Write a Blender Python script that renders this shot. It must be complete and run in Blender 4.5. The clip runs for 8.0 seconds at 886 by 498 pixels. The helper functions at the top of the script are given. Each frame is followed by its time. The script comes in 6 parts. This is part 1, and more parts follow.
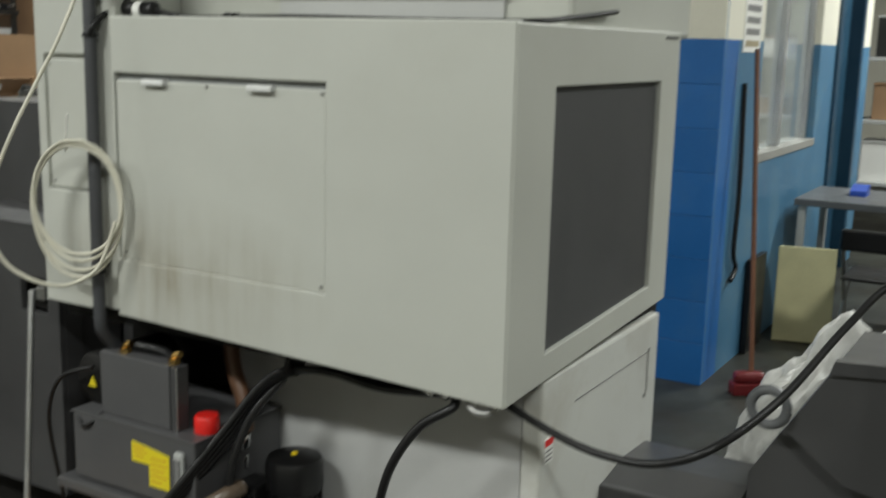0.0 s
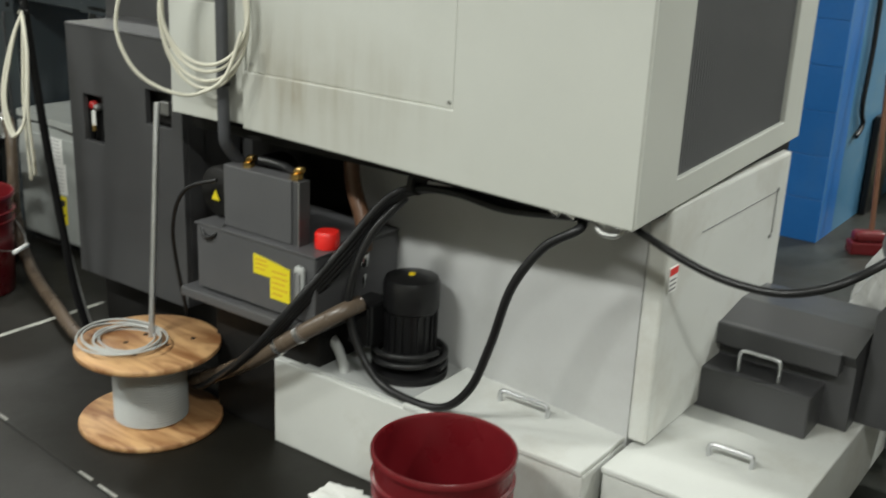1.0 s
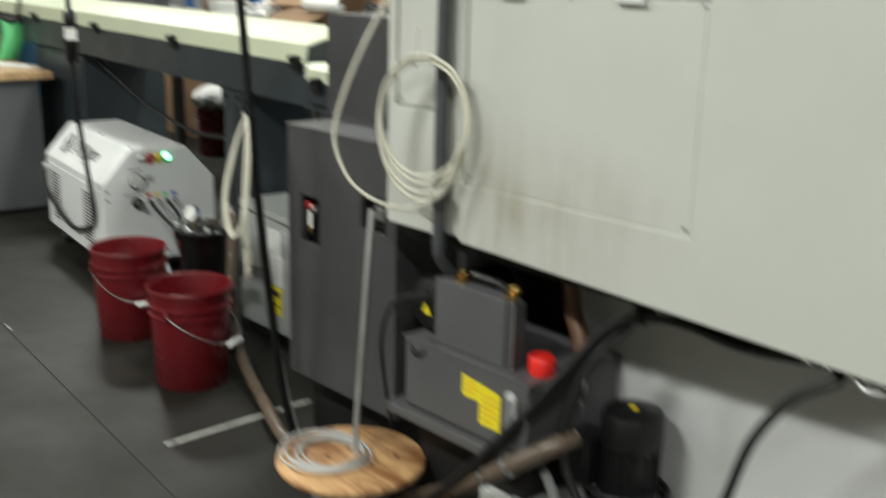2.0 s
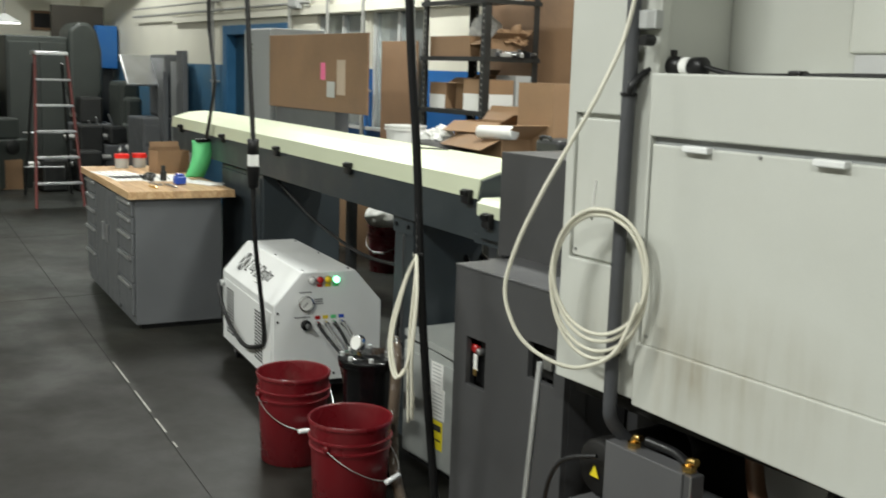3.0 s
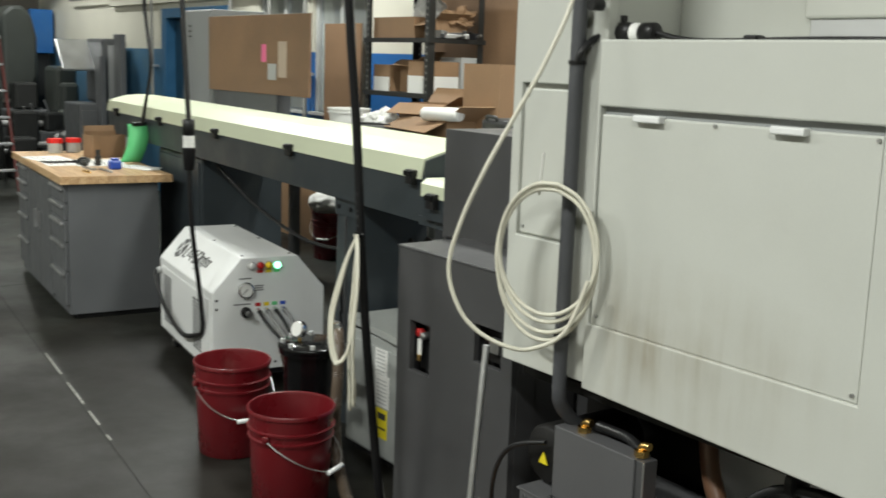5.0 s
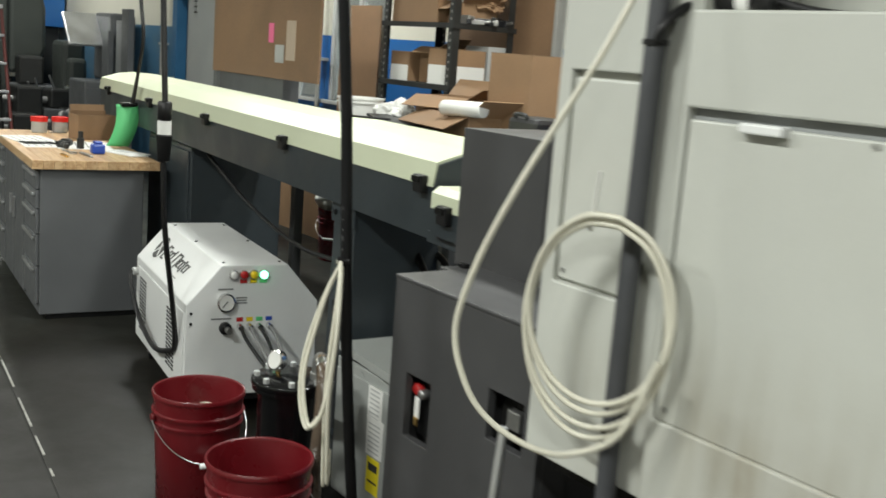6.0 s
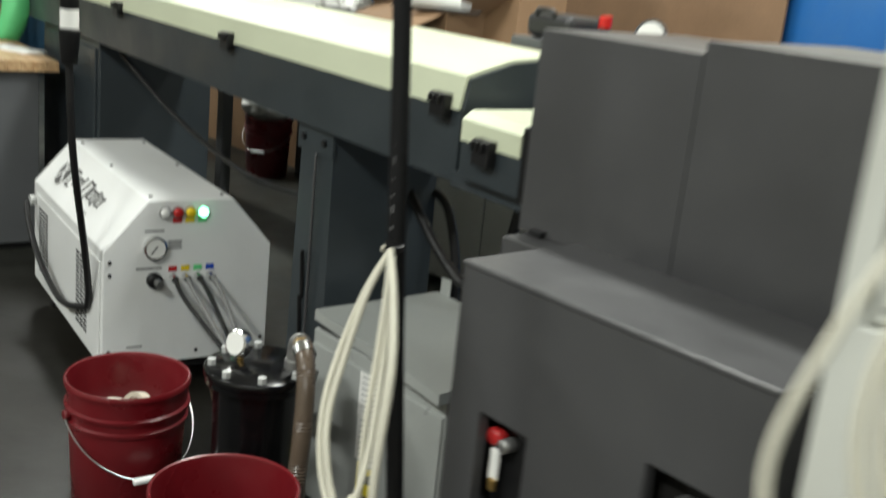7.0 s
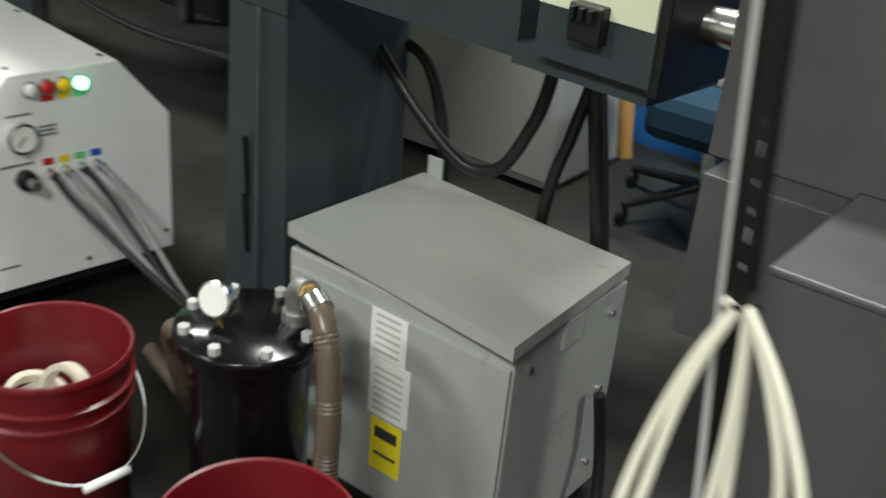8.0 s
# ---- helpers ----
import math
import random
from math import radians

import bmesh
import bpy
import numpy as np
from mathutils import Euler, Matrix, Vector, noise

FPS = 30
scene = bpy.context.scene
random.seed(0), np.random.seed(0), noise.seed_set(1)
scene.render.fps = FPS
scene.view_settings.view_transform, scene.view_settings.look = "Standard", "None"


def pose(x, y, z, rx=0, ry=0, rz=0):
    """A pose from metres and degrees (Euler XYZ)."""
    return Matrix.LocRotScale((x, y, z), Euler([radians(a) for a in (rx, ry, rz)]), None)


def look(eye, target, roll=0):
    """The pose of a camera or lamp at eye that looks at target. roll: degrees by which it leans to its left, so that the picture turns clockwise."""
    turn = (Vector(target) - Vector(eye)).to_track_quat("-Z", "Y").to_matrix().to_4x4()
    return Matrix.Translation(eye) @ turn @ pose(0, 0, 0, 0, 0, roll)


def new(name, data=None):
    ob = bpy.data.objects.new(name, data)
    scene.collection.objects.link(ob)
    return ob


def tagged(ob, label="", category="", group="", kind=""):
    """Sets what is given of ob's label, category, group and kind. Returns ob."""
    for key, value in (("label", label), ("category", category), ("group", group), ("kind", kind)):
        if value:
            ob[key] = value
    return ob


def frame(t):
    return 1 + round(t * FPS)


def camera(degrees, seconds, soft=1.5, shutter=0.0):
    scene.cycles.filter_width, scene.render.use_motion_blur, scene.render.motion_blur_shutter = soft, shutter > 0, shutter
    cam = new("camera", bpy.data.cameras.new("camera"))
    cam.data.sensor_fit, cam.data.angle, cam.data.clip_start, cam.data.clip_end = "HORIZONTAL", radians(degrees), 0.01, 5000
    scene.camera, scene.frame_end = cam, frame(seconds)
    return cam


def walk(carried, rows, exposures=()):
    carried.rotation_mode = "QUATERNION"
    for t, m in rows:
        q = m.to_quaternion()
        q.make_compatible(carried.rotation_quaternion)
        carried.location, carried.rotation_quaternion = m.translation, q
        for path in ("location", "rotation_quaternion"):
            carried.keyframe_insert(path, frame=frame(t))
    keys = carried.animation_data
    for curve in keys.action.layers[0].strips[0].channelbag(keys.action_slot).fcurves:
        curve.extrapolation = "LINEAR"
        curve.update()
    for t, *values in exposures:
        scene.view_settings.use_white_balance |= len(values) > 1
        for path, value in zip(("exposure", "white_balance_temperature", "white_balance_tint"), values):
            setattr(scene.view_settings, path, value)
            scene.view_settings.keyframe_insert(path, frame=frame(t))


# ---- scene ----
cam = camera(45.5, 8.0, soft=1.6, shutter=0.6)
PATH = [
    (0, (0.92, -1.82, 1.549), (-0.075, -0.128, 1.168), 1.4),
    (0.5, (0.88, -1.819, 1.487), (-0.181, -0.2, 0.984), 2.5),
    (1, (0.852, -1.84, 1.443), (-0.247, -0.296, 0.805), 2.6),
    (1.5, (0.824, -1.797, 1.451), (-0.373, -0.343, 0.777), 1.3),
    (2, (0.686, -1.693, 1.502), (-0.733, -0.384, 0.981), 1.4),
    (2.2, (0.641, -1.68, 1.562), (-0.849, -0.431, 1.092), 1.3),
    (3.3, (0.579, -1.625, 1.584), (-1.099, -0.58, 1.279), 2.3),
    (3.5, (0.576, -1.626, 1.585), (-1.115, -0.602, 1.281), 2.5),
    (4, (0.557, -1.602, 1.57), (-1.081, -0.498, 1.257), 2.4),
    (4.5, (0.539, -1.589, 1.558), (-1.08, -0.465, 1.216), 2.1),
    (5, (0.493, -1.554, 1.537), (-1.093, -0.386, 1.192), 1.9),
    (5.2, (0.424, -1.458, 1.517), (-1.142, -0.262, 1.173), 1.7),
    (6.3, (-0.281, -1.065, 1.506), (-1.887, 0.069, 1.14), 5.3),
    (6.5, (-0.444, -1.018, 1.509), (-2.001, 0.179, 1.132), 5.7),
    (7, (-0.916, -0.863, 1.432), (-2.367, 0.408, 0.904), 5.9),
    (7.5, (-1.348, -0.794, 1.398), (-2.674, 0.51, 0.662), 5.4),
    (8, (-1.729, -0.718, 1.416), (-2.778, 0.737, 0.531), 5.5),
]
walk(cam, [(t, look(eye, target, roll)) for t, eye, target, roll in PATH], [(0, -0.6), (0.5, -0.42), (1.0, -0.18), (2.0, -0.18), (3.5, -0.15), (5.0, -0.2), (6.5, -0.2), (7.5, 0.0), (8.0, 0.05)])

# ---------------- light ----------------
world = bpy.data.worlds.new("shop_air")
scene.world = world
world.use_nodes = True
bg = world.node_tree.nodes["Background"]
bg.inputs[0].default_value = (0.75, 0.8, 0.85, 1)
bg.inputs[1].default_value = 0.01
LAMP_W = 150.0


def ceiling_lamp_light(x, y, z, w, d, power):
    data = bpy.data.lights.new("lamp_light", "AREA")
    data.shape, data.size, data.size_y = "RECTANGLE", w, d
    data.energy, data.color = power, (0.97, 1.0, 0.95)
    ob = new("lamp_light", data)
    ob.matrix_world = pose(x, y, z)
    return ob


# ---------------- materials ----------------
def mat(name, color, rough=0.5, metal=0.0, vary=0.12, scale=6.0, bump=0.05, grain=120.0, dirt=None, dirt_amount=0.0,
        dirt_scale=2.5, spec=0.5, random=0.0, emit=0.0):
    m = bpy.data.materials.new(name)
    m.use_nodes = True
    nt = m.node_tree
    n, l = nt.nodes, nt.links
    b = n["Principled BSDF"]
    tc = n.new("ShaderNodeTexCoord")
    big = n.new("ShaderNodeTexNoise")
    big.inputs["Scale"].default_value, big.inputs["Detail"].default_value = scale, 6
    l.new(tc.outputs["Object"], big.inputs["Vector"])
    fine = n.new("ShaderNodeTexNoise")
    fine.inputs["Scale"].default_value, fine.inputs["Detail"].default_value = grain, 3
    l.new(tc.outputs["Object"], fine.inputs["Vector"])
    mixn = n.new("ShaderNodeMath")
    mixn.operation = "MULTIPLY_ADD"
    mixn.inputs[1].default_value = 0.35
    l.new(fine.outputs[0], mixn.inputs[0])
    l.new(big.outputs[0], mixn.inputs[2])
    ramp = n.new("ShaderNodeMapRange")
    ramp.inputs[1].default_value, ramp.inputs[2].default_value = 0.4, 0.95
    ramp.inputs[3].default_value, ramp.inputs[4].default_value = 1 - vary, 1 + vary
    l.new(mixn.outputs[0], ramp.inputs[0])
    col = n.new("ShaderNodeVectorMath")
    col.operation = "SCALE"
    col.inputs[0].default_value = color
    l.new(ramp.outputs[0], col.inputs["Scale"])
    out = col.outputs[0]
    if random:
        info = n.new("ShaderNodeObjectInfo")
        rr = n.new("ShaderNodeMapRange")
        rr.inputs[3].default_value, rr.inputs[4].default_value = 1 - random, 1 + random
        l.new(info.outputs["Random"], rr.inputs[0])
        c2 = n.new("ShaderNodeVectorMath")
        c2.operation = "SCALE"
        l.new(out, c2.inputs[0])
        l.new(rr.outputs[0], c2.inputs["Scale"])
        out = c2.outputs[0]
    if dirt:
        dn = n.new("ShaderNodeTexNoise")
        dn.inputs["Scale"].default_value, dn.inputs["Detail"].default_value = dirt_scale, 8
        dn.inputs["Roughness"].default_value = 0.7
        l.new(tc.outputs["Object"], dn.inputs["Vector"])
        dr = n.new("ShaderNodeMapRange")
        dr.inputs[1].default_value, dr.inputs[2].default_value = 0.5, 0.72
        dr.inputs[4].default_value = dirt_amount
        l.new(dn.outputs[0], dr.inputs[0])
        mx = n.new("ShaderNodeMix")
        mx.data_type = "RGBA"
        l.new(dr.outputs[0], mx.inputs[0])
        l.new(out, mx.inputs[6])
        mx.inputs[7].default_value = (*dirt, 1)
        out = mx.outputs[2]
    l.new(out, b.inputs["Base Color"])
    rmap = n.new("ShaderNodeMapRange")
    rmap.inputs[1].default_value, rmap.inputs[2].default_value = 0.35, 0.65
    rmap.inputs[3].default_value, rmap.inputs[4].default_value = max(rough - 0.08, 0.03), min(rough + 0.08, 1)
    l.new(big.outputs[0], rmap.inputs[0])
    l.new(rmap.outputs[0], b.inputs["Roughness"])
    b.inputs["Metallic"].default_value = metal
    b.inputs["Specular IOR Level"].default_value = spec
    if bump:
        bp = n.new("ShaderNodeBump")
        bp.inputs["Strength"].default_value, bp.inputs["Distance"].default_value = bump, 0.002
        l.new(fine.outputs[0], bp.inputs["Height"])
        l.new(bp.outputs[0], b.inputs["Normal"])
    if emit:
        b.inputs["Emission Color"].default_value = (*color, 1)
        b.inputs["Emission Strength"].default_value = emit
    return m


def wood(name, a, b_, stretch, rough=0.5, bump=0.15, random=0.0):
    """Long-grained wood: noise stretched along one axis, with darker bands."""
    m = bpy.data.materials.new(name)
    m.use_nodes = True
    nt = m.node_tree
    n, l = nt.nodes, nt.links
    bs = n["Principled BSDF"]
    tc = n.new("ShaderNodeTexCoord")
    mp = n.new("ShaderNodeMapping")
    mp.inputs["Scale"].default_value = stretch
    l.new(tc.outputs["Object"], mp.inputs["Vector"])
    nz = n.new("ShaderNodeTexNoise")
    nz.inputs["Scale"].default_value, nz.inputs["Detail"].default_value, nz.inputs["Distortion"].default_value = 1.0, 8, 1.2
    l.new(mp.outputs[0], nz.inputs["Vector"])
    rp = n.new("ShaderNodeValToRGB")
    rp.color_ramp.elements[0].position, rp.color_ramp.elements[1].position = 0.36, 0.62
    rp.color_ramp.elements[0].color, rp.color_ramp.elements[1].color = (*b_, 1), (*a, 1)
    l.new(nz.outputs[0], rp.inputs[0])
    out = rp.outputs[0]
    if random:
        info = n.new("ShaderNodeObjectInfo")
        rr = n.new("ShaderNodeMapRange")
        rr.inputs[3].default_value, rr.inputs[4].default_value = 1 - random, 1 + random
        l.new(info.outputs["Random"], rr.inputs[0])
        c2 = n.new("ShaderNodeVectorMath")
        c2.operation = "SCALE"
        l.new(out, c2.inputs[0])
        l.new(rr.outputs[0], c2.inputs["Scale"])
        out = c2.outputs[0]
    l.new(out, bs.inputs["Base Color"])
    bs.inputs["Roughness"].default_value = rough
    bp = n.new("ShaderNodeBump")
    bp.inputs["Strength"].default_value, bp.inputs["Distance"].default_value = bump, 0.002
    l.new(nz.outputs[0], bp.inputs["Height"])
    l.new(bp.outputs[0], bs.inputs["Normal"])
    return m


def concrete():
    """Dark sealed shop concrete: grey-green blotches, brown stains, damp glossy patches, pale scuffs."""
    m = bpy.data.materials.new("sealed_concrete")
    m.use_nodes = True
    nt = m.node_tree
    n, l = nt.nodes, nt.links
    b = n["Principled BSDF"]
    tc = n.new("ShaderNodeTexCoord")

    def nz(s, d=6, r=0.6):
        t = n.new("ShaderNodeTexNoise")
        t.inputs["Scale"].default_value, t.inputs["Detail"].default_value, t.inputs["Roughness"].default_value = s, d, r
        l.new(tc.outputs["Object"], t.inputs["Vector"])
        return t.outputs[0]

    def rng(src, a, c, lo, hi):
        t = n.new("ShaderNodeMapRange")
        t.inputs[1].default_value, t.inputs[2].default_value, t.inputs[3].default_value, t.inputs[4].default_value = a, c, lo, hi
        l.new(src, t.inputs[0])
        return t.outputs[0]

    def mix(f, a, c):
        t = n.new("ShaderNodeMix")
        t.data_type = "RGBA"
        l.new(f, t.inputs[0])
        for k, v in ((6, a), (7, c)):
            if isinstance(v, tuple):
                t.inputs[k].default_value = (*v, 1)
            else:
                l.new(v, t.inputs[k])
        return t.outputs[2]

    base = mix(rng(nz(0.9), 0.35, 0.65, 0, 1), (0.012, 0.0134, 0.0112), (0.044, 0.048, 0.041))
    base = mix(rng(nz(1.7, 8, 0.72), 0.46, 0.66, 0, 0.75), base, (0.02, 0.015, 0.0085))
    base = mix(rng(nz(6, 8, 0.75), 0.52, 0.7, 0, 0.55), base, (0.034, 0.034, 0.03))
    base = mix(rng(nz(90, 3), 0.6, 0.8, 0, 0.3), base, (0.02, 0.02, 0.018))
    base = mix(rng(nz(9, 4, 0.5), 0.66, 0.72, 0, 0.85), base, (0.007, 0.006, 0.0045))
    base = mix(rng(nz(26, 3, 0.5), 0.7, 0.76, 0, 0.6), base, (0.06, 0.058, 0.052))
    spill = n.new("ShaderNodeMapping")
    spill.inputs["Location"].default_value, spill.inputs["Scale"].default_value = (2.9 / 4.0, 0.0, 0), (1 / 4.0, 1 / 2.0, 1)
    l.new(tc.outputs["Object"], spill.inputs["Vector"])
    ball = n.new("ShaderNodeTexGradient")
    ball.gradient_type = "SPHERICAL"
    l.new(spill.outputs[0], ball.inputs[0])
    ragged = n.new("ShaderNodeMath")
    ragged.operation = "MULTIPLY_ADD"
    ragged.inputs[1].default_value = 0.9
    l.new(nz(3.5, 7, 0.7), ragged.inputs[0])
    l.new(ball.outputs["Fac"], ragged.inputs[2])
    base = mix(rng(ragged.outputs[0], 0.5, 0.95, 0, 0.88), base, (0.0075, 0.0062, 0.0042))
    l.new(base, b.inputs["Base Color"])
    b.inputs["Specular IOR Level"].default_value = 0.3
    l.new(rng(nz(1.6, 5), 0.35, 0.65, 0.42, 0.62), b.inputs["Roughness"])
    bp = n.new("ShaderNodeBump")
    b.inputs["Specular IOR Level"].default_value = 0.33
    bp.inputs["Strength"].default_value, bp.inputs["Distance"].default_value = 0.12, 0.004
    l.new(nz(40, 6, 0.7), bp.inputs["Height"])
    l.new(bp.outputs[0], b.inputs["Normal"])
    return m


def stained_paint():
    """Off-white machine enamel with a brownish coolant stain on the rear panel."""
    m = mat("machine_enamel", (0.5, 0.51, 0.47), 0.42, vary=0.04, scale=3, bump=0.06, grain=260, dirt=(0.36, 0.34, 0.27), dirt_amount=0.16, dirt_scale=1.4)
    nt = m.node_tree
    n, l = nt.nodes, nt.links
    b = n["Principled BSDF"]
    src = b.inputs["Base Color"].links[0].from_socket
    geo = n.new("ShaderNodeNewGeometry")
    mp = n.new("ShaderNodeMapping")
    mp.inputs["Location"].default_value = (0.9 / 0.5, 0, -0.99 / 0.2)
    mp.inputs["Scale"].default_value = (1 / 0.5, 1 / 0.4, 1 / 0.2)
    l.new(geo.outputs["Position"], mp.inputs["Vector"])
    gr = n.new("ShaderNodeTexGradient")
    gr.gradient_type = "SPHERICAL"
    l.new(mp.outputs[0], gr.inputs[0])
    nz = n.new("ShaderNodeTexNoise")
    nz.inputs["Scale"].default_value, nz.inputs["Detail"].default_value = 9, 7
    l.new(geo.outputs["Position"], nz.inputs["Vector"])
    mu = n.new("ShaderNodeMath")
    mu.operation = "MULTIPLY"
    l.new(gr.outputs["Fac"], mu.inputs[0])
    l.new(nz.outputs[0], mu.inputs[1])
    streak = n.new("ShaderNodeMapping")
    streak.inputs["Scale"].default_value = (24, 24, 2.5)
    l.new(geo.outputs["Position"], streak.inputs["Vector"])
    runs = n.new("ShaderNodeTexNoise")
    runs.inputs["Scale"].default_value, runs.inputs["Detail"].default_value = 1.0, 4
    l.new(streak.outputs[0], runs.inputs["Vector"])
    runr = n.new("ShaderNodeMapRange")
    runr.inputs[1].default_value, runr.inputs[2].default_value, runr.inputs[3].default_value, runr.inputs[4].default_value = 0.4, 0.72, 0.45, 1.35
    l.new(runs.outputs[0], runr.inputs[0])
    mu2 = n.new("ShaderNodeMath")
    mu2.operation, mu2.use_clamp = "MULTIPLY", True
    l.new(mu.outputs[0], mu2.inputs[0])
    l.new(runr.outputs[0], mu2.inputs[1])
    mx = n.new("ShaderNodeMix")
    mx.data_type = "RGBA"
    l.new(mu2.outputs[0], mx.inputs[0])
    l.new(src, mx.inputs[6])
    mx.inputs[7].default_value = (0.24, 0.2, 0.13, 1)
    l.new(mx.outputs[2], b.inputs["Base Color"])
    return m


ENAMEL = stained_paint()
BASE_WHITE = mat("base_enamel", (0.6, 0.61, 0.58), 0.4, vary=0.05, scale=4, grain=240, dirt=(0.33, 0.29, 0.22), dirt_amount=0.45)
# base enamel darkened for the shade under the housing; upper trim shares it
BASE_SHADED = mat("base_enamel_shaded", (0.46, 0.465, 0.46), 0.45, vary=0.05, scale=3, grain=240, dirt=(0.25, 0.24, 0.21), dirt_amount=0.25)
DARK = mat("dark_grey_paint", (0.056, 0.056, 0.058), 0.42, vary=0.08, scale=5, grain=300, dirt=(0.09, 0.09, 0.085), dirt_amount=0.15)
HYDGREY = mat("hydraulic_grey_paint", (0.085, 0.085, 0.088), 0.42, vary=0.1, scale=5, grain=300, dirt=(0.05, 0.045, 0.035), dirt_amount=0.35)
GRILLE = mat("grille_grey", (0.1, 0.102, 0.104), 0.6, vary=0.05)
BLACK = mat("black_paint", (0.009, 0.009, 0.0095), 0.38, vary=0.2, spec=0.35)
# near-black for parts beneath the housing, plinth and openings
NEARBLACK = mat("near_black", (0.009, 0.0085, 0.008), 0.6, vary=0.3, bump=0.2, spec=0.25)
GLOSSBLACK = mat("gloss_black_enamel", (0.004, 0.004, 0.0045), 0.18, vary=0.1, bump=0.02, spec=0.35)
RUBBER = mat("black_rubber", (0.01, 0.01, 0.0105), 0.4, vary=0.15, spec=0.4)
FEEDER = mat("slate_paint", (0.028, 0.036, 0.041), 0.42, vary=0.1, scale=4)
CREAM = mat("cream_enamel", (0.6, 0.64, 0.47), 0.42, vary=0.04, scale=3)
RED = mat("red_plastic", (0.125, 0.006, 0.0095), 0.32, vary=0.08, scale=8, dirt=(0.13, 0.02, 0.022), dirt_amount=0.6)
REDCAP = mat("bright_red_plastic", (0.72, 0.02, 0.015), 0.4, vary=0.05)
BLUEWALL = mat("blue_block_paint", (0.016, 0.13, 0.4), 0.42, vary=0.1, scale=2.5, bump=0.3, grain=70, dirt=(0.06, 0.16, 0.32), dirt_amount=0.4, random=0.05)
TEALWALL = mat("worn_blue_paint", (0.06, 0.17, 0.29), 0.45, vary=0.15, scale=2.5, bump=0.2, grain=70, dirt=(0.16, 0.22, 0.22), dirt_amount=0.5)
WHITEWALL = mat("cream_block_paint", (0.72, 0.7, 0.6), 0.6, vary=0.06, scale=2, bump=0.2, grain=70, random=0.03)
CONCRETE = concrete()
WHITE = mat("white_enamel", (0.72, 0.73, 0.72), 0.38, vary=0.03, dirt=(0.5, 0.5, 0.47), dirt_amount=0.2)
CABLEWHITE = mat("ivory_cable", (0.62, 0.6, 0.5), 0.45, vary=0.06)
ZINCGREY = mat("zinc_grey_paint", (0.33, 0.345, 0.33), 0.35, vary=0.06, scale=6, dirt=(0.22, 0.23, 0.22), dirt_amount=0.4)
CHROME = mat("bright_steel", (0.7, 0.7, 0.7), 0.22, metal=1.0, vary=0.1)
STEEL = mat("dull_steel", (0.42, 0.42, 0.41), 0.42, metal=0.9, vary=0.15)
BRASS = mat("brass", (0.75, 0.5, 0.18), 0.25, metal=1.0, vary=0.1)
HOSE = mat("brown_ribbed_hose", (0.1, 0.074, 0.053), 0.3, vary=0.15)
COPPERHOSE = mat("rust_brown_hose", (0.12, 0.062, 0.036), 0.4, vary=0.15)
YELLOW = mat("yellow_label", (0.75, 0.62, 0.02), 0.5, vary=0.05)
PAPER = mat("white_paper", (0.75, 0.75, 0.72), 0.7, vary=0.04)
SCRIPT = mat("faded_black_print", (0.07, 0.07, 0.068), 0.6)
INK = mat("black_ink", (0.03, 0.03, 0.03), 0.6)
GREYINK = mat("grey_ink", (0.2, 0.2, 0.2), 0.6)
CARD = mat("brown_cardboard", (0.27, 0.165, 0.09), 0.75, vary=0.16, scale=4, random=0.15)
CARDDARK = mat("brown_hardboard", (0.225, 0.135, 0.075), 0.6, vary=0.22, scale=2.5, dirt=(0.12, 0.08, 0.05), dirt_amount=0.4, dirt_scale=1.6)
PLY = wood("reel_plywood", (0.6, 0.36, 0.17), (0.24, 0.1, 0.035), (4, 22, 4), 0.5)
BUTCHER = wood("butcher_block", (0.58, 0.4, 0.22), (0.42, 0.25, 0.12), (3, 40, 40), 0.4, random=0.12)
BENCHGREY = mat("bench_grey_paint", (0.11, 0.115, 0.12), 0.42, vary=0.06)
ALU = mat("mill_aluminium", (0.6, 0.61, 0.62), 0.38, metal=0.9, vary=0.12)
GREENPAD = mat("green_plastic", (0.11, 0.54, 0.2), 0.5, vary=0.05)
BLUEPLASTIC = mat("blue_plastic", (0.02, 0.07, 0.4), 0.35, vary=0.05)
BLUECLOTH = mat("blue_cloth", (0.01, 0.045, 0.085), 0.85, vary=0.25, scale=12, bump=0.3)
CASEBLACK = mat("black_plastic", (0.02, 0.02, 0.022), 0.4)
MACHGREEN = mat("old_green_grey_paint", (0.045, 0.052, 0.047), 0.5, vary=0.2, scale=3)
DARKMACH = mat("grimy_machine_paint", (0.018, 0.019, 0.018), 0.5, vary=0.35, scale=6)
PALEGREY = mat("pale_grey_plastic", (0.42, 0.43, 0.42), 0.45, vary=0.08)
LOCKER = mat("locker_grey_paint", (0.25, 0.26, 0.26), 0.45, vary=0.1)
PIPEGREY = mat("dull_pipe_paint", (0.3, 0.3, 0.28), 0.5, vary=0.15)
FOIL = mat("crumpled_film", (0.62, 0.62, 0.6), 0.3, vary=0.12, scale=25, bump=0.6, grain=60)
WHITELAMP = mat("lamp_tube", (1.0, 0.97, 0.9), 0.5, emit=6.0, bump=0)
GREENLAMP = mat("lit_green_lens", (0.25, 1.0, 0.5), 0.3, emit=5.0, bump=0)
YELLENS = mat("amber_lens", (0.75, 0.55, 0.02), 0.25, bump=0)
REDLENS = mat("red_lens", (0.42, 0.02, 0.02), 0.25, bump=0)
CLEARLENS = mat("clear_lens", (0.7, 0.7, 0.68), 0.2, bump=0)
TAPE = mat("worn_white_floor_paint", (0.34, 0.34, 0.31), 0.6, vary=0.4, scale=30, dirt=(0.03, 0.03, 0.027), dirt_amount=0.9, dirt_scale=14)
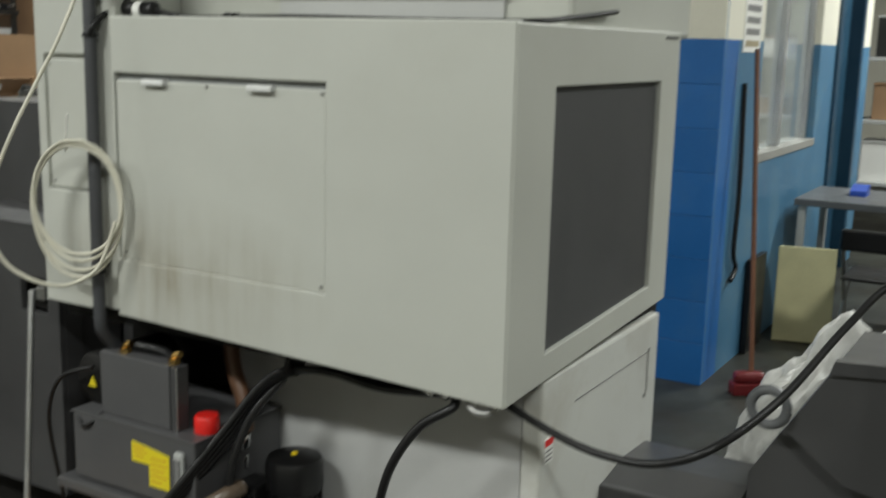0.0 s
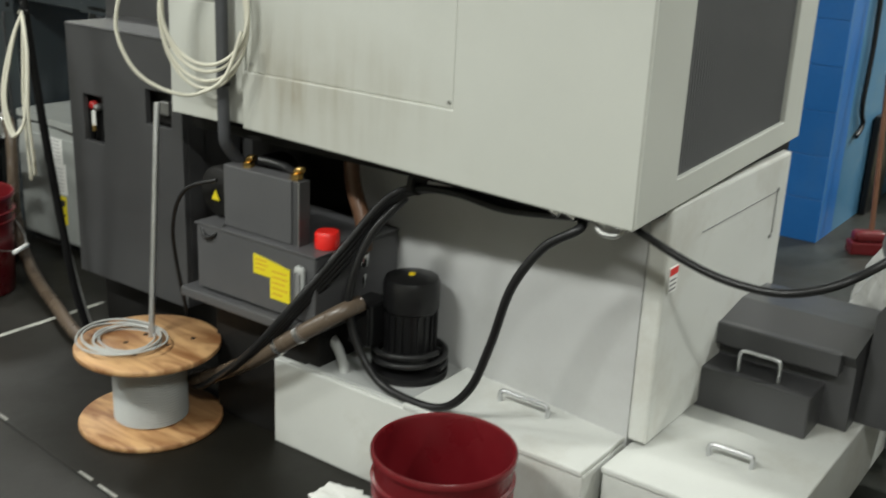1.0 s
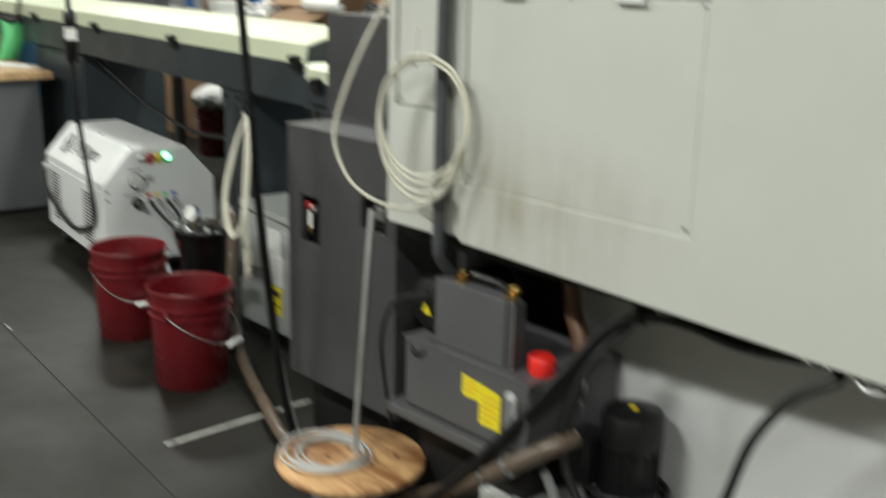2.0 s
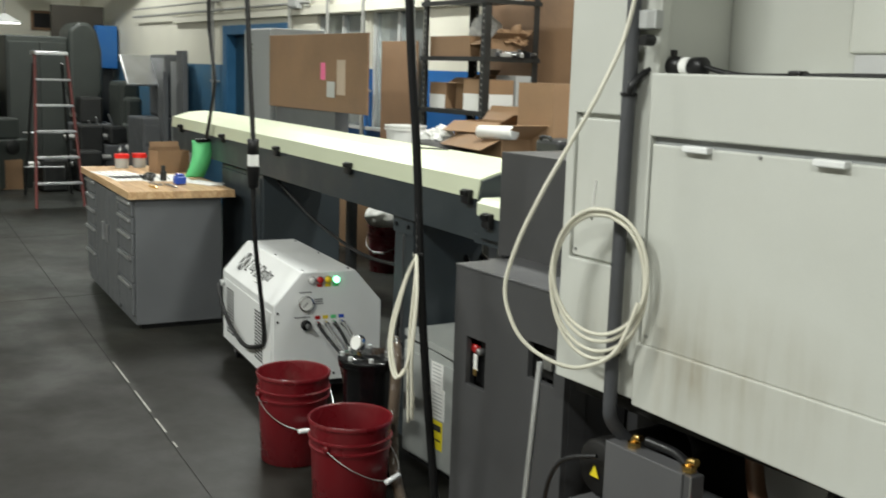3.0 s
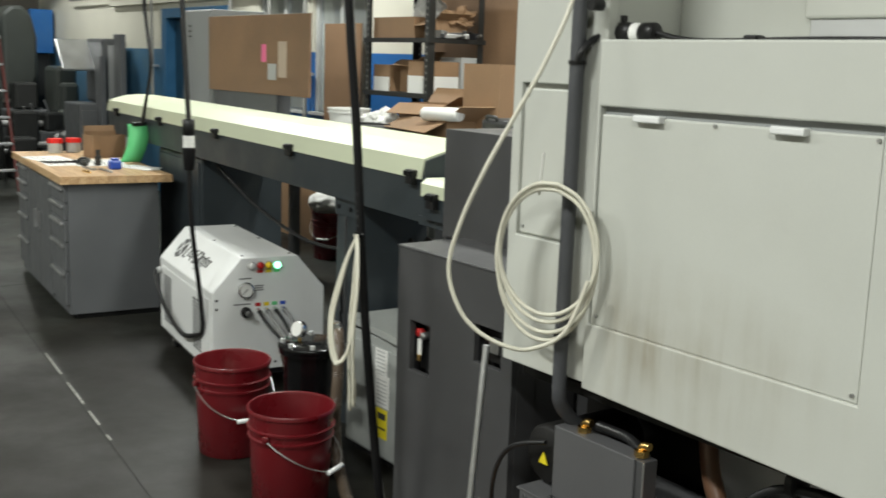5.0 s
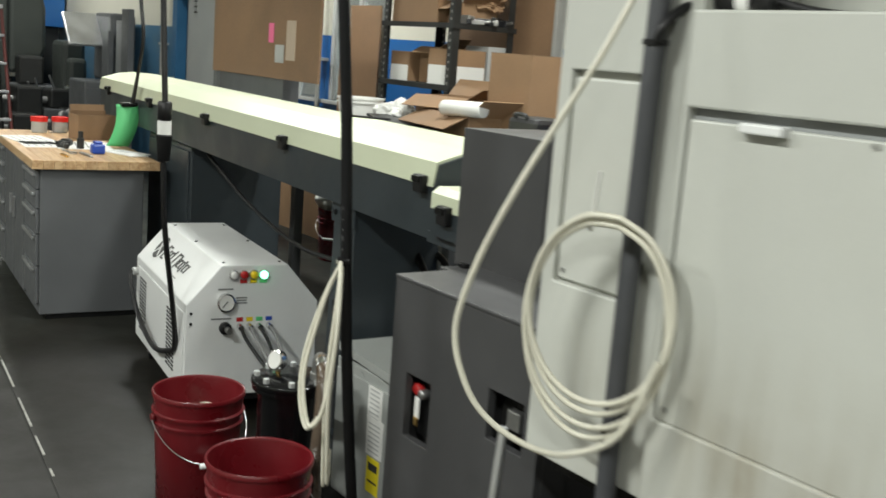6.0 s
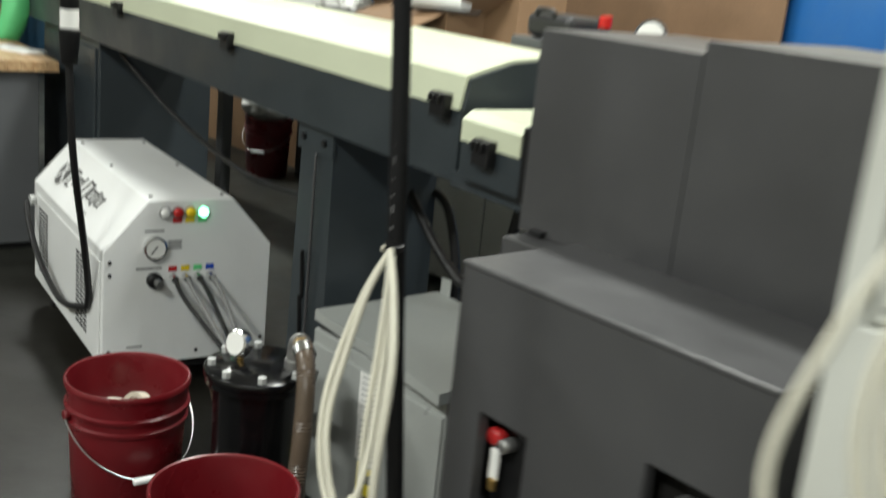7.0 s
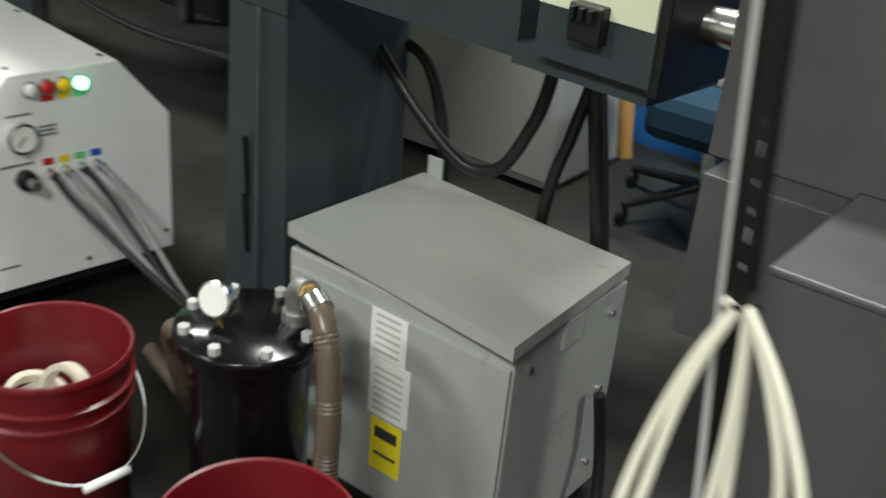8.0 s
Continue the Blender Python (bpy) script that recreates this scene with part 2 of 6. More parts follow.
DROPBLACK = mat("dull_black_jacket", (0.006, 0.006, 0.0065), 0.6, vary=0.2, spec=0.2)
JOINT = mat("joint_filler", (0.02, 0.02, 0.018), 0.8)
YELLOWED = mat("yellowed_plastic_sheet", (0.55, 0.52, 0.3), 0.5, vary=0.12)
RUSTWOOD = mat("orange_wood_handle", (0.17, 0.075, 0.042), 0.5, vary=0.12)
GLASSGREY = bpy.data.materials.new("window_glass")
GLASSGREY.use_nodes = True
_g = GLASSGREY.node_tree.nodes["Principled BSDF"]
_g.inputs["Base Color"].default_value, _g.inputs["Roughness"].default_value = (0.75, 0.8, 0.8, 1), 0.08
_g.inputs["Transmission Weight"].default_value = 0.9


# ---------------- mesh helpers ----------------
ORIGIN = {}
ROUND = set()


def thing(name, loc, label, category, group="", kind="", rz=0.0, local=False):
    ob = new(name)
    ob.empty_display_size = 0.05
    ob.matrix_world = pose(*loc, 0, 0, rz)
    ORIGIN[ob.name] = Vector((0, 0, 0)) if local else Vector(loc)
    return tagged(ob, label, category, group, kind)


def part(name, bm, material, parent=None, label="", smooth=True, raw=False):
    curved = id(bm) in ROUND
    ROUND.discard(id(bm))
    me = bpy.data.meshes.new(name)
    off = ORIGIN[parent.name] if parent is not None else Vector((0, 0, 0))
    if off.length and not raw:
        bmesh.ops.translate(bm, verts=bm.verts, vec=-off)
    bm.to_mesh(me)
    bm.free()
    me.materials.append(material)
    if smooth and curved:
        me.polygons.foreach_set("use_smooth", [True] * len(me.polygons))
        me.set_sharp_from_angle(angle=radians(46))
    ob = new(name, me)
    if parent is not None:
        ob.parent = parent
        ORIGIN[ob.name] = off
    if label:
        ob["label"] = label
    return ob


def solo(name, bm, material, label, category, group="", kind=""):
    ob = part(name, bm, material)
    ORIGIN[ob.name] = Vector((0, 0, 0))
    return tagged(ob, label, category, group, kind)


def bx(x0, x1, y0, y1, z0, z1, bev=0.003, bm=None, seg=2, m=None):
    out = bm or bmesh.new()
    tmp = bmesh.new()
    bmesh.ops.create_cube(tmp, size=1.0, matrix=Matrix.Translation(((x0 + x1) / 2, (y0 + y1) / 2, (z0 + z1) / 2)) @ Matrix.Diagonal((abs(x1 - x0), abs(y1 - y0), abs(z1 - z0), 1)))
    if bev:
        bmesh.ops.bevel(tmp, geom=tmp.edges[:], offset=bev, segments=seg, affect="EDGES", profile=0.5)
    if m is not None:
        bmesh.ops.transform(tmp, matrix=m, verts=tmp.verts)
    return merge(out, tmp)


def merge(out, tmp):
    vs = {}
    for v in tmp.verts:
        vs[v] = out.verts.new(v.co)
    for f in tmp.faces:
        out.faces.new([vs[v] for v in f.verts])
    tmp.free()
    return out


def ring_frame(d):
    d = d.normalized()
    a = d.cross(Vector((0, 0, 1)) if abs(d.z) < 0.95 else Vector((1, 0, 0))).normalized()
    return a, d.cross(a).normalized()


def cyl(p0, p1, r0, r1=None, seg=24, bm=None, caps=True, bev=0.0):
    bm = bm or bmesh.new()
    ROUND.add(id(bm))
    p0, p1 = Vector(p0), Vector(p1)
    r1 = r0 if r1 is None else r1
    d = (p1 - p0).normalized()
    a, b = ring_frame(d)
    stations = [(p0, r0), (p1, r1)]
    if bev:
        stations = [(p0, r0 - bev), (p0 + d * bev, r0), (p1 - d * bev, r1), (p1, r1 - bev)]
    rings = [[bm.verts.new(p + (a * math.cos(t) + b * math.sin(t)) * r) for t in [2 * math.pi * k / seg for k in range(seg)]] for p, r in stations]
    for q, s in zip(rings, rings[1:]):
        for k in range(seg):
            bm.faces.new((q[k], q[(k + 1) % seg], s[(k + 1) % seg], s[k]))
    if caps:
        bm.faces.new(rings[0][::-1])
        bm.faces.new(rings[-1])
    return bm


def lathe(profile, centre=(0, 0, 0), seg=48, bm=None):
    """Turns (radius, height) pairs round the upright axis through centre."""
    bm = bm or bmesh.new()
    ROUND.add(id(bm))
    c = Vector(centre)
    rings = []
    for r, z in profile:
        if r < 1e-6:
            rings.append([bm.verts.new(c + Vector((0, 0, z)))])
        else:
            rings.append([bm.verts.new(c + Vector((r * math.cos(2 * math.pi * k / seg), r * math.sin(2 * math.pi * k / seg), z))) for k in range(seg)])
    for q, s in zip(rings, rings[1:]):
        for k in range(seg):
            j = (k + 1) % seg
            if len(q) == 1 and len(s) == 1:
                continue
            if len(q) == 1:
                bm.faces.new((q[0], s[j], s[k]))
            elif len(s) == 1:
                bm.faces.new((q[k], q[j], s[0]))
            else:
                bm.faces.new((q[k], q[j], s[j], s[k]))
    return bm


def spline(pts, per=10):
    pts = [Vector(p) for p in pts]
    out = []
    for i in range(len(pts) - 1):
        p0, p1, p2, p3 = pts[max(i - 1, 0)], pts[i], pts[i + 1], pts[min(i + 2, len(pts) - 1)]
        for k in range(per):
            t = k / per
            out.append(0.5 * ((2 * p1) + (p2 - p0) * t + (2 * p0 - 5 * p1 + 4 * p2 - p3) * t * t + (3 * p1 - p0 - 3 * p2 + p3) * t ** 3))
    out.append(pts[-1])
    return out


def tube(pts, r, seg=10, per=10, bm=None, ribs=0.0, pitch=0.012):
    """A cable or hose swept along a smooth curve; ribs: height of a hose's ribs."""
    bm = bm or bmesh.new()
    ROUND.add(id(bm))
    line = spline(pts, per)
    if ribs:
        fine, step = [line[0]], pitch / 2
        for p, q in zip(line, line[1:]):
            n = max(1, int(round((q - p).length / step)))
            fine += [p.lerp(q, (k + 1) / n) for k in range(n)]
        line = fine
    d = (line[1] - line[0]).normalized()
    a, _ = ring_frame(d)
    rings = []
    for i, p in enumerate(line):
        d = (line[min(i + 1, len(line) - 1)] - line[max(i - 1, 0)]).normalized()
        a = (a - d * a.dot(d)).normalized()
        b = d.cross(a)
        rr = r + (ribs if i % 2 else 0)
        rings.append([bm.verts.new(p + (a * math.cos(2 * math.pi * k / seg) + b * math.sin(2 * math.pi * k / seg)) * rr) for k in range(seg)])
    for q, s in zip(rings, rings[1:]):
        for k in range(seg):
            bm.faces.new((q[k], q[(k + 1) % seg], s[(k + 1) % seg], s[k]))
    bm.faces.new(rings[0][::-1])
    bm.faces.new(rings[-1])
    return bm


def prism(outline, along0, along1, axis="x", bm=None):
    """Extrudes a closed outline of pairs along an axis: x: (y, z), y: (x, z), z: (x, y)."""
    bm = bm or bmesh.new()
    place = {"x": lambda s, p: (s, p[0], p[1]), "y": lambda s, p: (p[0], s, p[1]), "z": lambda s, p: (p[0], p[1], s)}[axis]
    lo = [bm.verts.new(place(along0, p)) for p in outline]
    hi = [bm.verts.new(place(along1, p)) for p in outline]
    n = len(outline)
    for k in range(n):
        bm.faces.new((lo[k], lo[(k + 1) % n], hi[(k + 1) % n], hi[k]))
    bm.faces.new(lo[::-1])
    bm.faces.new(hi)
    bmesh.ops.recalc_face_normals(bm, faces=bm.faces[:])
    return bm


def soften(bm, offset=0.004, seg=2, angle=25):
    edges = [e for e in bm.edges if len(e.link_faces) == 2 and e.calc_face_angle(0) > radians(angle)]
    bmesh.ops.bevel(bm, geom=edges, offset=offset, segments=seg, affect="EDGES", profile=0.5)
    return bm


def plate(x0, x1, y, z0, z1, t=0.002, bev=0.0):
    """A thin plate on a wall that faces -y, its front at y - t."""
    return bx(x0, x1, y - t, y + 0.0005, z0, z1, bev)


def holed(u0, u1, v0, v1, holes, w0, w1, axis="y", bev=0.0):
    """One plate with rectangular openings (ua, ub, va, vb). axis y: u is x, v is z; axis x: u is y, v is z."""
    bm = bmesh.new()
    us = sorted({u0, u1, *[h[0] for h in holes], *[h[1] for h in holes]})
    vs = sorted({v0, v1, *[h[2] for h in holes], *[h[3] for h in holes]})
    place = (lambda u, v, w: (u, w, v)) if axis == "y" else (lambda u, v, w: (w, u, v))
    grid = {(i, j, k): bm.verts.new(place(u, v, w)) for i, u in enumerate(us) for j, v in enumerate(vs) for k, w in enumerate((w0, w1))}

    def full(i, j):
        if not (0 <= i < len(us) - 1 and 0 <= j < len(vs) - 1):
            return False
        cu, cv = (us[i] + us[i + 1]) / 2, (vs[j] + vs[j + 1]) / 2
        return not any(h[0] < cu < h[1] and h[2] < cv < h[3] for h in holes)

    for i in range(len(us) - 1):
        for j in range(len(vs) - 1):
            if not full(i, j):
                continue
            for k in (0, 1):
                bm.faces.new([grid[q] for q in ((i, j, k), (i + 1, j, k), (i + 1, j + 1, k), (i, j + 1, k))])
            for di, dj, a, b in ((-1, 0, (i, j), (i, j + 1)), (1, 0, (i + 1, j), (i + 1, j + 1)), (0, -1, (i, j), (i + 1, j)), (0, 1, (i, j + 1), (i + 1, j + 1))):
                if not full(i + di, j + dj):
                    bm.faces.new([grid[q] for q in ((*a, 0), (*b, 0), (*b, 1), (*a, 1))])
    bmesh.ops.delete(bm, geom=[v for v in bm.verts if not v.link_faces], context="VERTS")
    bmesh.ops.recalc_face_normals(bm, faces=bm.faces[:])
    return soften(bm, bev, 2) if bev else bm

# ---------------- structure ----------------
XW, XE, YS, YN, ZC = -17.0, 7.0, -7.0, 12.0, 4.2
WALL_Y, CORNER_X, BLUE_Z = 2.94, -0.44, 1.6

floor = thing("floor", (0, 0, 0), "dark sealed concrete shop floor with stains and damp patches", "floor", kind="structure")
part("floor_bed", bx(XW - 0.3, XE + 0.3, YS - 0.3, YN + 0.3, -0.2, -0.003, 0), JOINT, floor, "dark joint filler between the slabs")
# slabs, cut by the joint that runs down the aisle and by cross joints
def joint_y(x):
    return -0.57 - 0.099 * x
XCUTS = [XW, -12.6, -9.4, -6.7, 2.6, XE]
for a, b in zip(XCUTS, XCUTS[1:]):
    g = 0.003
    for south in (True, False):
        pts = [(a + g, YS), (b - g, YS), (b - g, joint_y(b) - g), (a + g, joint_y(a) - g)] if south else [(a + g, joint_y(a) + g), (b - g, joint_y(b) + g), (b - g, YN), (a + g, YN)]
        part("slab", prism(pts, -0.0025, 0.0, "z"), CONCRETE, floor, smooth=False)

line = thing("floor_marking", (-2.17, 0.03, 0), "worn white painted line on the concrete", "floor marking", kind="structure")
part("paint_line", bx(-2.18, -2.16, -0.24, 0.32, 0.0, 0.0015, 0), TAPE, line)
for k, (xa, xb) in enumerate(((-4.95, -4.55), (-4.4, -4.05), (-3.95, -3.75), (-3.62, -3.55), (-1.8, -1.64), (-1.26, -1.2), (-1.17, -1.09))):
    part("paint_line", prism([(xa, joint_y(xa) + 0.008), (xb, joint_y(xb) + 0.008), (xb, joint_y(xb) + 0.017), (xa, joint_y(xa) + 0.015)], 0.0, 0.0012, "z"), TAPE, line)


def block_wall(name, x0, x1, y, z_holes, label):
    """A wall along x, facing -y, 0.2 m thick, with openings (xa, xb, za, zb); blue below, cream above."""
    w = thing(name, ((x0 + x1) / 2, y + 0.1, 0), label, "wall", kind="structure")
    xs = sorted({x0, x1, *[h[0] for h in z_holes], *[h[1] for h in z_holes]})
    for a, b in zip(xs, xs[1:]):
        cuts = sorted([(h[2], h[3]) for h in z_holes if h[0] <= a + 1e-6 and h[1] >= b - 1e-6])
        z = 0.0
        for za, zb in [*cuts, (ZC, ZC)]:
            for lo, hi, material, nm in ((z, min(za, BLUE_Z), BLUEWALL, "blue_wall"), (max(z, BLUE_Z), za, WHITEWALL, "cream_wall")):
                if hi - lo > 0.01:
                    part(nm, bx(a, b, y, y + 0.2, lo, hi, 0), TEALWALL if material is BLUEWALL and b < -9 else material, w, smooth=False)
            z = zb
    return w


DOOR = (-10.9, -9.25, 0.0, 2.03)
WINS = [(-8.6, -7.68, 1.1, 2.08), (-7.58, -6.72, 1.1, 2.08)]
wall_n = block_wall("wall_north", XW, CORNER_X, WALL_Y, [DOOR, *WINS], "painted block wall, blue below and cream above")
wall_s = thing("wall_south", (-5, YS - 0.1, 0), "cream painted block wall", "wall", kind="structure")
part("cream_wall", bx(XW, XE, YS - 0.2, YS, 0, ZC, 0), WHITEWALL, wall_s)
wall_w = thing("wall_west", (XW - 0.1, 0, 0), "cream painted block wall at the far end", "wall", kind="structure")
part("cream_wall", bx(XW - 0.2, XW, YS, YN, 0, ZC, 0), WHITEWALL, wall_w)
wall_e = thing("wall_east", (XE + 0.1, 0, 0), "cream painted block wall", "wall", kind="structure")
part("cream_wall", bx(XE, XE + 0.2, YS, YN, 0, ZC, 0), WHITEWALL, wall_e)
wall_b = thing("wall_back", (-5, YN + 0.1, 0), "cream painted block wall beyond the passage", "wall", kind="structure")
part("cream_wall", bx(XW, XE, YN, YN + 0.2, 0, ZC, 0), WHITEWALL, wall_b)
ceiling = solo("ceiling", bx(XW, XE, YS, YN, ZC, ZC + 0.2, 0), mat("ceiling_paint", (0.6, 0.6, 0.56), 0.7), "pale painted ceiling", "ceiling", kind="structure")

# the wall that runs back from the corner, with its window and the pier at the corner
wall_r = thing("wall_side", (CORNER_X - 0.1, 6, 0), "worn blue and cream partition wall with a window", "wall", kind="structure")
SIDE = [(WALL_Y + 0.2, 3.58, 0, ZC, 0), (3.58, 4.95, 0, 1.03, 1), (3.58, 4.95, 2.2, ZC, 2), (4.95, 5.42, 0, ZC, 0), (5.42, 6.32, 2.1, ZC, 2), (6.32, 6.7, 0, ZC, 0)]
for ya, yb, za, zb, _ in SIDE:
    if za < BLUE_Z:
        part("blue_wall", bx(CORNER_X - 0.2, CORNER_X, ya, yb, za, min(zb, BLUE_Z), 0), TEALWALL, wall_r, smooth=False)
    if zb > BLUE_Z:
        part("cream_wall", bx(CORNER_X - 0.2, CORNER_X, ya, yb, max(za, BLUE_Z), zb, 0), WHITEWALL, wall_r, smooth=False)
win = thing("window_1", (CORNER_X, 3.96, 1.06), "sliding shop window with pale frame and dusty sill", "window", kind="structure")
part("window_sill", bx(CORNER_X - 0.2, CORNER_X + 0.006, 3.56, 4.97, 0.99, 1.034), PIPEGREY, win)
for ya, yb in ((3.58, 3.63), (4.2, 4.26), (4.9, 4.95)):
    part("window_frame", bx(CORNER_X - 0.1, CORNER_X - 0.04, ya, yb, 1.03, 2.2), ALU, win)
pane = part("pane", bx(CORNER_X - 0.075, CORNER_X - 0.07, 3.63, 4.9, 1.03, 2.2, 0), GLASSGREY, win)
pane.visible_shadow = False
door1 = thing("door_1", (CORNER_X, 5.87, 0), "dark blue steel door frame, standing open", "door", kind="structure")
DKBLUE = mat("dark_blue_door_paint", (0.012, 0.05, 0.09), 0.4)
part("jamb", bx(CORNER_X - 0.22, CORNER_X + 0.02, 5.42, 5.5, 0, 2.1), DKBLUE, door1)
part("jamb", bx(CORNER_X - 0.22, CORNER_X + 0.02, 6.24, 6.32, 0, 2.1), DKBLUE, door1)
part("door_leaf", bx(CORNER_X - 0.12, CORNER_X - 0.07, 5.5, 6.24, 0.01, 2.08), DKBLUE, door1)

door2 = thing("door_2", ((DOOR[0] + DOOR[1]) / 2, WALL_Y, 0), "blue framed doorway with a dark blue door", "door", kind="structure")
BLUETRIM = mat("blue_trim_paint", (0.03, 0.12, 0.24), 0.4)
part("jamb", bx(DOOR[0] - 0.02, DOOR[0] + 0.1, WALL_Y - 0.03, WALL_Y + 0.2, 0, 2.03), BLUETRIM, door2)
part("jamb", bx(DOOR[1] - 0.1, DOOR[1] + 0.02, WALL_Y - 0.03, WALL_Y + 0.2, 0, 2.03), BLUETRIM, door2)
part("header", bx(DOOR[0] + 0.1, DOOR[1] - 0.1, WALL_Y - 0.03, WALL_Y + 0.2, 1.93, 2.03), BLUETRIM, door2)
part("door_leaf", bx(DOOR[0] + 0.1, DOOR[1] - 0.1, WALL_Y + 0.08, WALL_Y + 0.13, 0.01, 1.93), DKBLUE, door2)
for k, (xa, xb, za, zb) in enumerate(WINS):
    w = thing(f"window_{k + 2}", ((xa + xb) / 2, WALL_Y, za), "interior shop window with pale frame", "window", kind="structure")
    for a, b in ((xa, xa + 0.05), ((xa + xb) / 2 - 0.02, (xa + xb) / 2 + 0.02), (xb - 0.05, xb)):
        part("window_frame", bx(a, b, WALL_Y + 0.03, WALL_Y + 0.09, za, zb), PALEGREY, w)
    part("window_sill", bx(xa - 0.03, xb + 0.03, WALL_Y - 0.03, WALL_Y + 0.2, za - 0.03, za), PALEGREY, w)
    p = part("pane", bx(xa + 0.05, xb - 0.05, WALL_Y + 0.055, WALL_Y + 0.06, za, zb, 0), GLASSGREY, w)
    p.visible_shadow = False
trim = thing("trim", (-8, WALL_Y, 2.1), "cream ledge beam along the wall above the windows", "trim", kind="structure")
part("ledge", bx(-12.5, -5.9, WALL_Y - 0.06, WALL_Y - 0.002, 2.09, 2.17), WHITEWALL, trim)

# ceiling lamps
def ceiling_lamp(x, y, power):
    t = thing("ceiling_light", (x, y, ZC), "long fluorescent ceiling light with a white reflector", "ceiling light", group="shop ceiling lights")
    part("reflector", prism([(y - 0.16, ZC - 0.5), (y - 0.08, ZC - 0.42), (y + 0.08, ZC - 0.42), (y + 0.16, ZC - 0.5), (y + 0.1, ZC - 0.4), (y - 0.1, ZC - 0.4)], x - 0.62, x + 0.62, "x"), WHITE, t)
    for dy in (-0.06, 0.06):
        part("tube", cyl((x - 0.6, y + dy, ZC - 0.46), (x + 0.6, y + dy, ZC - 0.46), 0.016, seg=10), WHITELAMP, t)
    for dx in (-0.4, 0.4):
        part("hanger", cyl((x + dx, y, ZC - 0.4), (x + dx, y, ZC), 0.006, seg=6), STEEL, t)
    ceiling_lamp_light(x, y, ZC - 0.52, 1.2, 0.26, LAMP_W * power)


for lx, ly, power in ((2.2, -2.9, 1.0), (-1.2, -2.9, 1.25), (-4.6, -2.9, 1.0), (-8.5, -3.2, 0.7), (-12.5, -3.2, 0.4), (-3.0, 1.55, 0.82), (-7.4, 1.7, 0.8), (-13.2, 1.6, 0.5), (2.4, 2.4, 1.1), (1.4, 6.5, 2.2), (-6.0, 7.5, 0.6)):
    ceiling_lamp(lx, ly, power)

# ---------------- the lathe ----------------
lathe_m = thing("lathe", (-0.7, 0.5, 0), "large off-white sliding-head lathe with grey grille and lower base", "machine tool")
ZB, ZT = 0.842, 1.597


def settle(bm, slope_x=-0.029, slope_y=0.0, top=0.9):
    """Lets the lower edge run slightly out of level, as the old housing does."""
    for v in bm.verts:
        if v.co.z < top:
            v.co.z += -0.018 + slope_x * v.co.x + slope_y * v.co.y
    return bm


# rear box with the recess for its access panel
PX0, PX1, PZ0, PZ1 = -1.088, -0.45, 1.002, 1.462
body = bmesh.new()
bx(-1.096, -0.022, 0.032, 0.95, ZB + 0.002, ZT - 0.002, 0.004, body)
part("rear_housing", settle(body, -0.029, 0.04), ENAMEL, lathe_m)
part("front_skin", settle(holed(-1.098, 0.0, ZB, ZT, [(PX0, PX1, PZ0, PZ1)], 0.0, 0.03, "y", 0.004)), ENAMEL, lathe_m)
part("top_skin", bx(-1.094, -0.01, 0.012, 0.955, ZT - 0.016, ZT - 0.003, 0.003), ENAMEL, lathe_m)
pan = part("access_panel", bx(PX0 + 0.003, PX1 - 0.002, 0.005, 0.03, PZ0, PZ1 - 0.016, 0.003), ENAMEL, lathe_m, "lift-off rear panel with stained lower edge")
part("panel_gap", bx(PX0, PX1, 0.017, 0.024, PZ1 - 0.018, PZ1, 0), LOCKER, lathe_m)
for xa in (-0.985, -0.66):
    part("hook", bx(xa, xa + 0.07, -0.012, 0.012, PZ1 - 0.026, PZ1 - 0.012, 0.003), WHITE, pan)
for px_, pz_ in ((PX1 - 0.012, PZ0 + 0.014), (PX0 + 0.02, PZ0 + 0.02), (PX1 - 0.01, PZ1 - 0.023), (-0.79, PZ1 - 0.022)):
    part("screw", cyl((px_, 0.006, pz_), (px_, 0.001, pz_), 0.0038, seg=10), STEEL, pan)
# left column, rising above the box
col = bmesh.new()
bx(-1.362, -1.16, 0.012, 0.9, 0.862, 2.45, 0.01, col)
part("column_core", col, ENAMEL, lathe_m)
part("column_skin", holed(-1.362, -1.165, 0.86, 2.45, [(-1.333, -1.17, 1.16, 1.502)], -0.004, 0.02, "y", 0.003), ENAMEL, lathe_m)
part("column_web", bx(-1.165, -1.098, 0.02, 0.05, 0.86, 2.45, 0.004), ENAMEL, lathe_m)
part("column_panel", bx(-1.332, -1.167, 0.004, 0.02, 1.165, 1.49, 0.003), ENAMEL, lathe_m)
for pz_ in (1.18, 1.475):
    part("screw", cyl((-1.318, 0.006, pz_), (-1.318, 0.001, pz_), 0.0035, seg=10), STEEL, lathe_m)
# upper enclosure set back above the box
part("upper_enclosure", bx(-1.16, -0.02, 0.3, 1.1, ZT - 0.02, 2.5, 0.012), ENAMEL, lathe_m)
part("upper_door", bx(-0.82, -0.17, 0.282, 0.31, 1.648, 2.4, 0.006), ENAMEL, lathe_m)
part("upper_trim", bx(-0.81, -0.18, 0.29, 0.302, 1.605, 1.648, 0.003), BASE_SHADED, lathe_m)
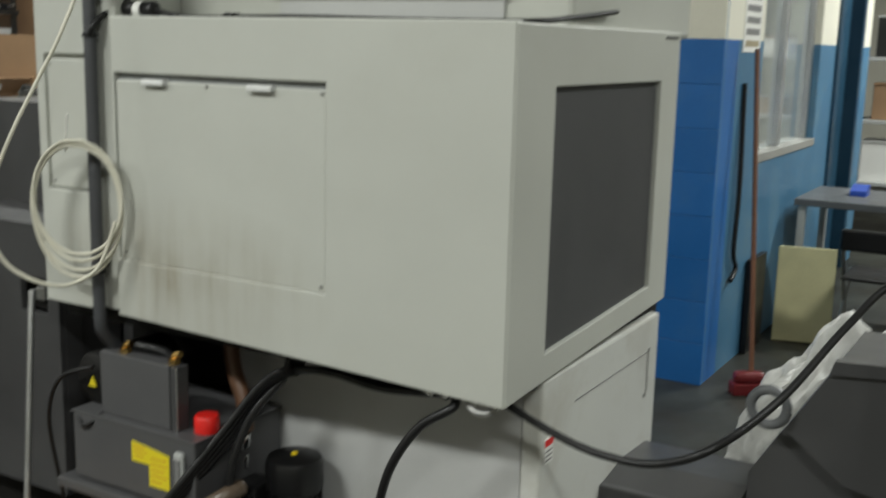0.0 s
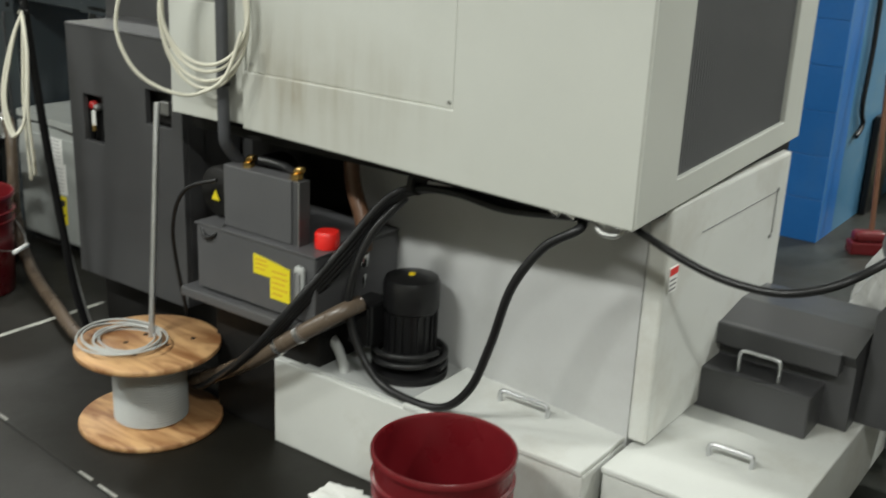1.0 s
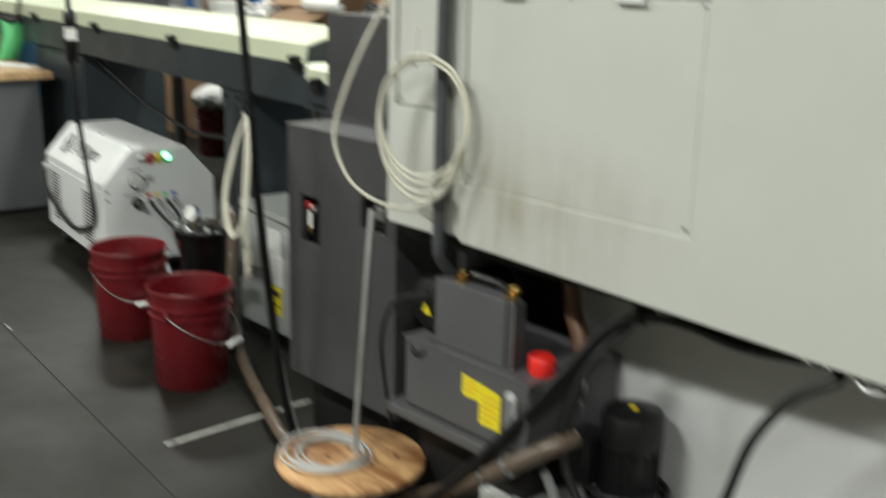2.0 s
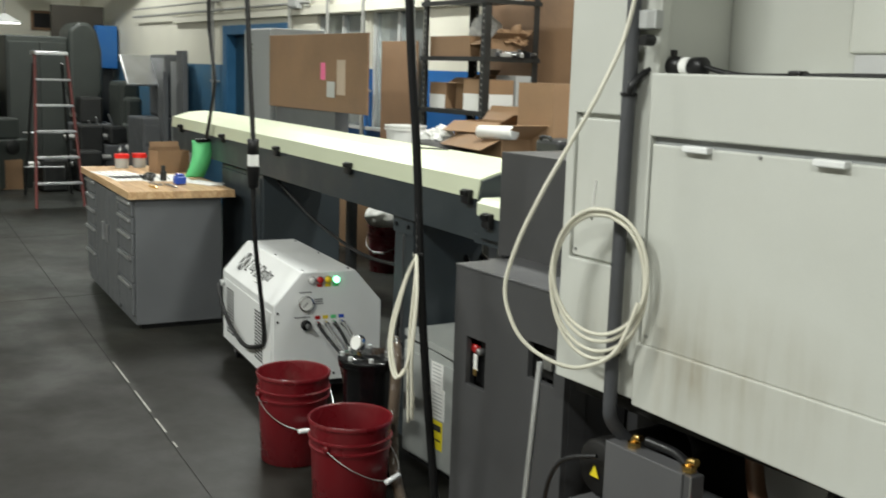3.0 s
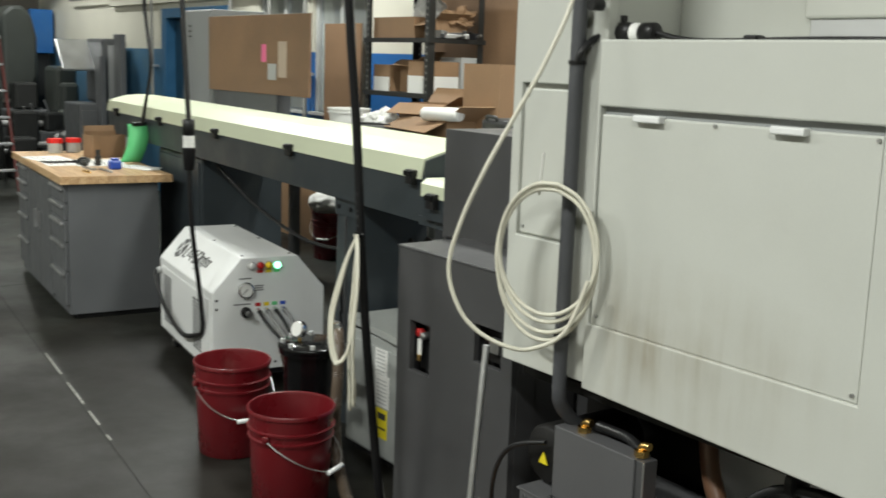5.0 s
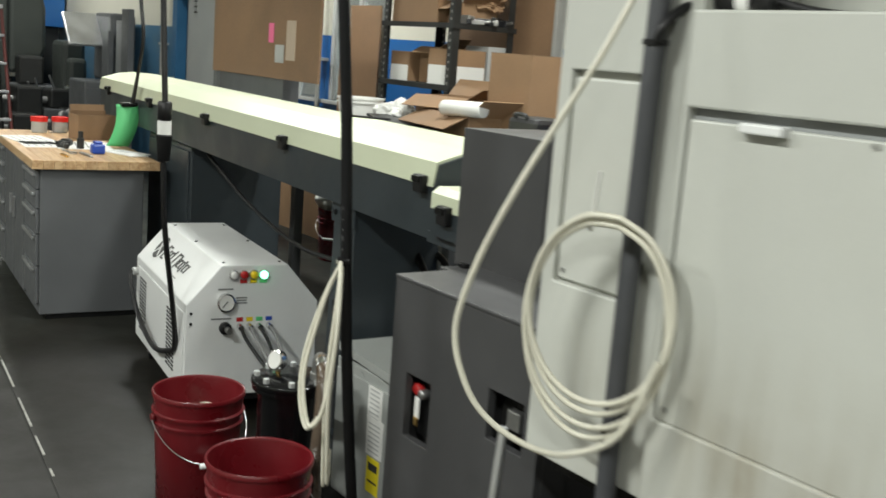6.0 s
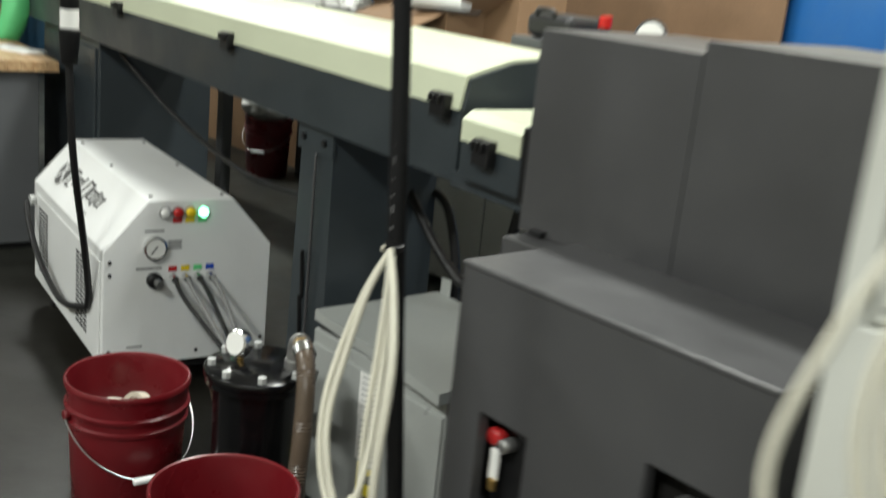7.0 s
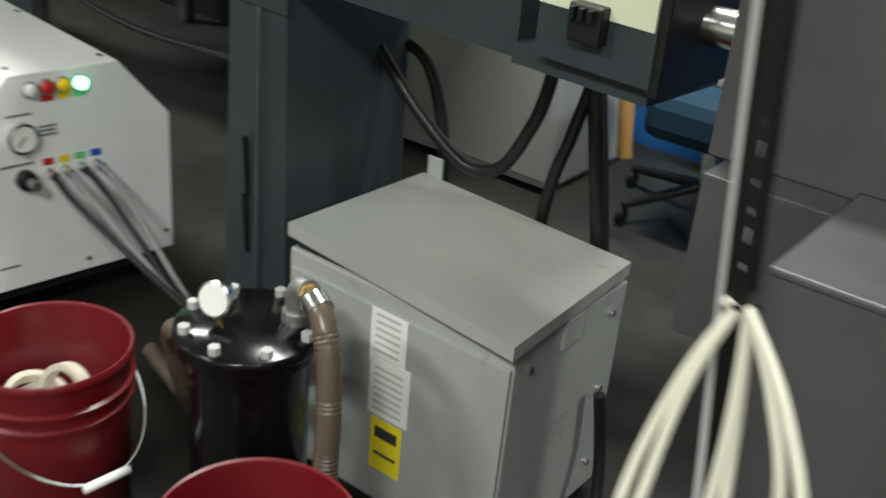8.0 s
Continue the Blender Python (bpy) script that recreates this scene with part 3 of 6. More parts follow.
# grille in the end face
gy0, gy1, gz0, gz1 = 0.182, 0.822, 0.908, 1.468
part("end_frame", settle(holed(0.004, 0.955, ZB + 0.003, ZT - 0.004, [(gy0, gy1, gz0, gz1)], -0.022, 0.004, "x", 0.003), 0, 0.047, 0.95), ENAMEL, lathe_m)
grille = part("grille", bx(-0.02, -0.012, gy0, gy1, gz0 - 0.012, gz1, 0), GRILLE, lathe_m, "dark grey filter mesh panel")
for k in range(46):
    ya = gy0 + 0.008 + k * (gy1 - gy0 - 0.016) / 45
    part("slat", bx(-0.013, -0.007, ya - 0.0035, ya + 0.0035, gz0 - 0.008, gz1 - 0.014, 0), GRILLE, grille, smooth=False)
part("latch_strip", bx(-0.002, 0.006, 0.84, 0.93, ZT - 0.022, ZT - 0.016, 0), DARK, lathe_m)
# lower base: end panel, front wall with the housing's shade in its grey
part("base_front", prism([(-1.0, 0.33), (-0.056, 0.204), (-0.056, 0.6), (-1.0, 0.6)], 0.1, ZB, "z"), BASE_SHADED, lathe_m, "base casting behind the pump, shade toned into its grey")
part("base_core", bx(-1.4, -0.03, 0.5, 1.0, 0.1, ZB + 0.01, 0.006), NEARBLACK, lathe_m)
endp = part("end_panel", bx(-0.055, -0.005, 0.2, 0.955, 0.262, ZB - 0.012, 0.008), BASE_WHITE, lathe_m)
part("seam", bx(-0.006, -0.0025, 0.38, 0.875, 0.735, 0.7365, 0), GREYINK, endp)
part("seam", bx(-0.006, -0.0025, 0.8735, 0.875, 0.62, 0.735, 0), GREYINK, endp)
for sy, sz in ((0.875, 0.74), (0.86, 0.615)):
    part("screw", cyl((-0.006, sy, sz), (0.0, sy, sz), 0.006, seg=10), STEEL, endp)
lab = part("warning_label", bx(-0.006, -0.002, 0.215, 0.26, 0.63, 0.69, 0), PAPER, endp, "small red and white warning label")
part("label_band", bx(-0.004, -0.0012, 0.217, 0.258, 0.672, 0.688, 0), REDCAP, lab)
for k in range(3):
    part("text_bar", bx(-0.004, -0.0012, 0.22, 0.253, 0.636 + 0.011 * k, 0.64 + 0.011 * k, 0), GREYINK, lab)
# near-black frame, sheet and block fill the space beneath the housing
part("foot_frame", bx(-1.9, -0.2, 0.36, 0.95, 0.0, 0.12, 0.004), NEARBLACK, lathe_m, "black bed frame")
part("underside", bx(-1.36, -0.02, 0.06, 0.5, ZB - 0.03, ZB - 0.002, 0.002), NEARBLACK, lathe_m)
part("rear_bulkhead", bx(-1.42, -1.0, 0.34, 0.52, 0.1, ZB, 0.003), NEARBLACK, lathe_m)

# ---------------- coolant tank and chip conveyor ----------------
tank = thing("coolant_tank", (-0.53, 0.18, 0), "white sheet-metal coolant tank with lid, sitting on the floor", "coolant tank")
part("tank_body", bx(-1.0, -0.06, 0.006, 0.5, 0.0, 0.246, 0.004), BASE_WHITE, tank)
lid = part("lid", bx(-0.56, -0.062, 0.002, 0.316, 0.246, 0.262, 0.004), BASE_WHITE, tank)


def strap_handle(parent, a, b, h, r=0.006):
    a, b = Vector(a), Vector(b)
    up = Vector((0, 0, h))
    return part("handle", tube([a, a + up * 0.8, a.lerp(b, 0.12) + up, a.lerp(b, 0.5) + up, a.lerp(b, 0.88) + up, b + up * 0.8, b], r, 8, 4), ALU, parent, "bent aluminium handle")


strap_handle(lid, (-0.385, 0.17, 0.26), (-0.25, 0.17, 0.26), 0.032)
part("pump_plate", bx(-0.9, -0.57, 0.02, 0.316, 0.246, 0.253, 0.002), PALEGREY, tank)
tank2 = thing("chip_tray", (0.16, 0.35, 0), "white chip tray with lid and aluminium handle beside the lathe", "chip tray")
part("tray_body", bx(-0.045, 0.352, 0.07, 1.0, 0.04, 0.236, 0.004), BASE_WHITE, tank2)
lid2 = part("lid", bx(-0.048, 0.356, 0.066, 0.72, 0.236, 0.252, 0.004), BASE_WHITE, tank2)
strap_handle(lid2, (0.117, 0.277, 0.25), (0.217, 0.281, 0.25), 0.03)
for cx, cy in ((0.31, 0.12), (0.31, 0.9), (0.0, 0.12), (0.0, 0.9)):
    part("caster", cyl((cx - 0.012, cy, 0.022), (cx + 0.012, cy, 0.022), 0.022, seg=16, bev=0.003), BLACK, tank2)

conv = thing("chip_conveyor", (0.3, 0.75, 0), "dark grey sheet-metal chip conveyor with lift-off cover", "chip conveyor")
part("cover_box", bx(-0.03, 0.265, 0.49, 0.64, 0.252, 0.362, 0.005), DARK, conv)
strap_handle(conv, (0.075, 0.525, 0.362), (0.175, 0.525, 0.362), 0.055, 0.005)
part("trough", prism([(0.6, 0.252), (0.6, 0.42), (0.57, 0.455), (0.72, 0.48), (0.9, 0.47), (0.9, 0.252)], -0.035, 0.33, "x"), DARK, conv)
part("gearbox_lip", bx(-0.035, 0.3, 0.565, 0.6, 0.4, 0.458, 0.004), DARK, conv)
part("incline", prism([(0.426, 0.682), (0.529, 0.855), (0.98, 0.885), (0.98, 0.5), (0.564, 0.573)], 0.62, 0.98, "y"), DARK, conv)
part("incline_foot", prism([(0.33, 0.252), (0.34, 0.54), (0.43, 0.69), (0.6, 0.7), (0.97, 0.5), (0.62, 0.252)], 0.67, 0.95, "y"), DARK, conv)
part("incline_rim", prism([(0.515, 0.835), (0.525, 0.868), (0.98, 0.897), (0.98, 0.875)], 0.605, 0.635, "y"), DARK, conv)
part("stand", bx(0.7, 0.78, 0.7, 0.9, 0.0, 0.6, 0.004), DARK, conv)
part("hose_ring", tube([(0.39 + 0.042 * math.cos(a), 0.6, 0.735 + 0.042 * math.sin(a)) for a in [2 * math.pi * k / 12 for k in range(13)]], 0.012, 8, 4), BENCHGREY, conv, "grey hose guide ring")

bag = bmesh.new()
bmesh.ops.create_icosphere(bag, subdivisions=5, radius=1.0)
for v in bag.verts:
    p = v.co.copy()
    r = 1 + 0.16 * noise.noise(p * 2.2) + 0.09 * noise.noise(p * 6) + 0.05 * abs(noise.noise(p * 14))
    v.co = Vector((0.37 + 0.2 * p.x * r + 0.12 * p.z, 1.15 + 0.13 * p.y * r, max(0.002, 0.41 + 0.41 * p.z * r)))
ROUND.add(id(bag))
solo("plastic_bag", bag, FOIL, "crumpled clear plastic bag hung behind the chip conveyor", "plastic bag")

# coolant pump
pump = thing("coolant_pump", (-0.68, 0.18, 0.253), "black coolant pump motor with terminal box on the tank", "pump")
pc = (-0.672, 0.172, 0.0)
part("flange", lathe([(0, 0.253), (0.1, 0.253), (0.102, 0.262), (0.1, 0.272), (0.07, 0.275), (0, 0.275)], pc), BLACK, pump)
part("coiled_lead", tube([(pc[0] + 0.094 * math.cos(a), pc[1] + 0.094 * math.sin(a), 0.285 + 0.004 * a) for a in [0.5 * k for k in range(26)]], 0.008, 8, 4), RUBBER, pump, "black power lead wound round the foot")
part("motor_body", lathe([(0, 0.275), (0.058, 0.275), (0.064, 0.3), (0.064, 0.43), (0.072, 0.435), (0.074, 0.502), (0.068, 0.516), (0.03, 0.522), (0, 0.522)], pc), BLACK, pump)
for k in range(20):
    a = 2 * math.pi * k / 20
    part("fin", bx(0.06, 0.07, -0.0015, 0.0015, 0.31, 0.425, 0, m=pose(pc[0], pc[1], 0, 0, 0, math.degrees(a))), BLACK, pump, smooth=False)
part("cap_plug", lathe([(0, 0.52), (0.009, 0.52), (0.009, 0.526), (0, 0.527)], pc, 16), YELLENS, pump, "small yellow plug")
part("terminal_box", bx(-0.795, -0.72, 0.07, 0.16, 0.335, 0.45, 0.006), BLACK, pump)
part("box_lid", bx(-0.79, -0.725, 0.062, 0.071, 0.34, 0.445, 0.003), GLOSSBLACK, pump)

# hydraulic unit under the box
hyd = thing("hydraulic_unit", (-1.05, 0.1, 0.3), "dark grey hydraulic oil tank with yellow label and red filler cap", "hydraulic unit")
part("oil_tank", bx(-1.25, -0.82, -0.03, 0.3, 0.4, 0.578, 0.005), HYDGREY, hyd)
part("tank_lid", bx(-1.255, -0.815, -0.034, 0.3, 0.578, 0.584, 0.002), HYDGREY, hyd)
part("drip_tray", bx(-1.3, -0.83, -0.05, 0.32, 0.365, 0.392, 0.004), HYDGREY, hyd)
part("stand", bx(-1.25, -0.86, 0.03, 0.3, 0.0, 0.365, 0.004), NEARBLACK, hyd)
cap = part("filler_cap", lathe([(0, 0.585), (0.031, 0.585), (0.032, 0.59), (0.032, 0.622), (0.028, 0.628), (0, 0.629)], (-0.848, 0.045, 0), 28), REDCAP, hyd, "bright red filler cap")
yl = part("label", prism([(-1.033, 0.545), (-1.033, 0.492), (-0.973, 0.492), (-0.973, 0.437), (-0.904, 0.437), (-0.904, 0.528), (-0.973, 0.538)], -0.0325, -0.03, "y"), YELLOW, hyd, "yellow instruction label")
for k, (xa, xb, z) in enumerate(((-1.015, -0.975, 0.54), (-1.015, -0.97, 0.528), (-1.015, -0.98, 0.516), (-0.955, -0.905, 0.52), (-0.955, -0.9, 0.505), (-0.955, -0.91, 0.49), (-0.955, -0.9, 0.475), (-0.955, -0.92, 0.46))):
    part("text_bar", bx(xa - 0.01, xb - 0.01, -0.0332, -0.0325, z - 0.009, z - 0.006, 0), mat("orange_print", (0.6, 0.3, 0.03), 0.6) if k == 0 else bpy.data.materials["orange_print"], yl)
sg = part("sight_gauge", bx(-0.882, -0.848, -0.044, -0.03, 0.45, 0.552, 0.01), PALEGREY, hyd, "oil sight gauge")
part("gauge_window", bx(-0.874, -0.856, -0.046, -0.043, 0.468, 0.535, 0.004), GREYINK, sg)
cool = part("oil_cooler", bx(-1.168, -0.925, -0.005, 0.045, 0.585, 0.752, 0.003), HYDGREY, hyd, "flat dark grey oil cooler")
part("cooler_core", bx(-0.925, -0.902, 0.0, 0.04, 0.58, 0.75, 0.002), DARK, cool)
part("edge_strip", bx(-0.904, -0.9, -0.003, 0.0, 0.585, 0.75, 0.001), STEEL, cool, "bright worn edge")
for fx in (-1.1, -0.93):
    part("fitting", tube([(fx, 0.02, 0.752), (fx, 0.02, 0.768), (fx + 0.006, 0.02, 0.776), (fx + 0.022, 0.02, 0.778)], 0.009, 10, 4), BRASS, cool, "brass elbow fitting")
    part("nut", cyl((fx, 0.02, 0.752), (fx, 0.02, 0.765), 0.016, seg=6), BRASS, cool)
part("cooler_hose", tube([(-1.07, 0.03, 0.775), (-1.0, 0.05, 0.765), (-0.94, 0.03, 0.76)], 0.011, 10), RUBBER, cool)
part("motor", cyl((-1.22, 0.02, 0.66), (-1.22, 0.28, 0.66), 0.07, seg=28, bev=0.008), NEARBLACK, hyd)
tri = part("warning_sign", prism([(-1.235, 0.64), (-1.205, 0.64), (-1.22, 0.668)], 0.012, 0.0145, "y"), YELLOW, hyd, "small yellow warning triangle")
part("breather_hose", tube([(-1.24, -0.02, 0.575), (-1.21, -0.035, 0.55), (-1.18, -0.03, 0.56), (-1.16, -0.01, 0.585)], 0.007, 8), RUBBER, hyd)

# electrical cabinets
cab = thing("control_cabinet", (-1.75, 0.25, 0.23), "dark grey steel control cabinet with switch recess", "cabinet")
E1, E2 = (-1.912, -1.816, 0.673, 0.818), (-1.617, -1.505, 0.77, 0.872)
part("front_panel", holed(-1.978, -1.46, 0.232, 1.02, [E1, E2], 0.11, 0.13, "y", 0.002), DARK, cab)
part("carcass", bx(-1.976, -1.462, 0.185, 0.335, 0.232, 1.02, 0.003), DARK, cab)
part("top_plate", bx(-1.98, -1.458, 0.108, 0.345, 1.018, 1.027, 0.003), DARK, cab)
part("side_panel", bx(-1.978, -1.963, 0.13, 0.19, 0.232, 1.01, 0.002), DARK, cab)
part("side_panel", bx(-1.475, -1.46, 0.13, 0.19, 0.232, 1.01, 0.002), DARK, cab)
sw = part("switch_plate", bx(E1[0], E1[1], 0.15, 0.186, E1[2], E1[3], 0.001), BLACK, cab, "black switch recess")
part("button", cyl((-1.9, 0.15, 0.78), (-1.9, 0.128, 0.78), 0.014, seg=18, bev=0.004), REDLENS, sw, "red stop button")
part("key_switch", cyl((-1.875, 0.15, 0.775), (-1.875, 0.125, 0.775), 0.011, seg=14, bev=0.002), STEEL, sw)
part("tag", bx(-1.9, -1.882, 0.128, 0.134, 0.715, 0.765, 0.003), PAPER, sw, "small white hang tag")
part("key", bx(-1.895, -1.88, 0.124, 0.13, 0.70, 0.72, 0.003), BRASS, sw)
sw2 = part("switch_plate", bx(E2[0], E2[1], 0.15, 0.186, E2[2], E2[3], 0.001), NEARBLACK, cab)
part("switch", bx(-1.58, -1.54, 0.13, 0.15, 0.8, 0.84, 0.004), STEEL, sw2)
part("plinth", bx(-1.98, -1.42, 0.2, 0.36, 0.0, 0.235, 0.004), NEARBLACK, cab)

rearcab = thing("rear_cabinet", (-1.85, 0.6, 0.2), "dark grey machine housing behind the control cabinet", "cabinet")
part("lower_body", bx(-2.0, -1.4, 0.347, 0.9, 0.12, 0.9945, 0.002), DARK, rearcab)
part("apron", bx(-2.15, -2.001, 0.347, 0.7, 0.79, 0.9945, 0.002), DARK, rearcab)
part("upper_body", bx(-2.172, -1.845, 0.405, 0.78, 0.995, 1.338, 0.0015), DARK, rearcab)
part("upper_body", bx(-1.8448, -1.37, 0.407, 0.78, 0.995, 1.358, 0.0015), DARK, rearcab)
for cx in (-2.12, -1.98, -1.78, -1.7):
    part("clip", bx(cx - 0.015, cx + 0.015, 0.39, 0.406, 0.996, 1.006, 0.002), BLACK, rearcab)

# ---------------- reel, buckets ----------------
reel = thing("cable_reel", (-1.35, -0.13, 0), "plywood cable reel wound with grey cable", "cable reel")
rc = (-1.345, -0.132, 0)
for z in (0.0, 0.222):
    fl = part("flange", lathe([(0, z), (0.194, z), (0.197, z + 0.003), (0.197, z + 0.014), (0.194, z + 0.017), (0.02, z + 0.017), (0, z + 0.017)], rc, 64), PLY, reel)
wind = [(0.0, 0.017)]
for k in range(26):
    z = 0.02 + k * 0.0078
    wind += [(0.098, z), (0.102, z + 0.0039)]
part("wound_cable", lathe([*wind, (0.098, 0.222), (0, 0.222)], rc, 48), mat("grey_cable_winding", (0.36, 0.37, 0.36), 0.5, vary=0.1), reel, "grey cable wound on the drum")
for a, rr in ((0.3, 0.06), (1.9, 0.055), (4.0, 0.06), (0.9, 0.12), (2.6, 0.05), (5.2, 0.09)):
    part("bolt_hole", cyl((rc[0] + rr * math.cos(a), rc[1] + rr * math.sin(a), 0.2385), (rc[0] + rr * math.cos(a), rc[1] + rr * math.sin(a), 0.2398), 0.007, seg=12), NEARBLACK, reel)
GREYCABLE = mat("grey_cable", (0.42, 0.43, 0.42), 0.5)
loose = thing("cable_coil", (-1.4, -0.17, 0.24), "loose grey cable coil lying on the reel", "cable coil")
for k in range(6):
    r0, cx, cy = 0.07 + 0.007 * k + 0.008 * (k % 2), -1.395 + 0.01 * (k % 3), -0.165 - 0.006 * k
    part("turn", tube([(cx + r0 * 1.15 * math.cos(a), cy + r0 * math.sin(a), 0.243 + 0.004 * k + 0.004 * math.sin(2 * a + 1.7 * k)) for a in [2 * math.pi * j / 12 for j in range(13)]], 0.003, 6, 4), GREYCABLE, loose)
rod = thing("rod", (-1.36, -0.12, 0.23), "tall dull steel rod standing in the cable reel", "rod")
part("rod_shaft", cyl((-1.355, -0.125, 0.1), (-1.418, -0.008, 0.877), 0.0085, seg=14), ALU, rod)


def bucket(x, y, turn, label, inside=False):
    b = thing("bucket", (x, y, 0), label, "bucket", group="red buckets", rz=turn, local=True)
    outer = [(0, 0.0), (0.126, 0.0), (0.13, 0.004), (0.1405, 0.262), (0.147, 0.264), (0.148, 0.272), (0.142, 0.276), (0.1425, 0.296), (0.150, 0.298), (0.151, 0.306), (0.144, 0.310), (0.1455, 0.352), (0.1515, 0.355), (0.152, 0.366), (0.149, 0.37), (0.1445, 0.368)]
    inner = [(0.142, 0.36), (0.128, 0.008), (0, 0.006)]
    part("pail", lathe([*outer, *inner], (0, 0, 0), 64), RED, b)
    for s in (-1, 1):
        part("lug", cyl((s * 0.142, 0, 0.287), (s * 0.158, 0, 0.287), 0.013, seg=14, bev=0.003), RED, b)
    pts = [(0.156 * math.cos(a), -0.165 * math.sin(a) * 0.55 - 0.0 - 0.09 * math.sin(a), 0.287 - 0.115 * math.sin(a)) for a in [math.pi * k / 12 for k in range(13)]]
    part("bail", tube(pts, 0.002, 6, 4), STEEL, b, "wire handle")
    c = Vector(pts[6])
    part("grip", cyl(c - Vector((0.045, 0, 0)), c + Vector((0.045, 0, 0)), 0.009, seg=12, bev=0.002), WHITE, b, "white plastic grip")
    return b


bucket(-3.22, 0.17, 85, "red plastic bucket with wire handle holding scrap plastic")
bucket(-2.605, 0.103, 118, "red plastic bucket with white grip on the concrete")
bucket(-0.245, -0.262, -60, "red plastic bucket standing before the coolant tank")
bucket(-6.65, 2.6, 40, "red plastic bucket with a liner bag by the wall")
scrap = thing("plastic_scrap", (-3.2, 0.17, 0.26), "pale broken plastic rings lying in a bucket", "scrap")
for k, (dx, dy, dz, tilt) in enumerate(((0.02, 0.01, 0.27, 75), (-0.03, -0.02, 0.25, 20))):
    m = pose(-3.2 + dx, 0.166 + dy, dz, tilt, 20, 60 * k)
    r = lathe([(0.05, -0.012), (0.062, -0.012), (0.062, 0.012), (0.05, 0.012), (0.05, -0.012)], (0, 0, 0), 28)
    bmesh.ops.transform(r, matrix=m, verts=r.verts)
    part("plastic_ring", r, mat("aged_plastic", (0.55, 0.5, 0.4), 0.5), scrap)
part("paper_wad", bx(-3.3, -3.14, 0.1, 0.22, 0.006, 0.25, 0.02), PAPER, scrap)

# ---------------- bar feeder ----------------
feed = thing("bar_feeder", (-2.64, 0.613, 0), "long slate bar feeder with cream hinged covers on two pedestals", "bar feeder", rz=-5.3)
FX0, FX1 = -7.2, -2.588
part("trough", prism([(0.618, 0.972), (0.618, 1.128), (0.66, 1.128), (1.05, 1.128), (1.05, 0.972), (1.0, 0.955), (0.68, 0.955)], FX0, FX1, "x"), FEEDER, feed)
prof = [(0.61, 1.128), (0.623, 1.2), (0.66, 1.212), (0.74, 1.236), (0.84, 1.246), (0.97, 1.24), (1.06, 1.2), (1.07, 1.128)]
part("cover", prism(prof, FX0 - 0.01, FX1, "x"), CREAM, feed, "long cream cover")
inn = [(y * 0.97 + 0.025, z - 0.006 if z > 1.15 else z) for y, z in prof]
part("end_plate", prism(inn, FX1, FX1 + 0.012, "x"), FEEDER, feed)
part("small_trough", prism([(0.58, 1.0), (0.58, 1.078), (0.8, 1.078), (0.8, 1.0)], -2.525, -2.32, "x"), FEEDER, feed)
part("small_trough_low", prism([(0.605, 0.968), (0.605, 1.0), (0.8, 1.0), (0.8, 0.968)], -2.585, -2.34, "x"), FEEDER, feed)
part("small_cover", prism([(0.577, 1.078), (0.577, 1.122), (0.6, 1.14), (0.8, 1.14), (0.8, 1.078)], -2.525, -2.33, "x"), CREAM, feed, "short cream cover")
part("nose_plate", bx(-2.33, -2.312, 0.58, 0.8, 0.99, 1.14, 0.003), BLACK, feed)
part("spindle_tube", cyl((-2.315, 0.69, 1.08), (-2.08, 0.72, 1.075), 0.028, seg=24), CHROME, feed, "bright steel spindle tube")


def latch(x, y, z, parent):
    p = part("latch", bx(x - 0.028, x + 0.028, y - 0.022, y + 0.002, z - 0.028, z + 0.026, 0.004), BLACK, parent, "black toggle latch")
    for k in range(3):
        part("tooth", bx(x - 0.02 + 0.015 * k, x - 0.012 + 0.015 * k, y - 0.032, y - 0.02, z + 0.004, z + 0.022, 0.001), BLACK, p)


for x in (-6.9, -5.85, -4.8, -3.785, -2.645):
    latch(x, 0.612, 1.132, feed)
latch(-2.43, 0.578, 1.07, feed)


def pedestal(x0, x1):
    p = part("pedestal", prism([(x0, 0.96), (x1, 0.96), (x1 + 0.02, 0.0), (x0 - 0.03, 0.0)], 0.645, 0.98, "y"), FEEDER, feed)
    part("gusset", prism([(x0 - 0.01, 0.9), (x1 + 0.01, 0.9), (x1 + 0.01, 0.97), (x0 - 0.01, 0.97)], 0.637, 0.645, "y"), FEEDER, p)
    for bx_ in (x0 + 0.03, x1 - 0.03):
        part("bolt", cyl((bx_, 0.637, 0.935), (bx_, 0.628, 0.935), 0.01, seg=6), BLACK, p)
    return p


ped = pedestal(-3.345, -3.17)
part("control_cable", tube([(-3.24, 0.634, 0.9), (-3.235, 0.63, 0.85), (-3.24, 0.633, 0.5), (-3.245, 0.635, 0.15)], 0.0045, 8), DARK, feed)
for z in (0.42, 0.55):
    part("adjuster", cyl((-3.285, 0.642, z - 0.07), (-3.285, 0.634, z + 0.07), 0.006, seg=8), BLACK, feed)
part("control_box", bx(-6.05, -5.2, 0.66, 1.15, 0.0, 0.955, 0.006), FEEDER, feed)
part("control_box_door", bx(-6.02, -5.23, 0.65, 0.662, 0.04, 0.93, 0.004), FEEDER, feed)
bh = thing("feeder_hoses", (-2.8, 0.9, 0.5), "black hoses hanging beneath the bar feeder", "hose")
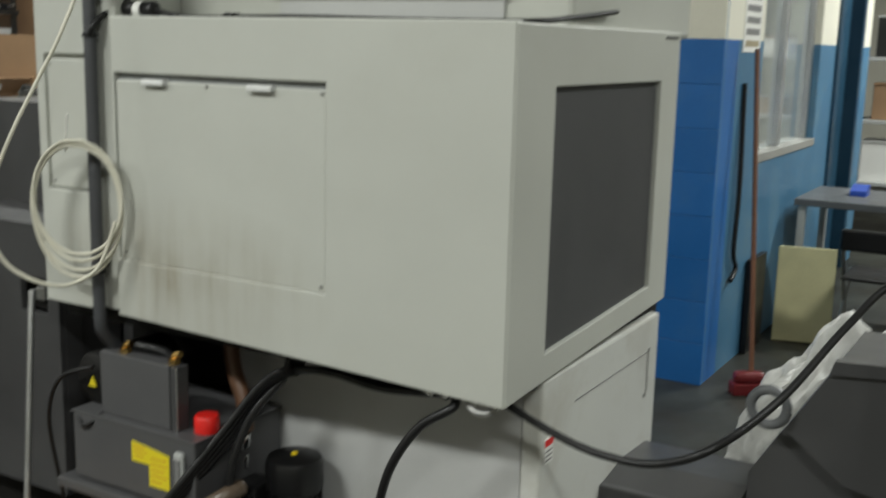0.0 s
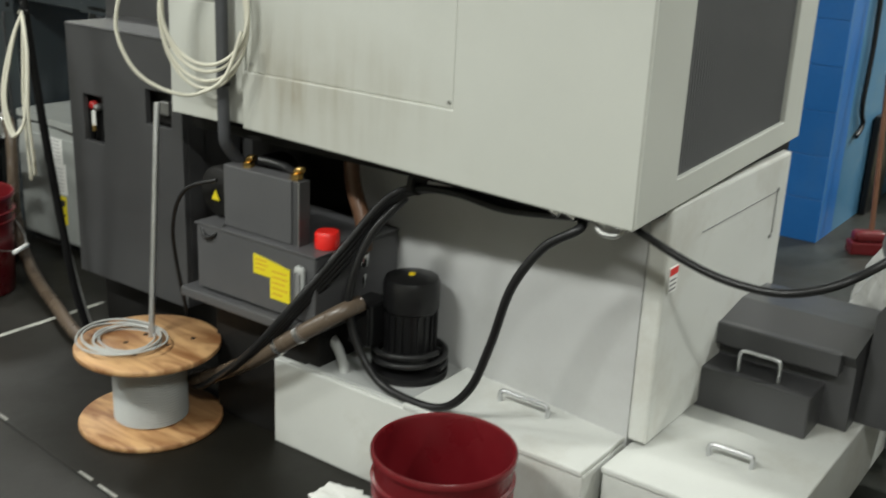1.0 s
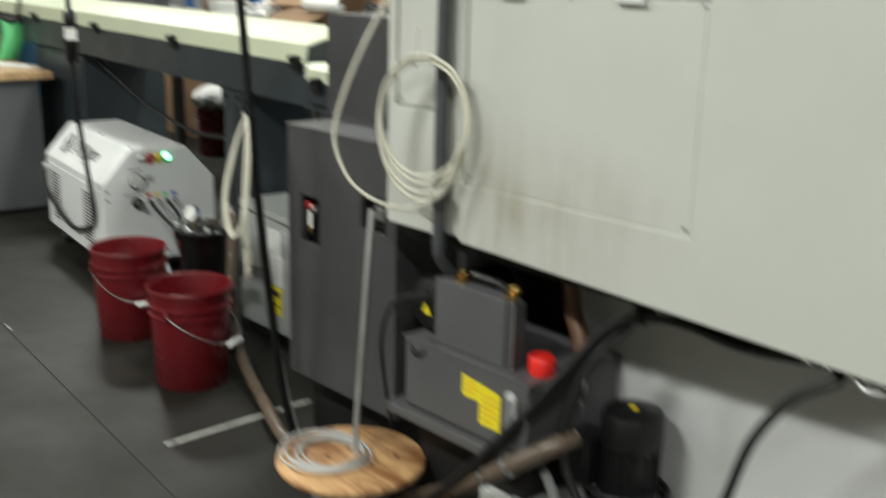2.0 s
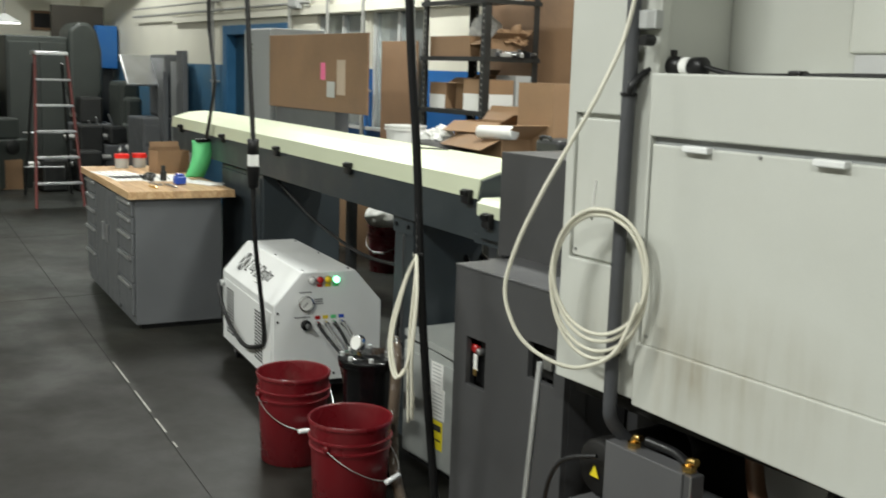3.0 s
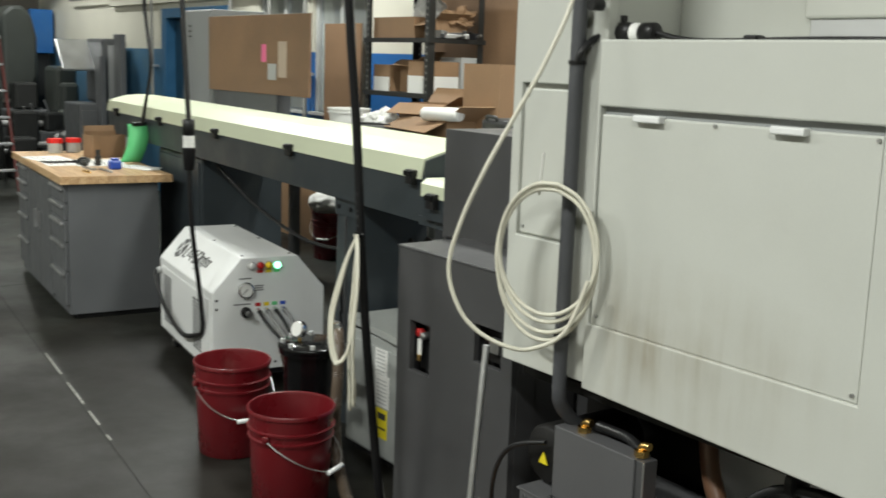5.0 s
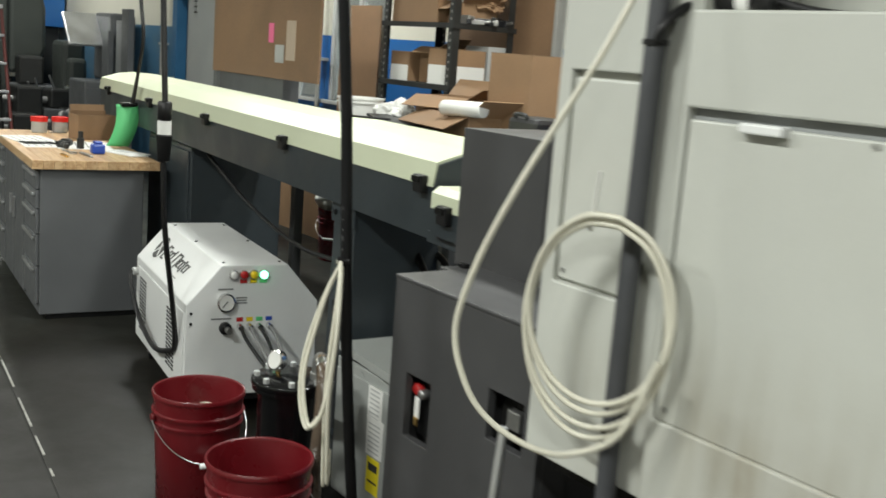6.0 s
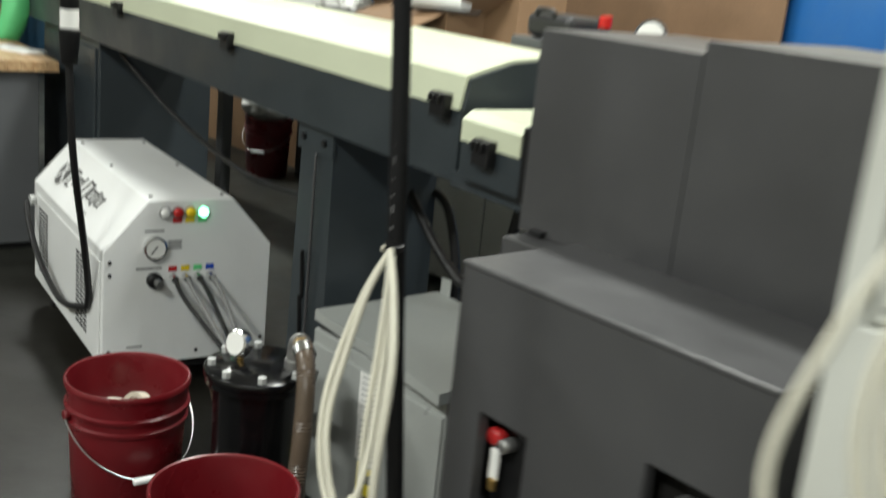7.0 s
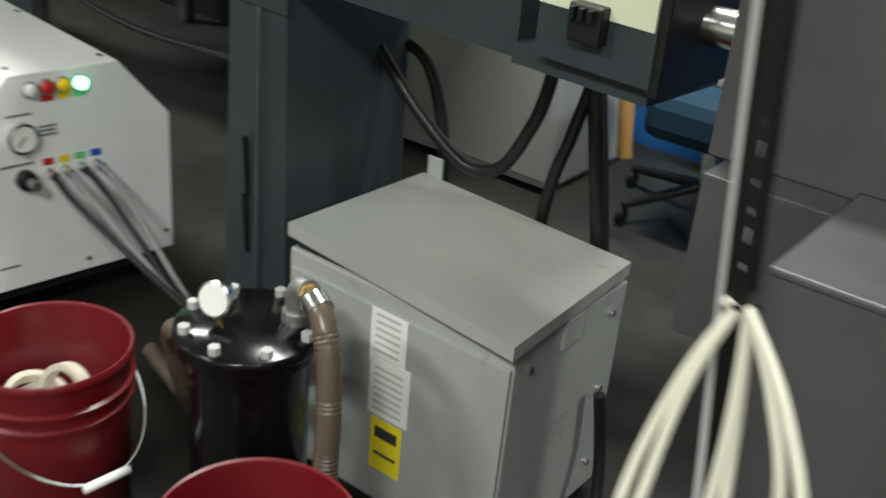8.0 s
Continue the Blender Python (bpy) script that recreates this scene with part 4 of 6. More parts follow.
part("hose", tube([(-3.3, 0.95, 0.9), (-3.2, 0.95, 0.85), (-3.125, 0.95, 0.776), (-3.036, 0.95, 0.695), (-2.941, 0.95, 0.629), (-2.872, 0.95, 0.607), (-2.804, 0.95, 0.636), (-2.751, 0.95, 0.73), (-2.725, 0.95, 0.807), (-2.7, 0.95, 0.96)], 0.0135, 12), RUBBER, bh)
part("hose", tube([(-3.45, 1.03, 0.77), (-3.3, 1.03, 0.79), (-3.164, 1.03, 0.799), (-3.08, 1.03, 0.77), (-3.031, 1.03, 0.669), (-3.011, 1.03, 0.563), (-3.0, 1.03, 0.35), (-3.0, 1.03, 0.0)], 0.0135, 12), RUBBER, bh)
part("leg_tube", tube([(-2.66, 1.0, 0.95), (-2.652, 1.0, 0.863), (-2.59, 1.0, 0.536), (-2.56, 1.02, 0.3), (-2.54, 1.04, 0.0)], 0.019, 12), BLACK, bh)
part("leg_tube", tube([(-2.64, 1.0, 0.95), (-2.66, 1.0, 0.83), (-2.688, 1.0, 0.716), (-2.725, 1.0, 0.55), (-2.78, 1.01, 0.0)], 0.013, 12), BLACK, bh)

# ---------------- workbench ----------------
bench = thing("workbench", (-5.6, 0.25, 0), "grey steel drawer workbench with a butcher-block top", "workbench", rz=-5.5)
BX0, BX1, BY0, BY1, BZ = -7.2, -5.54, 0.21, 0.85, 0.84


def on_bench(x, y):
    c, s = math.cos(radians(-5.5)), math.sin(radians(-5.5))
    return -5.6 + c * (x + 5.6) - s * (y - 0.25), 0.25 + s * (x + 5.6) + c * (y - 0.25)


nb = 12
for k in range(nb):
    ya, yb = BY0 + (BY1 - BY0) * k / nb, BY0 + (BY1 - BY0) * (k + 1) / nb
    part("board", bx(BX0, BX1, ya + 0.0004, yb - 0.0004, BZ - 0.045, BZ, 0.0015, seg=1), BUTCHER, bench)
part("carcass", bx(BX0 + 0.04, BX1 - 0.04, BY0 + 0.045, BY1 - 0.075, 0.03, BZ - 0.045, 0.004), BENCHGREY, bench)
part("toe_base", bx(BX0 + 0.06, BX1 - 0.06, BY0 + 0.08, BY1 - 0.06, 0.0, 0.03, 0), BLACK, bench)
fy = BY0 + 0.045


def drawer_stack(xa, xb, hs):
    z = BZ - 0.06
    for h in hs:
        d = part("drawer", bx(xa + 0.006, xb - 0.006, fy - 0.018, fy, z - h + 0.006, z, 0.003), BENCHGREY, bench)
        part("handle", bx(xa + 0.03, xb - 0.03, fy - 0.034, fy - 0.018, z - 0.03, z - 0.012, 0.004), ALU, d, "full-width aluminium pull")
        z -= h


drawer_stack(-6.0, -5.59, (0.1, 0.1, 0.13, 0.17, 0.2))
drawer_stack(-7.15, -6.78, (0.1, 0.1, 0.13, 0.17, 0.2))
for xa, xb in ((-6.77, -6.39), (-6.39, -6.01)):
    d = part("door", bx(xa + 0.006, xb - 0.006, fy - 0.018, fy, 0.06, BZ - 0.07, 0.003), BENCHGREY, bench)
    part("handle", bx(xb - 0.08 if xa < -6.5 else xa + 0.05, xb - 0.06 if xa < -6.5 else xa + 0.07, fy - 0.035, fy - 0.018, 0.42, 0.54, 0.004), ALU, d)

random.seed(11)
for (x, y, w, d, r) in ((-6.55, 0.36, 0.5, 0.24, 4), (-6.3, 0.6, 0.42, 0.3, -12), (-5.97, 0.76, 0.26, 0.16, 20), (-6.3, 0.36, 0.3, 0.2, -5)):
    sh = thing("paper_sheet", (*on_bench(x, y), BZ), "white paper sheet lying on the workbench", "paper", group="papers on the bench", rz=r, local=True)
    part("sheet", bx(-w / 2, w / 2, -d / 2, d / 2, 0, 0.003, 0), PAPER, sh)
    for k in range(4):
        part("text_bar", bx(-w * 0.4, w * 0.3, -d * 0.35 + k * d * 0.2, -d * 0.32 + k * d * 0.2, 0.003, 0.0036, 0), GREYINK, sh)
for x, y in (on_bench(-7.05, 0.47), on_bench(-7.08, 0.6)):
    j = thing("jar", (x, y, BZ), "small pale jar with a red lid on the bench", "jar", group="jars on the bench")
    part("glass", lathe([(0, BZ), (0.045, BZ), (0.048, BZ + 0.01), (0.048, BZ + 0.07), (0, BZ + 0.07)], (x, y, 0), 24), PALEGREY, j)
    part("lid", lathe([(0, BZ + 0.07), (0.052, BZ + 0.07), (0.052, BZ + 0.1), (0, BZ + 0.102)], (x, y, 0), 24), REDCAP, j, "red lid")
cb = thing("cardboard_box", (*on_bench(-6.72, 0.73), BZ), "small open brown cardboard box on the workbench", "cardboard box", rz=8, local=True)
for nm, b in (("side", bx(-0.07, 0.07, -0.12, -0.116, 0, 0.15, 0)), ("side", bx(-0.07, 0.07, 0.116, 0.12, 0, 0.15, 0)), ("side", bx(0.066, 0.07, -0.116, 0.116, 0, 0.15, 0)), ("side", bx(-0.07, -0.066, -0.116, 0.116, 0, 0.17, 0)), ("base", bx(-0.066, 0.066, -0.116, 0.116, 0, 0.004, 0)), ("flap", bx(-0.004, 0.0, -0.11, 0.11, 0.0, 0.04, 0, m=pose(-0.068, 0, 0.168, 0, -12, 0)))):
    part(nm, b, CARD, cb)
gp = thing("green_pad", (-5.65, 0.85, 0.84), "bright green plastic sheet hung from the bar feeder", "plastic sheet")
g = bmesh.new()
rows = [[g.verts.new((-6.2 + 0.03 * math.sin(s * 3) + w * 0.3, 0.83 + w - 0.055 * s * s, 1.09 - 0.24 * s)) for w in (0.0, 0.06, 0.12)] for s in [k / 12 for k in range(13)]]
for p, q in zip(rows, rows[1:]):
    for k in (0, 1):
        g.faces.new((p[k], p[k + 1], q[k + 1], q[k]))
ROUND.add(id(g))
gpart = part("pad", g, GREENPAD, gp)
gpart.modifiers.new("thick", "SOLIDIFY").thickness = 0.004
part("clip", bx(-6.21, -6.16, 0.85, 0.95, 1.08, 1.105, 0.006), BLACK, gp)
tools = ((-6.15, 0.47, 0.1, 0.03, 0.03, DARKMACH, "tool_holder"), (-5.95, 0.45, 0.18, 0.02, 0.012, STEEL, "wrench"), (-6.12, 0.55, 0.05, 0.05, 0.09, DARKMACH, "collet"), (-5.9, 0.6, 0.07, 0.07, 0.055, BLUEPLASTIC, "small_box"), (-5.8, 0.52, 0.2, 0.015, 0.01, STEEL, "file"), (-5.85, 0.78, 0.16, 0.1, 0.006, PAPER, "notepad"), (-6.3, 0.5, 0.09, 0.07, 0.03, DARKMACH, "fixture"), (-5.75, 0.4, 0.12, 0.012, 0.01, BRASS, "drill_bit"))
for x, y, w, d, h, m_, nm in tools:
    t = thing(nm, (*on_bench(x, y), BZ), f"{nm.replace('_', ' ')} lying on the butcher-block bench top", nm.replace("_", " "), rz=random.uniform(-40, 40), local=True)
    if nm == "collet":
        part("sleeve", lathe([(0, 0), (0.02, 0), (0.02, 0.06), (0.014, 0.065), (0.014, 0.1), (0.009, 0.1), (0.009, 0.05), (0, 0.05)], (0, 0, 0), 20), m_, t)
    elif nm == "wrench":
        part("shank", bx(-0.07, 0.07, -0.008, 0.008, 0, 0.01, 0.003), m_, t)
        part("jaw", lathe([(0.01, 0), (0.02, 0), (0.02, 0.012), (0.01, 0.012), (0.01, 0)], (0.085, 0, 0), 16), m_, t)
    else:
        part("body", bx(-w / 2, w / 2, -d / 2, d / 2, 0, h, min(h, d) * 0.2), m_, t)
        part("top", bx(-w / 3, w / 3, -d / 3, d / 3, h, h * 1.25, min(h, d) * 0.1), m_, t)

# ---------------- high-pressure coolant unit ----------------
cb_unit = thing("coolant_unit", (-3.85, 0.375, 0), "white sheet-metal high-pressure coolant unit on casters with pilot lamps", "coolant unit", rz=-8, local=True)
cb_unit.matrix_world = pose(-3.868, 0.372, 0, 0, 0, -8) @ Matrix.Diagonal((1, 1, 1.04, 1))
# local axes: x across the front to +y of the shop is built by turning the profile
W, L, Z0, Z1, Z2, IN = 0.54, 0.98, 0.1, 0.462, 0.612, 0.135
# local frame: -x is the length, +y the width
prof = [(0.0, Z0), (W, Z0), (W, Z1), (W - IN, Z2), (IN, Z2), (0.0, Z1)]
part("housing", soften(prism(prof, -L, 0.0, "x"), 0.004), WHITE, cb_unit)
part("chassis", bx(-L + 0.02, -0.02, 0.02, W - 0.02, 0.07, 0.1, 0.002), BLACK, cb_unit)
for cx in (-L + 0.08, -0.1):
    for cy in (0.06, W - 0.06):
        c = part("caster", cyl((cx, cy - 0.013, 0.032), (cx, cy + 0.013, 0.032), 0.032, seg=20, bev=0.004), BLACK, cb_unit)
        part("fork", bx(cx - 0.012, cx + 0.012, cy - 0.018, cy + 0.018, 0.03, 0.072, 0.003), STEEL, c)
sp = part("side_door", bx(-L + 0.06, -0.02, -0.006, 0.0, 0.13, 0.43, 0.002), WHITE, cb_unit)
for col_ in range(2):
    for k in range(15):
        z = 0.16 + k * 0.016
        for j in range(3):
            xa = (-0.86, -0.3)[col_] + j * 0.05
            part("louvre", bx(xa, xa + 0.037, -0.0085, -0.0055, z, z + 0.008, 0), CASEBLACK, sp, smooth=False)
slope = math.degrees(math.atan2(Z2 - Z1, IN))
logo_m = pose(-0.5, IN / 2, (Z1 + Z2) / 2, slope, 0, 0)
logo = part("logo", cyl((-0.27, 0, 0.001), (-0.27, 0, 0.004), 0.055, seg=28), SCRIPT, cb_unit, "dark round emblem with slanted strokes")
logo.matrix_local = logo_m
for k, a in enumerate((45, 135)):
    s = part("emblem_cut", bx(-0.056, 0.056, -0.005, 0.005, 0.004, 0.005, 0, m=pose(-0.27, 0, 0, 0, 0, a)), WHITE, cb_unit)
    s.matrix_local = logo_m
SLANT = Matrix(((1, 0.35, 0, 0), (0, 1, 0, 0), (0, 0, 1, 0), (0, 0, 0, 1)))
x = -0.18
for w_, h_ in ((0.05, 0.075), (0.03, 0.04), (0.03, 0.04), (0.018, 0.07), (0.02, 0.0), (0.045, 0.075), (0.016, 0.07), (0.032, 0.04), (0.026, 0.04), (0.022, 0.06), (0.03, 0.04), (0.02, 0.04)):
    if h_:
        for q, (xx, ww, zz, hh) in enumerate(((x, 0.009, 0, h_), (x + 0.008, w_ - 0.014, h_ * 0.42, 0.009), (x + 0.008, w_ - 0.016, -h_ * 0.45, 0.008))):
            s = part("stroke", bx(xx, xx + ww, zz - hh / 2, zz + hh / 2, 0.001, 0.0035, 0, m=SLANT), SCRIPT, cb_unit)
            s.matrix_local = logo_m
    x += w_ + 0.006
for k in range(6):
    s = part("text_bar", bx(0.06 + 0.02 * k, 0.075 + 0.02 * k, -0.058, -0.054, 0.001, 0.003, 0), GREYINK, cb_unit)
    s.matrix_local = logo_m
for k, (y, m_, nm) in enumerate(((0.185, CLEARLENS, "pilot_lamp"), (0.225, REDLENS, "pilot_lamp"), (0.265, YELLENS, "pilot_lamp"), (0.305, GREENLAMP, "pilot_lamp"))):
    z = 0.575
    lp = part(nm, cyl((0.0, y, z), (0.02, y, z), 0.0155, seg=18, bev=0.004), m_, cb_unit, ("clear", "red", "amber", "lit green")[k] + " pilot lamp")
    part("bezel", cyl((-0.001, y, z), (0.008, y, z), 0.019, seg=18), STEEL, lp)
    if k:
        part("tag", bx(0.0, 0.003, y - 0.014, y + 0.014, z - 0.032, z - 0.016, 0), (None, REDLENS, YELLENS, GREENPAD)[k], lp)
ga = part("pressure_gauge", lathe([(0, 0), (0.034, 0), (0.036, 0.004), (0.036, 0.02), (0.031, 0.022), (0.031, 0.018), (0, 0.018)], (0, 0, 0), 32), CHROME, cb_unit, "round pressure gauge")
ga.matrix_local = pose(0.0, 0.155, 0.47, 0, 90, 0)
gf = part("dial", cyl((0, 0, 0.0181), (0, 0, 0.0186), 0.03, seg=28), PAPER, ga)
part("needle", bx(-0.002, 0.002, -0.022, 0.008, 0.0187, 0.0195, 0, m=pose(0, 0, 0, 0, 0, 50)), INK, ga)
for y, z, w_ in ((0.155, 0.52, 0.06), (0.22, 0.485, 0.045), (0.22, 0.475, 0.04), (0.22, 0.465, 0.045), (0.14, 0.405, 0.08), (0.1, 0.16, 0.05)):
    part("text_bar", bx(0.0, 0.0015, y - w_ / 2, y + w_ / 2, z - 0.003, z + 0.003, 0), GREYINK, cb_unit)
po = part("inlet_port", cyl((0, 0.155, 0.37), (0.025, 0.155, 0.37), 0.024, seg=24, bev=0.004), BLACK, cb_unit, "black inlet port")
part("plug", cyl((0.02, 0.16, 0.368), (0.05, 0.162, 0.366), 0.012, seg=16), STEEL, po)
for k, (y, m_) in enumerate(((0.215, REDLENS), (0.255, YELLENS), (0.295, GREENPAD), (0.335, BLUEPLASTIC))):
    f = part("outlet", cyl((0, y, 0.375), (0.03, y, 0.372), 0.011, seg=12), CHROME, cb_unit, "steel hose outlet")
    part("colour_tag", bx(0.0, 0.003, y - 0.013, y + 0.013, 0.392, 0.408, 0), m_, cb_unit)
for y, z in ((0.02, 0.43), (0.02, 0.39), (0.02, 0.15), (0.06, 0.13), (0.3, 0.13), (W - 0.02, 0.15)):
    part("screw", cyl((0, y, z), (0.004, y, z), 0.006, seg=8), BLACK, cb_unit)
for x in (-0.9, -0.5, -0.05):
    part("screw", cyl((x, IN + 0.02, Z2), (x, IN + 0.02, Z2 + 0.004), 0.006, seg=8), BLACK, cb_unit)
    part("screw", cyl((x, W - IN - 0.02, Z2), (x, W - IN - 0.02, Z2 + 0.004), 0.006, seg=8), BLACK, cb_unit)

# ---------------- filter canister and its hoses ----------------
fil = thing("filter_canister", (-2.86, 0.33, 0), "gloss black filter canister with bolted lid and gauge", "filter")
fc = (-2.862, 0.325, 0)
part("canister", lathe([(0, 0.0), (0.1, 0.0), (0.103, 0.004), (0.103, 0.462), (0.122, 0.465), (0.123, 0.478), (0, 0.478)], fc, 48), GLOSSBLACK, fil)
lidp = part("lid", lathe([(0, 0.48), (0.124, 0.48), (0.126, 0.484), (0.126, 0.496), (0.122, 0.5), (0, 0.5)], fc, 48), GLOSSBLACK, fil)
for k in range(8):
    a = 2 * math.pi * k / 8 + 0.3
    bpos = (fc[0] + 0.108 * math.cos(a), fc[1] + 0.108 * math.sin(a))
    part("bolt", cyl((*bpos, 0.499), (*bpos, 0.514), 0.0105, seg=6), PALEGREY, lidp)
pg = part("pressure_gauge", lathe([(0, -0.013), (0.03, -0.013), (0.032, -0.01), (0.032, 0.012), (0.028, 0.014), (0.028, 0.011), (0, 0.011)], (0, 0, 0), 28), CHROME, lidp, "steel dial gauge", raw=True)
GAUGE_M = Matrix.Translation(Vector((-2.9, 0.29, 0.545)) - ORIGIN[fil.name]) @ pose(0, 0, 0, 75, 0, 14)
pg.matrix_local = GAUGE_M
part("dial", cyl((0, 0, 0.0125), (0, 0, 0.0135), 0.0275, seg=24), PAPER, lidp, raw=True).matrix_local = GAUGE_M
part("stem", cyl((-2.9, 0.295, 0.5), (-2.9, 0.295, 0.522), 0.008, seg=10), BRASS, lidp)
part("elbow", tube([(-2.815, 0.39, 0.5), (-2.815, 0.39, 0.545), (-2.805, 0.388, 0.565), (-2.78, 0.38, 0.572)], 0.021, 14, 4), STEEL, fil, "grey pipe elbow")
part("elbow_collar", cyl((-2.815, 0.39, 0.5), (-2.815, 0.39, 0.52), 0.026, seg=16), STEEL, fil)
part("brass_nipple", cyl((-2.79, 0.382, 0.571), (-2.765, 0.374, 0.568), 0.017, seg=6), BRASS, fil, "brass nipple")
part("hose_clamp", cyl((-2.765, 0.374, 0.568), (-2.74, 0.366, 0.558), 0.0245, seg=18), CHROME, fil, "steel hose clamp")
part("outlet_hose", tube([(-2.77, 0.376, 0.569), (-2.735, 0.362, 0.555), (-2.7, 0.345, 0.5), (-2.68, 0.33, 0.4), (-2.66, 0.31, 0.25), (-2.6, 0.29, 0.12), (-2.45, 0.24, 0.05), (-2.2, 0.15, 0.03), (-1.9, 0.04, 0.03), (-1.6, 0.03, 0.04), (-1.3, -0.02, 0.1), (-1.05, -0.06, 0.235), (-0.86, -0.06, 0.37), (-0.76, -0.01, 0.445), (-0.74, 0.05, 0.46)], 0.0205, 12, 10, ribs=0.0018, pitch=0.009), HOSE, fil, "ribbed brown suction hose")
for a, b in (((-0.835, -0.0572, 0.389), (-0.847, -0.0585, 0.38)), ((-0.905, -0.0615, 0.338), (-0.917, -0.0617, 0.328))):
    part("hose_clamp", cyl(a, b, 0.0255, seg=18), CHROME, fil, "steel hose clamp")
part("inlet_hose", tube([(-2.96, 0.3, 0.42), (-3.02, 0.3, 0.43), (-3.08, 0.34, 0.36), (-3.12, 0.4, 0.2), (-3.2, 0.5, 0.06), (-3.5, 0.6, 0.04)], 0.019, 12, ribs=0.002), HOSE, fil)
part("side_clamp", cyl((-2.955, 0.3, 0.42), (-2.985, 0.298, 0.425), 0.024, seg=16), CHROME, fil)
ph = thing("coolant_hoses", (-3.4, 0.5, 0.4), "braided grey pressure hoses from the coolant unit", "hose")
for k, y in enumerate((0.215, 0.255, 0.295, 0.335)):
    st = Matrix(cb_unit.matrix_world) @ Vector((0.03, y, 0.372))
    part("hose", tube([st, st + Vector((0.12, -0.02, -0.03)), (-3.4 + 0.03 * k, 0.56 + 0.01 * k, 0.27 - 0.015 * k), (-3.1 + 0.03 * k, 0.48, 0.3 + 0.02 * k), (-2.93 + 0.04 * k, 0.42, 0.42), (-2.88 + 0.035 * k, 0.42, 0.5)], 0.0075, 8, 10), GREYINK if k % 2 else RUBBER, ph)

# ---------------- transformer ----------------
tr = thing("transformer", (-2.76, 0.75, 0), "pale grey transformer enclosure with sloped lid and taped papers", "transformer")
part("enclosure", bx(-3.02, -2.49, 0.575, 0.95, 0.03, 0.5, 0.004), ZINCGREY, tr)
part("lid", prism([(-3.041, 0.588), (-2.47, 0.53), (-2.49, 0.948), (-3.03, 0.988)], 0.513, 0.54, "z"), ZINCGREY, tr)
part("lid_gap", bx(-3.01, -2.5, 0.585, 0.94, 0.5, 0.514, 0), BLACK, tr)
part("front_panel", bx(-3.01, -2.495, 0.568, 0.576, 0.04, 0.465, 0.002), ZINCGREY, tr)
for y, z in ((0.62, 0.45), (0.9, 0.45), (0.62, 0.1), (0.9, 0.1), (0.9, 0.28)):
    part("screw", cyl((-2.49, y, z), (-2.483, y, z), 0.007, seg=8), CHROME, tr)
part("lift_eye", bx(-2.492, -2.484, 0.72, 0.79, 0.44, 0.505, 0.006), ZINCGREY, tr)
part("lift_eye", bx(-3.02, -2.98, 0.985, 0.991, 0.5, 0.585, 0.003), ZINCGREY, tr)
part("feet", bx(-3.0, -2.5, 0.6, 0.92, 0.0, 0.03, 0), BLACK, tr)
for (xa, xb, za, zb, t) in ((-2.8, -2.715, 0.35, 0.465, 0.0015), (-2.795, -2.7, 0.24, 0.365, 0.003)):
    pp = part("paper", bx(xa, xb, 0.568 - t, 0.5685, za, zb, 0), PAPER, tr, "white taped instruction sheet")
    for k in range(7):
        part("text_bar", bx(xa + 0.012, xb - 0.015, 0.5675 - t, 0.568 - t, za + 0.012 + 0.015 * k, za + 0.017 + 0.015 * k, 0), PALEGREY, pp)
yl2 = part("warning_label", bx(-2.785, -2.71, 0.5665, 0.5685, 0.115, 0.232, 0), YELLOW, tr, "yellow warning label")
part("label_band", bx(-2.775, -2.72, 0.566, 0.5668, 0.19, 0.215, 0), INK, yl2)
part("label_band", bx(-2.775, -2.72, 0.566, 0.5668, 0.15, 0.157, 0), INK, yl2)
part("conduit", tube([(-2.47, 0.62, 0.02), (-2.46, 0.62, 0.12), (-2.47, 0.63, 0.16)], 0.02, 12), CHROME, tr, "flexible metal conduit fitting")
part("lead", tube([(-2.46, 0.85, 0.3), (-2.44, 0.86, 0.15), (-2.4, 0.8, 0.03), (-2.3, 0.6, 0.02)], 0.012, 10), RUBBER, tr)

# ---------------- hanging and loose cables ----------------
def cable(name, pts, r, material, label, seg=10, **k):
    return solo(name, tube(pts, r, seg, **k), material, label, "cable")


drop = thing("power_drop", (-2.0, 0.0, 0), "thick black power conduit hanging from the ceiling", "cable")
part("conduit", tube([(-2.1, -0.04, ZC), (-2.07, -0.04, 2.6), (-2.01, -0.06, 1.83), (-1.975, -0.04, 1.34), (-1.95, -0.036, 1.05), (-1.925, -0.03, 0.8), (-1.92, 0.0, 0.5), (-1.92, 0.04, 0.2), (-1.9, 0.07, 0.03)], 0.0122, 12), DROPBLACK, drop)
for k in range(18):
    z = 1.09 + 0.021 * k
    x = -1.953 - 0.083 * (z - 1.05)
    part("print_bar", bx(x + 0.004, x + 0.0066, -0.0482, -0.0462, z, z + 0.005 + 0.006 * (k % 3 == 1), 0), GREYINK, drop)
part("tie_wire", cyl((-2.0, -0.04, 1.37), (-1.89, 0.01, 1.372), 0.0025, seg=6), BLACK, drop)
part("white_lead", tube([(-2.082, -0.024, 2.4), (-2.03, -0.036, 1.83), (-2.006, -0.03, 1.5), (-1.99, -0.026, 1.3), (-1.968, -0.026, 1.07), (-1.945, -0.018, 0.8), (-1.935, 0.012, 0.5), (-1.93, 0.06, 0.2), (-1.92, 0.1, 0.03)], 0.0056, 8), PALEGREY, drop)
hk = thing("hanging_cable_loop", (-2.0, 0.0, 0.85), "loops of ivory cable tied to the hanging conduit", "cable")
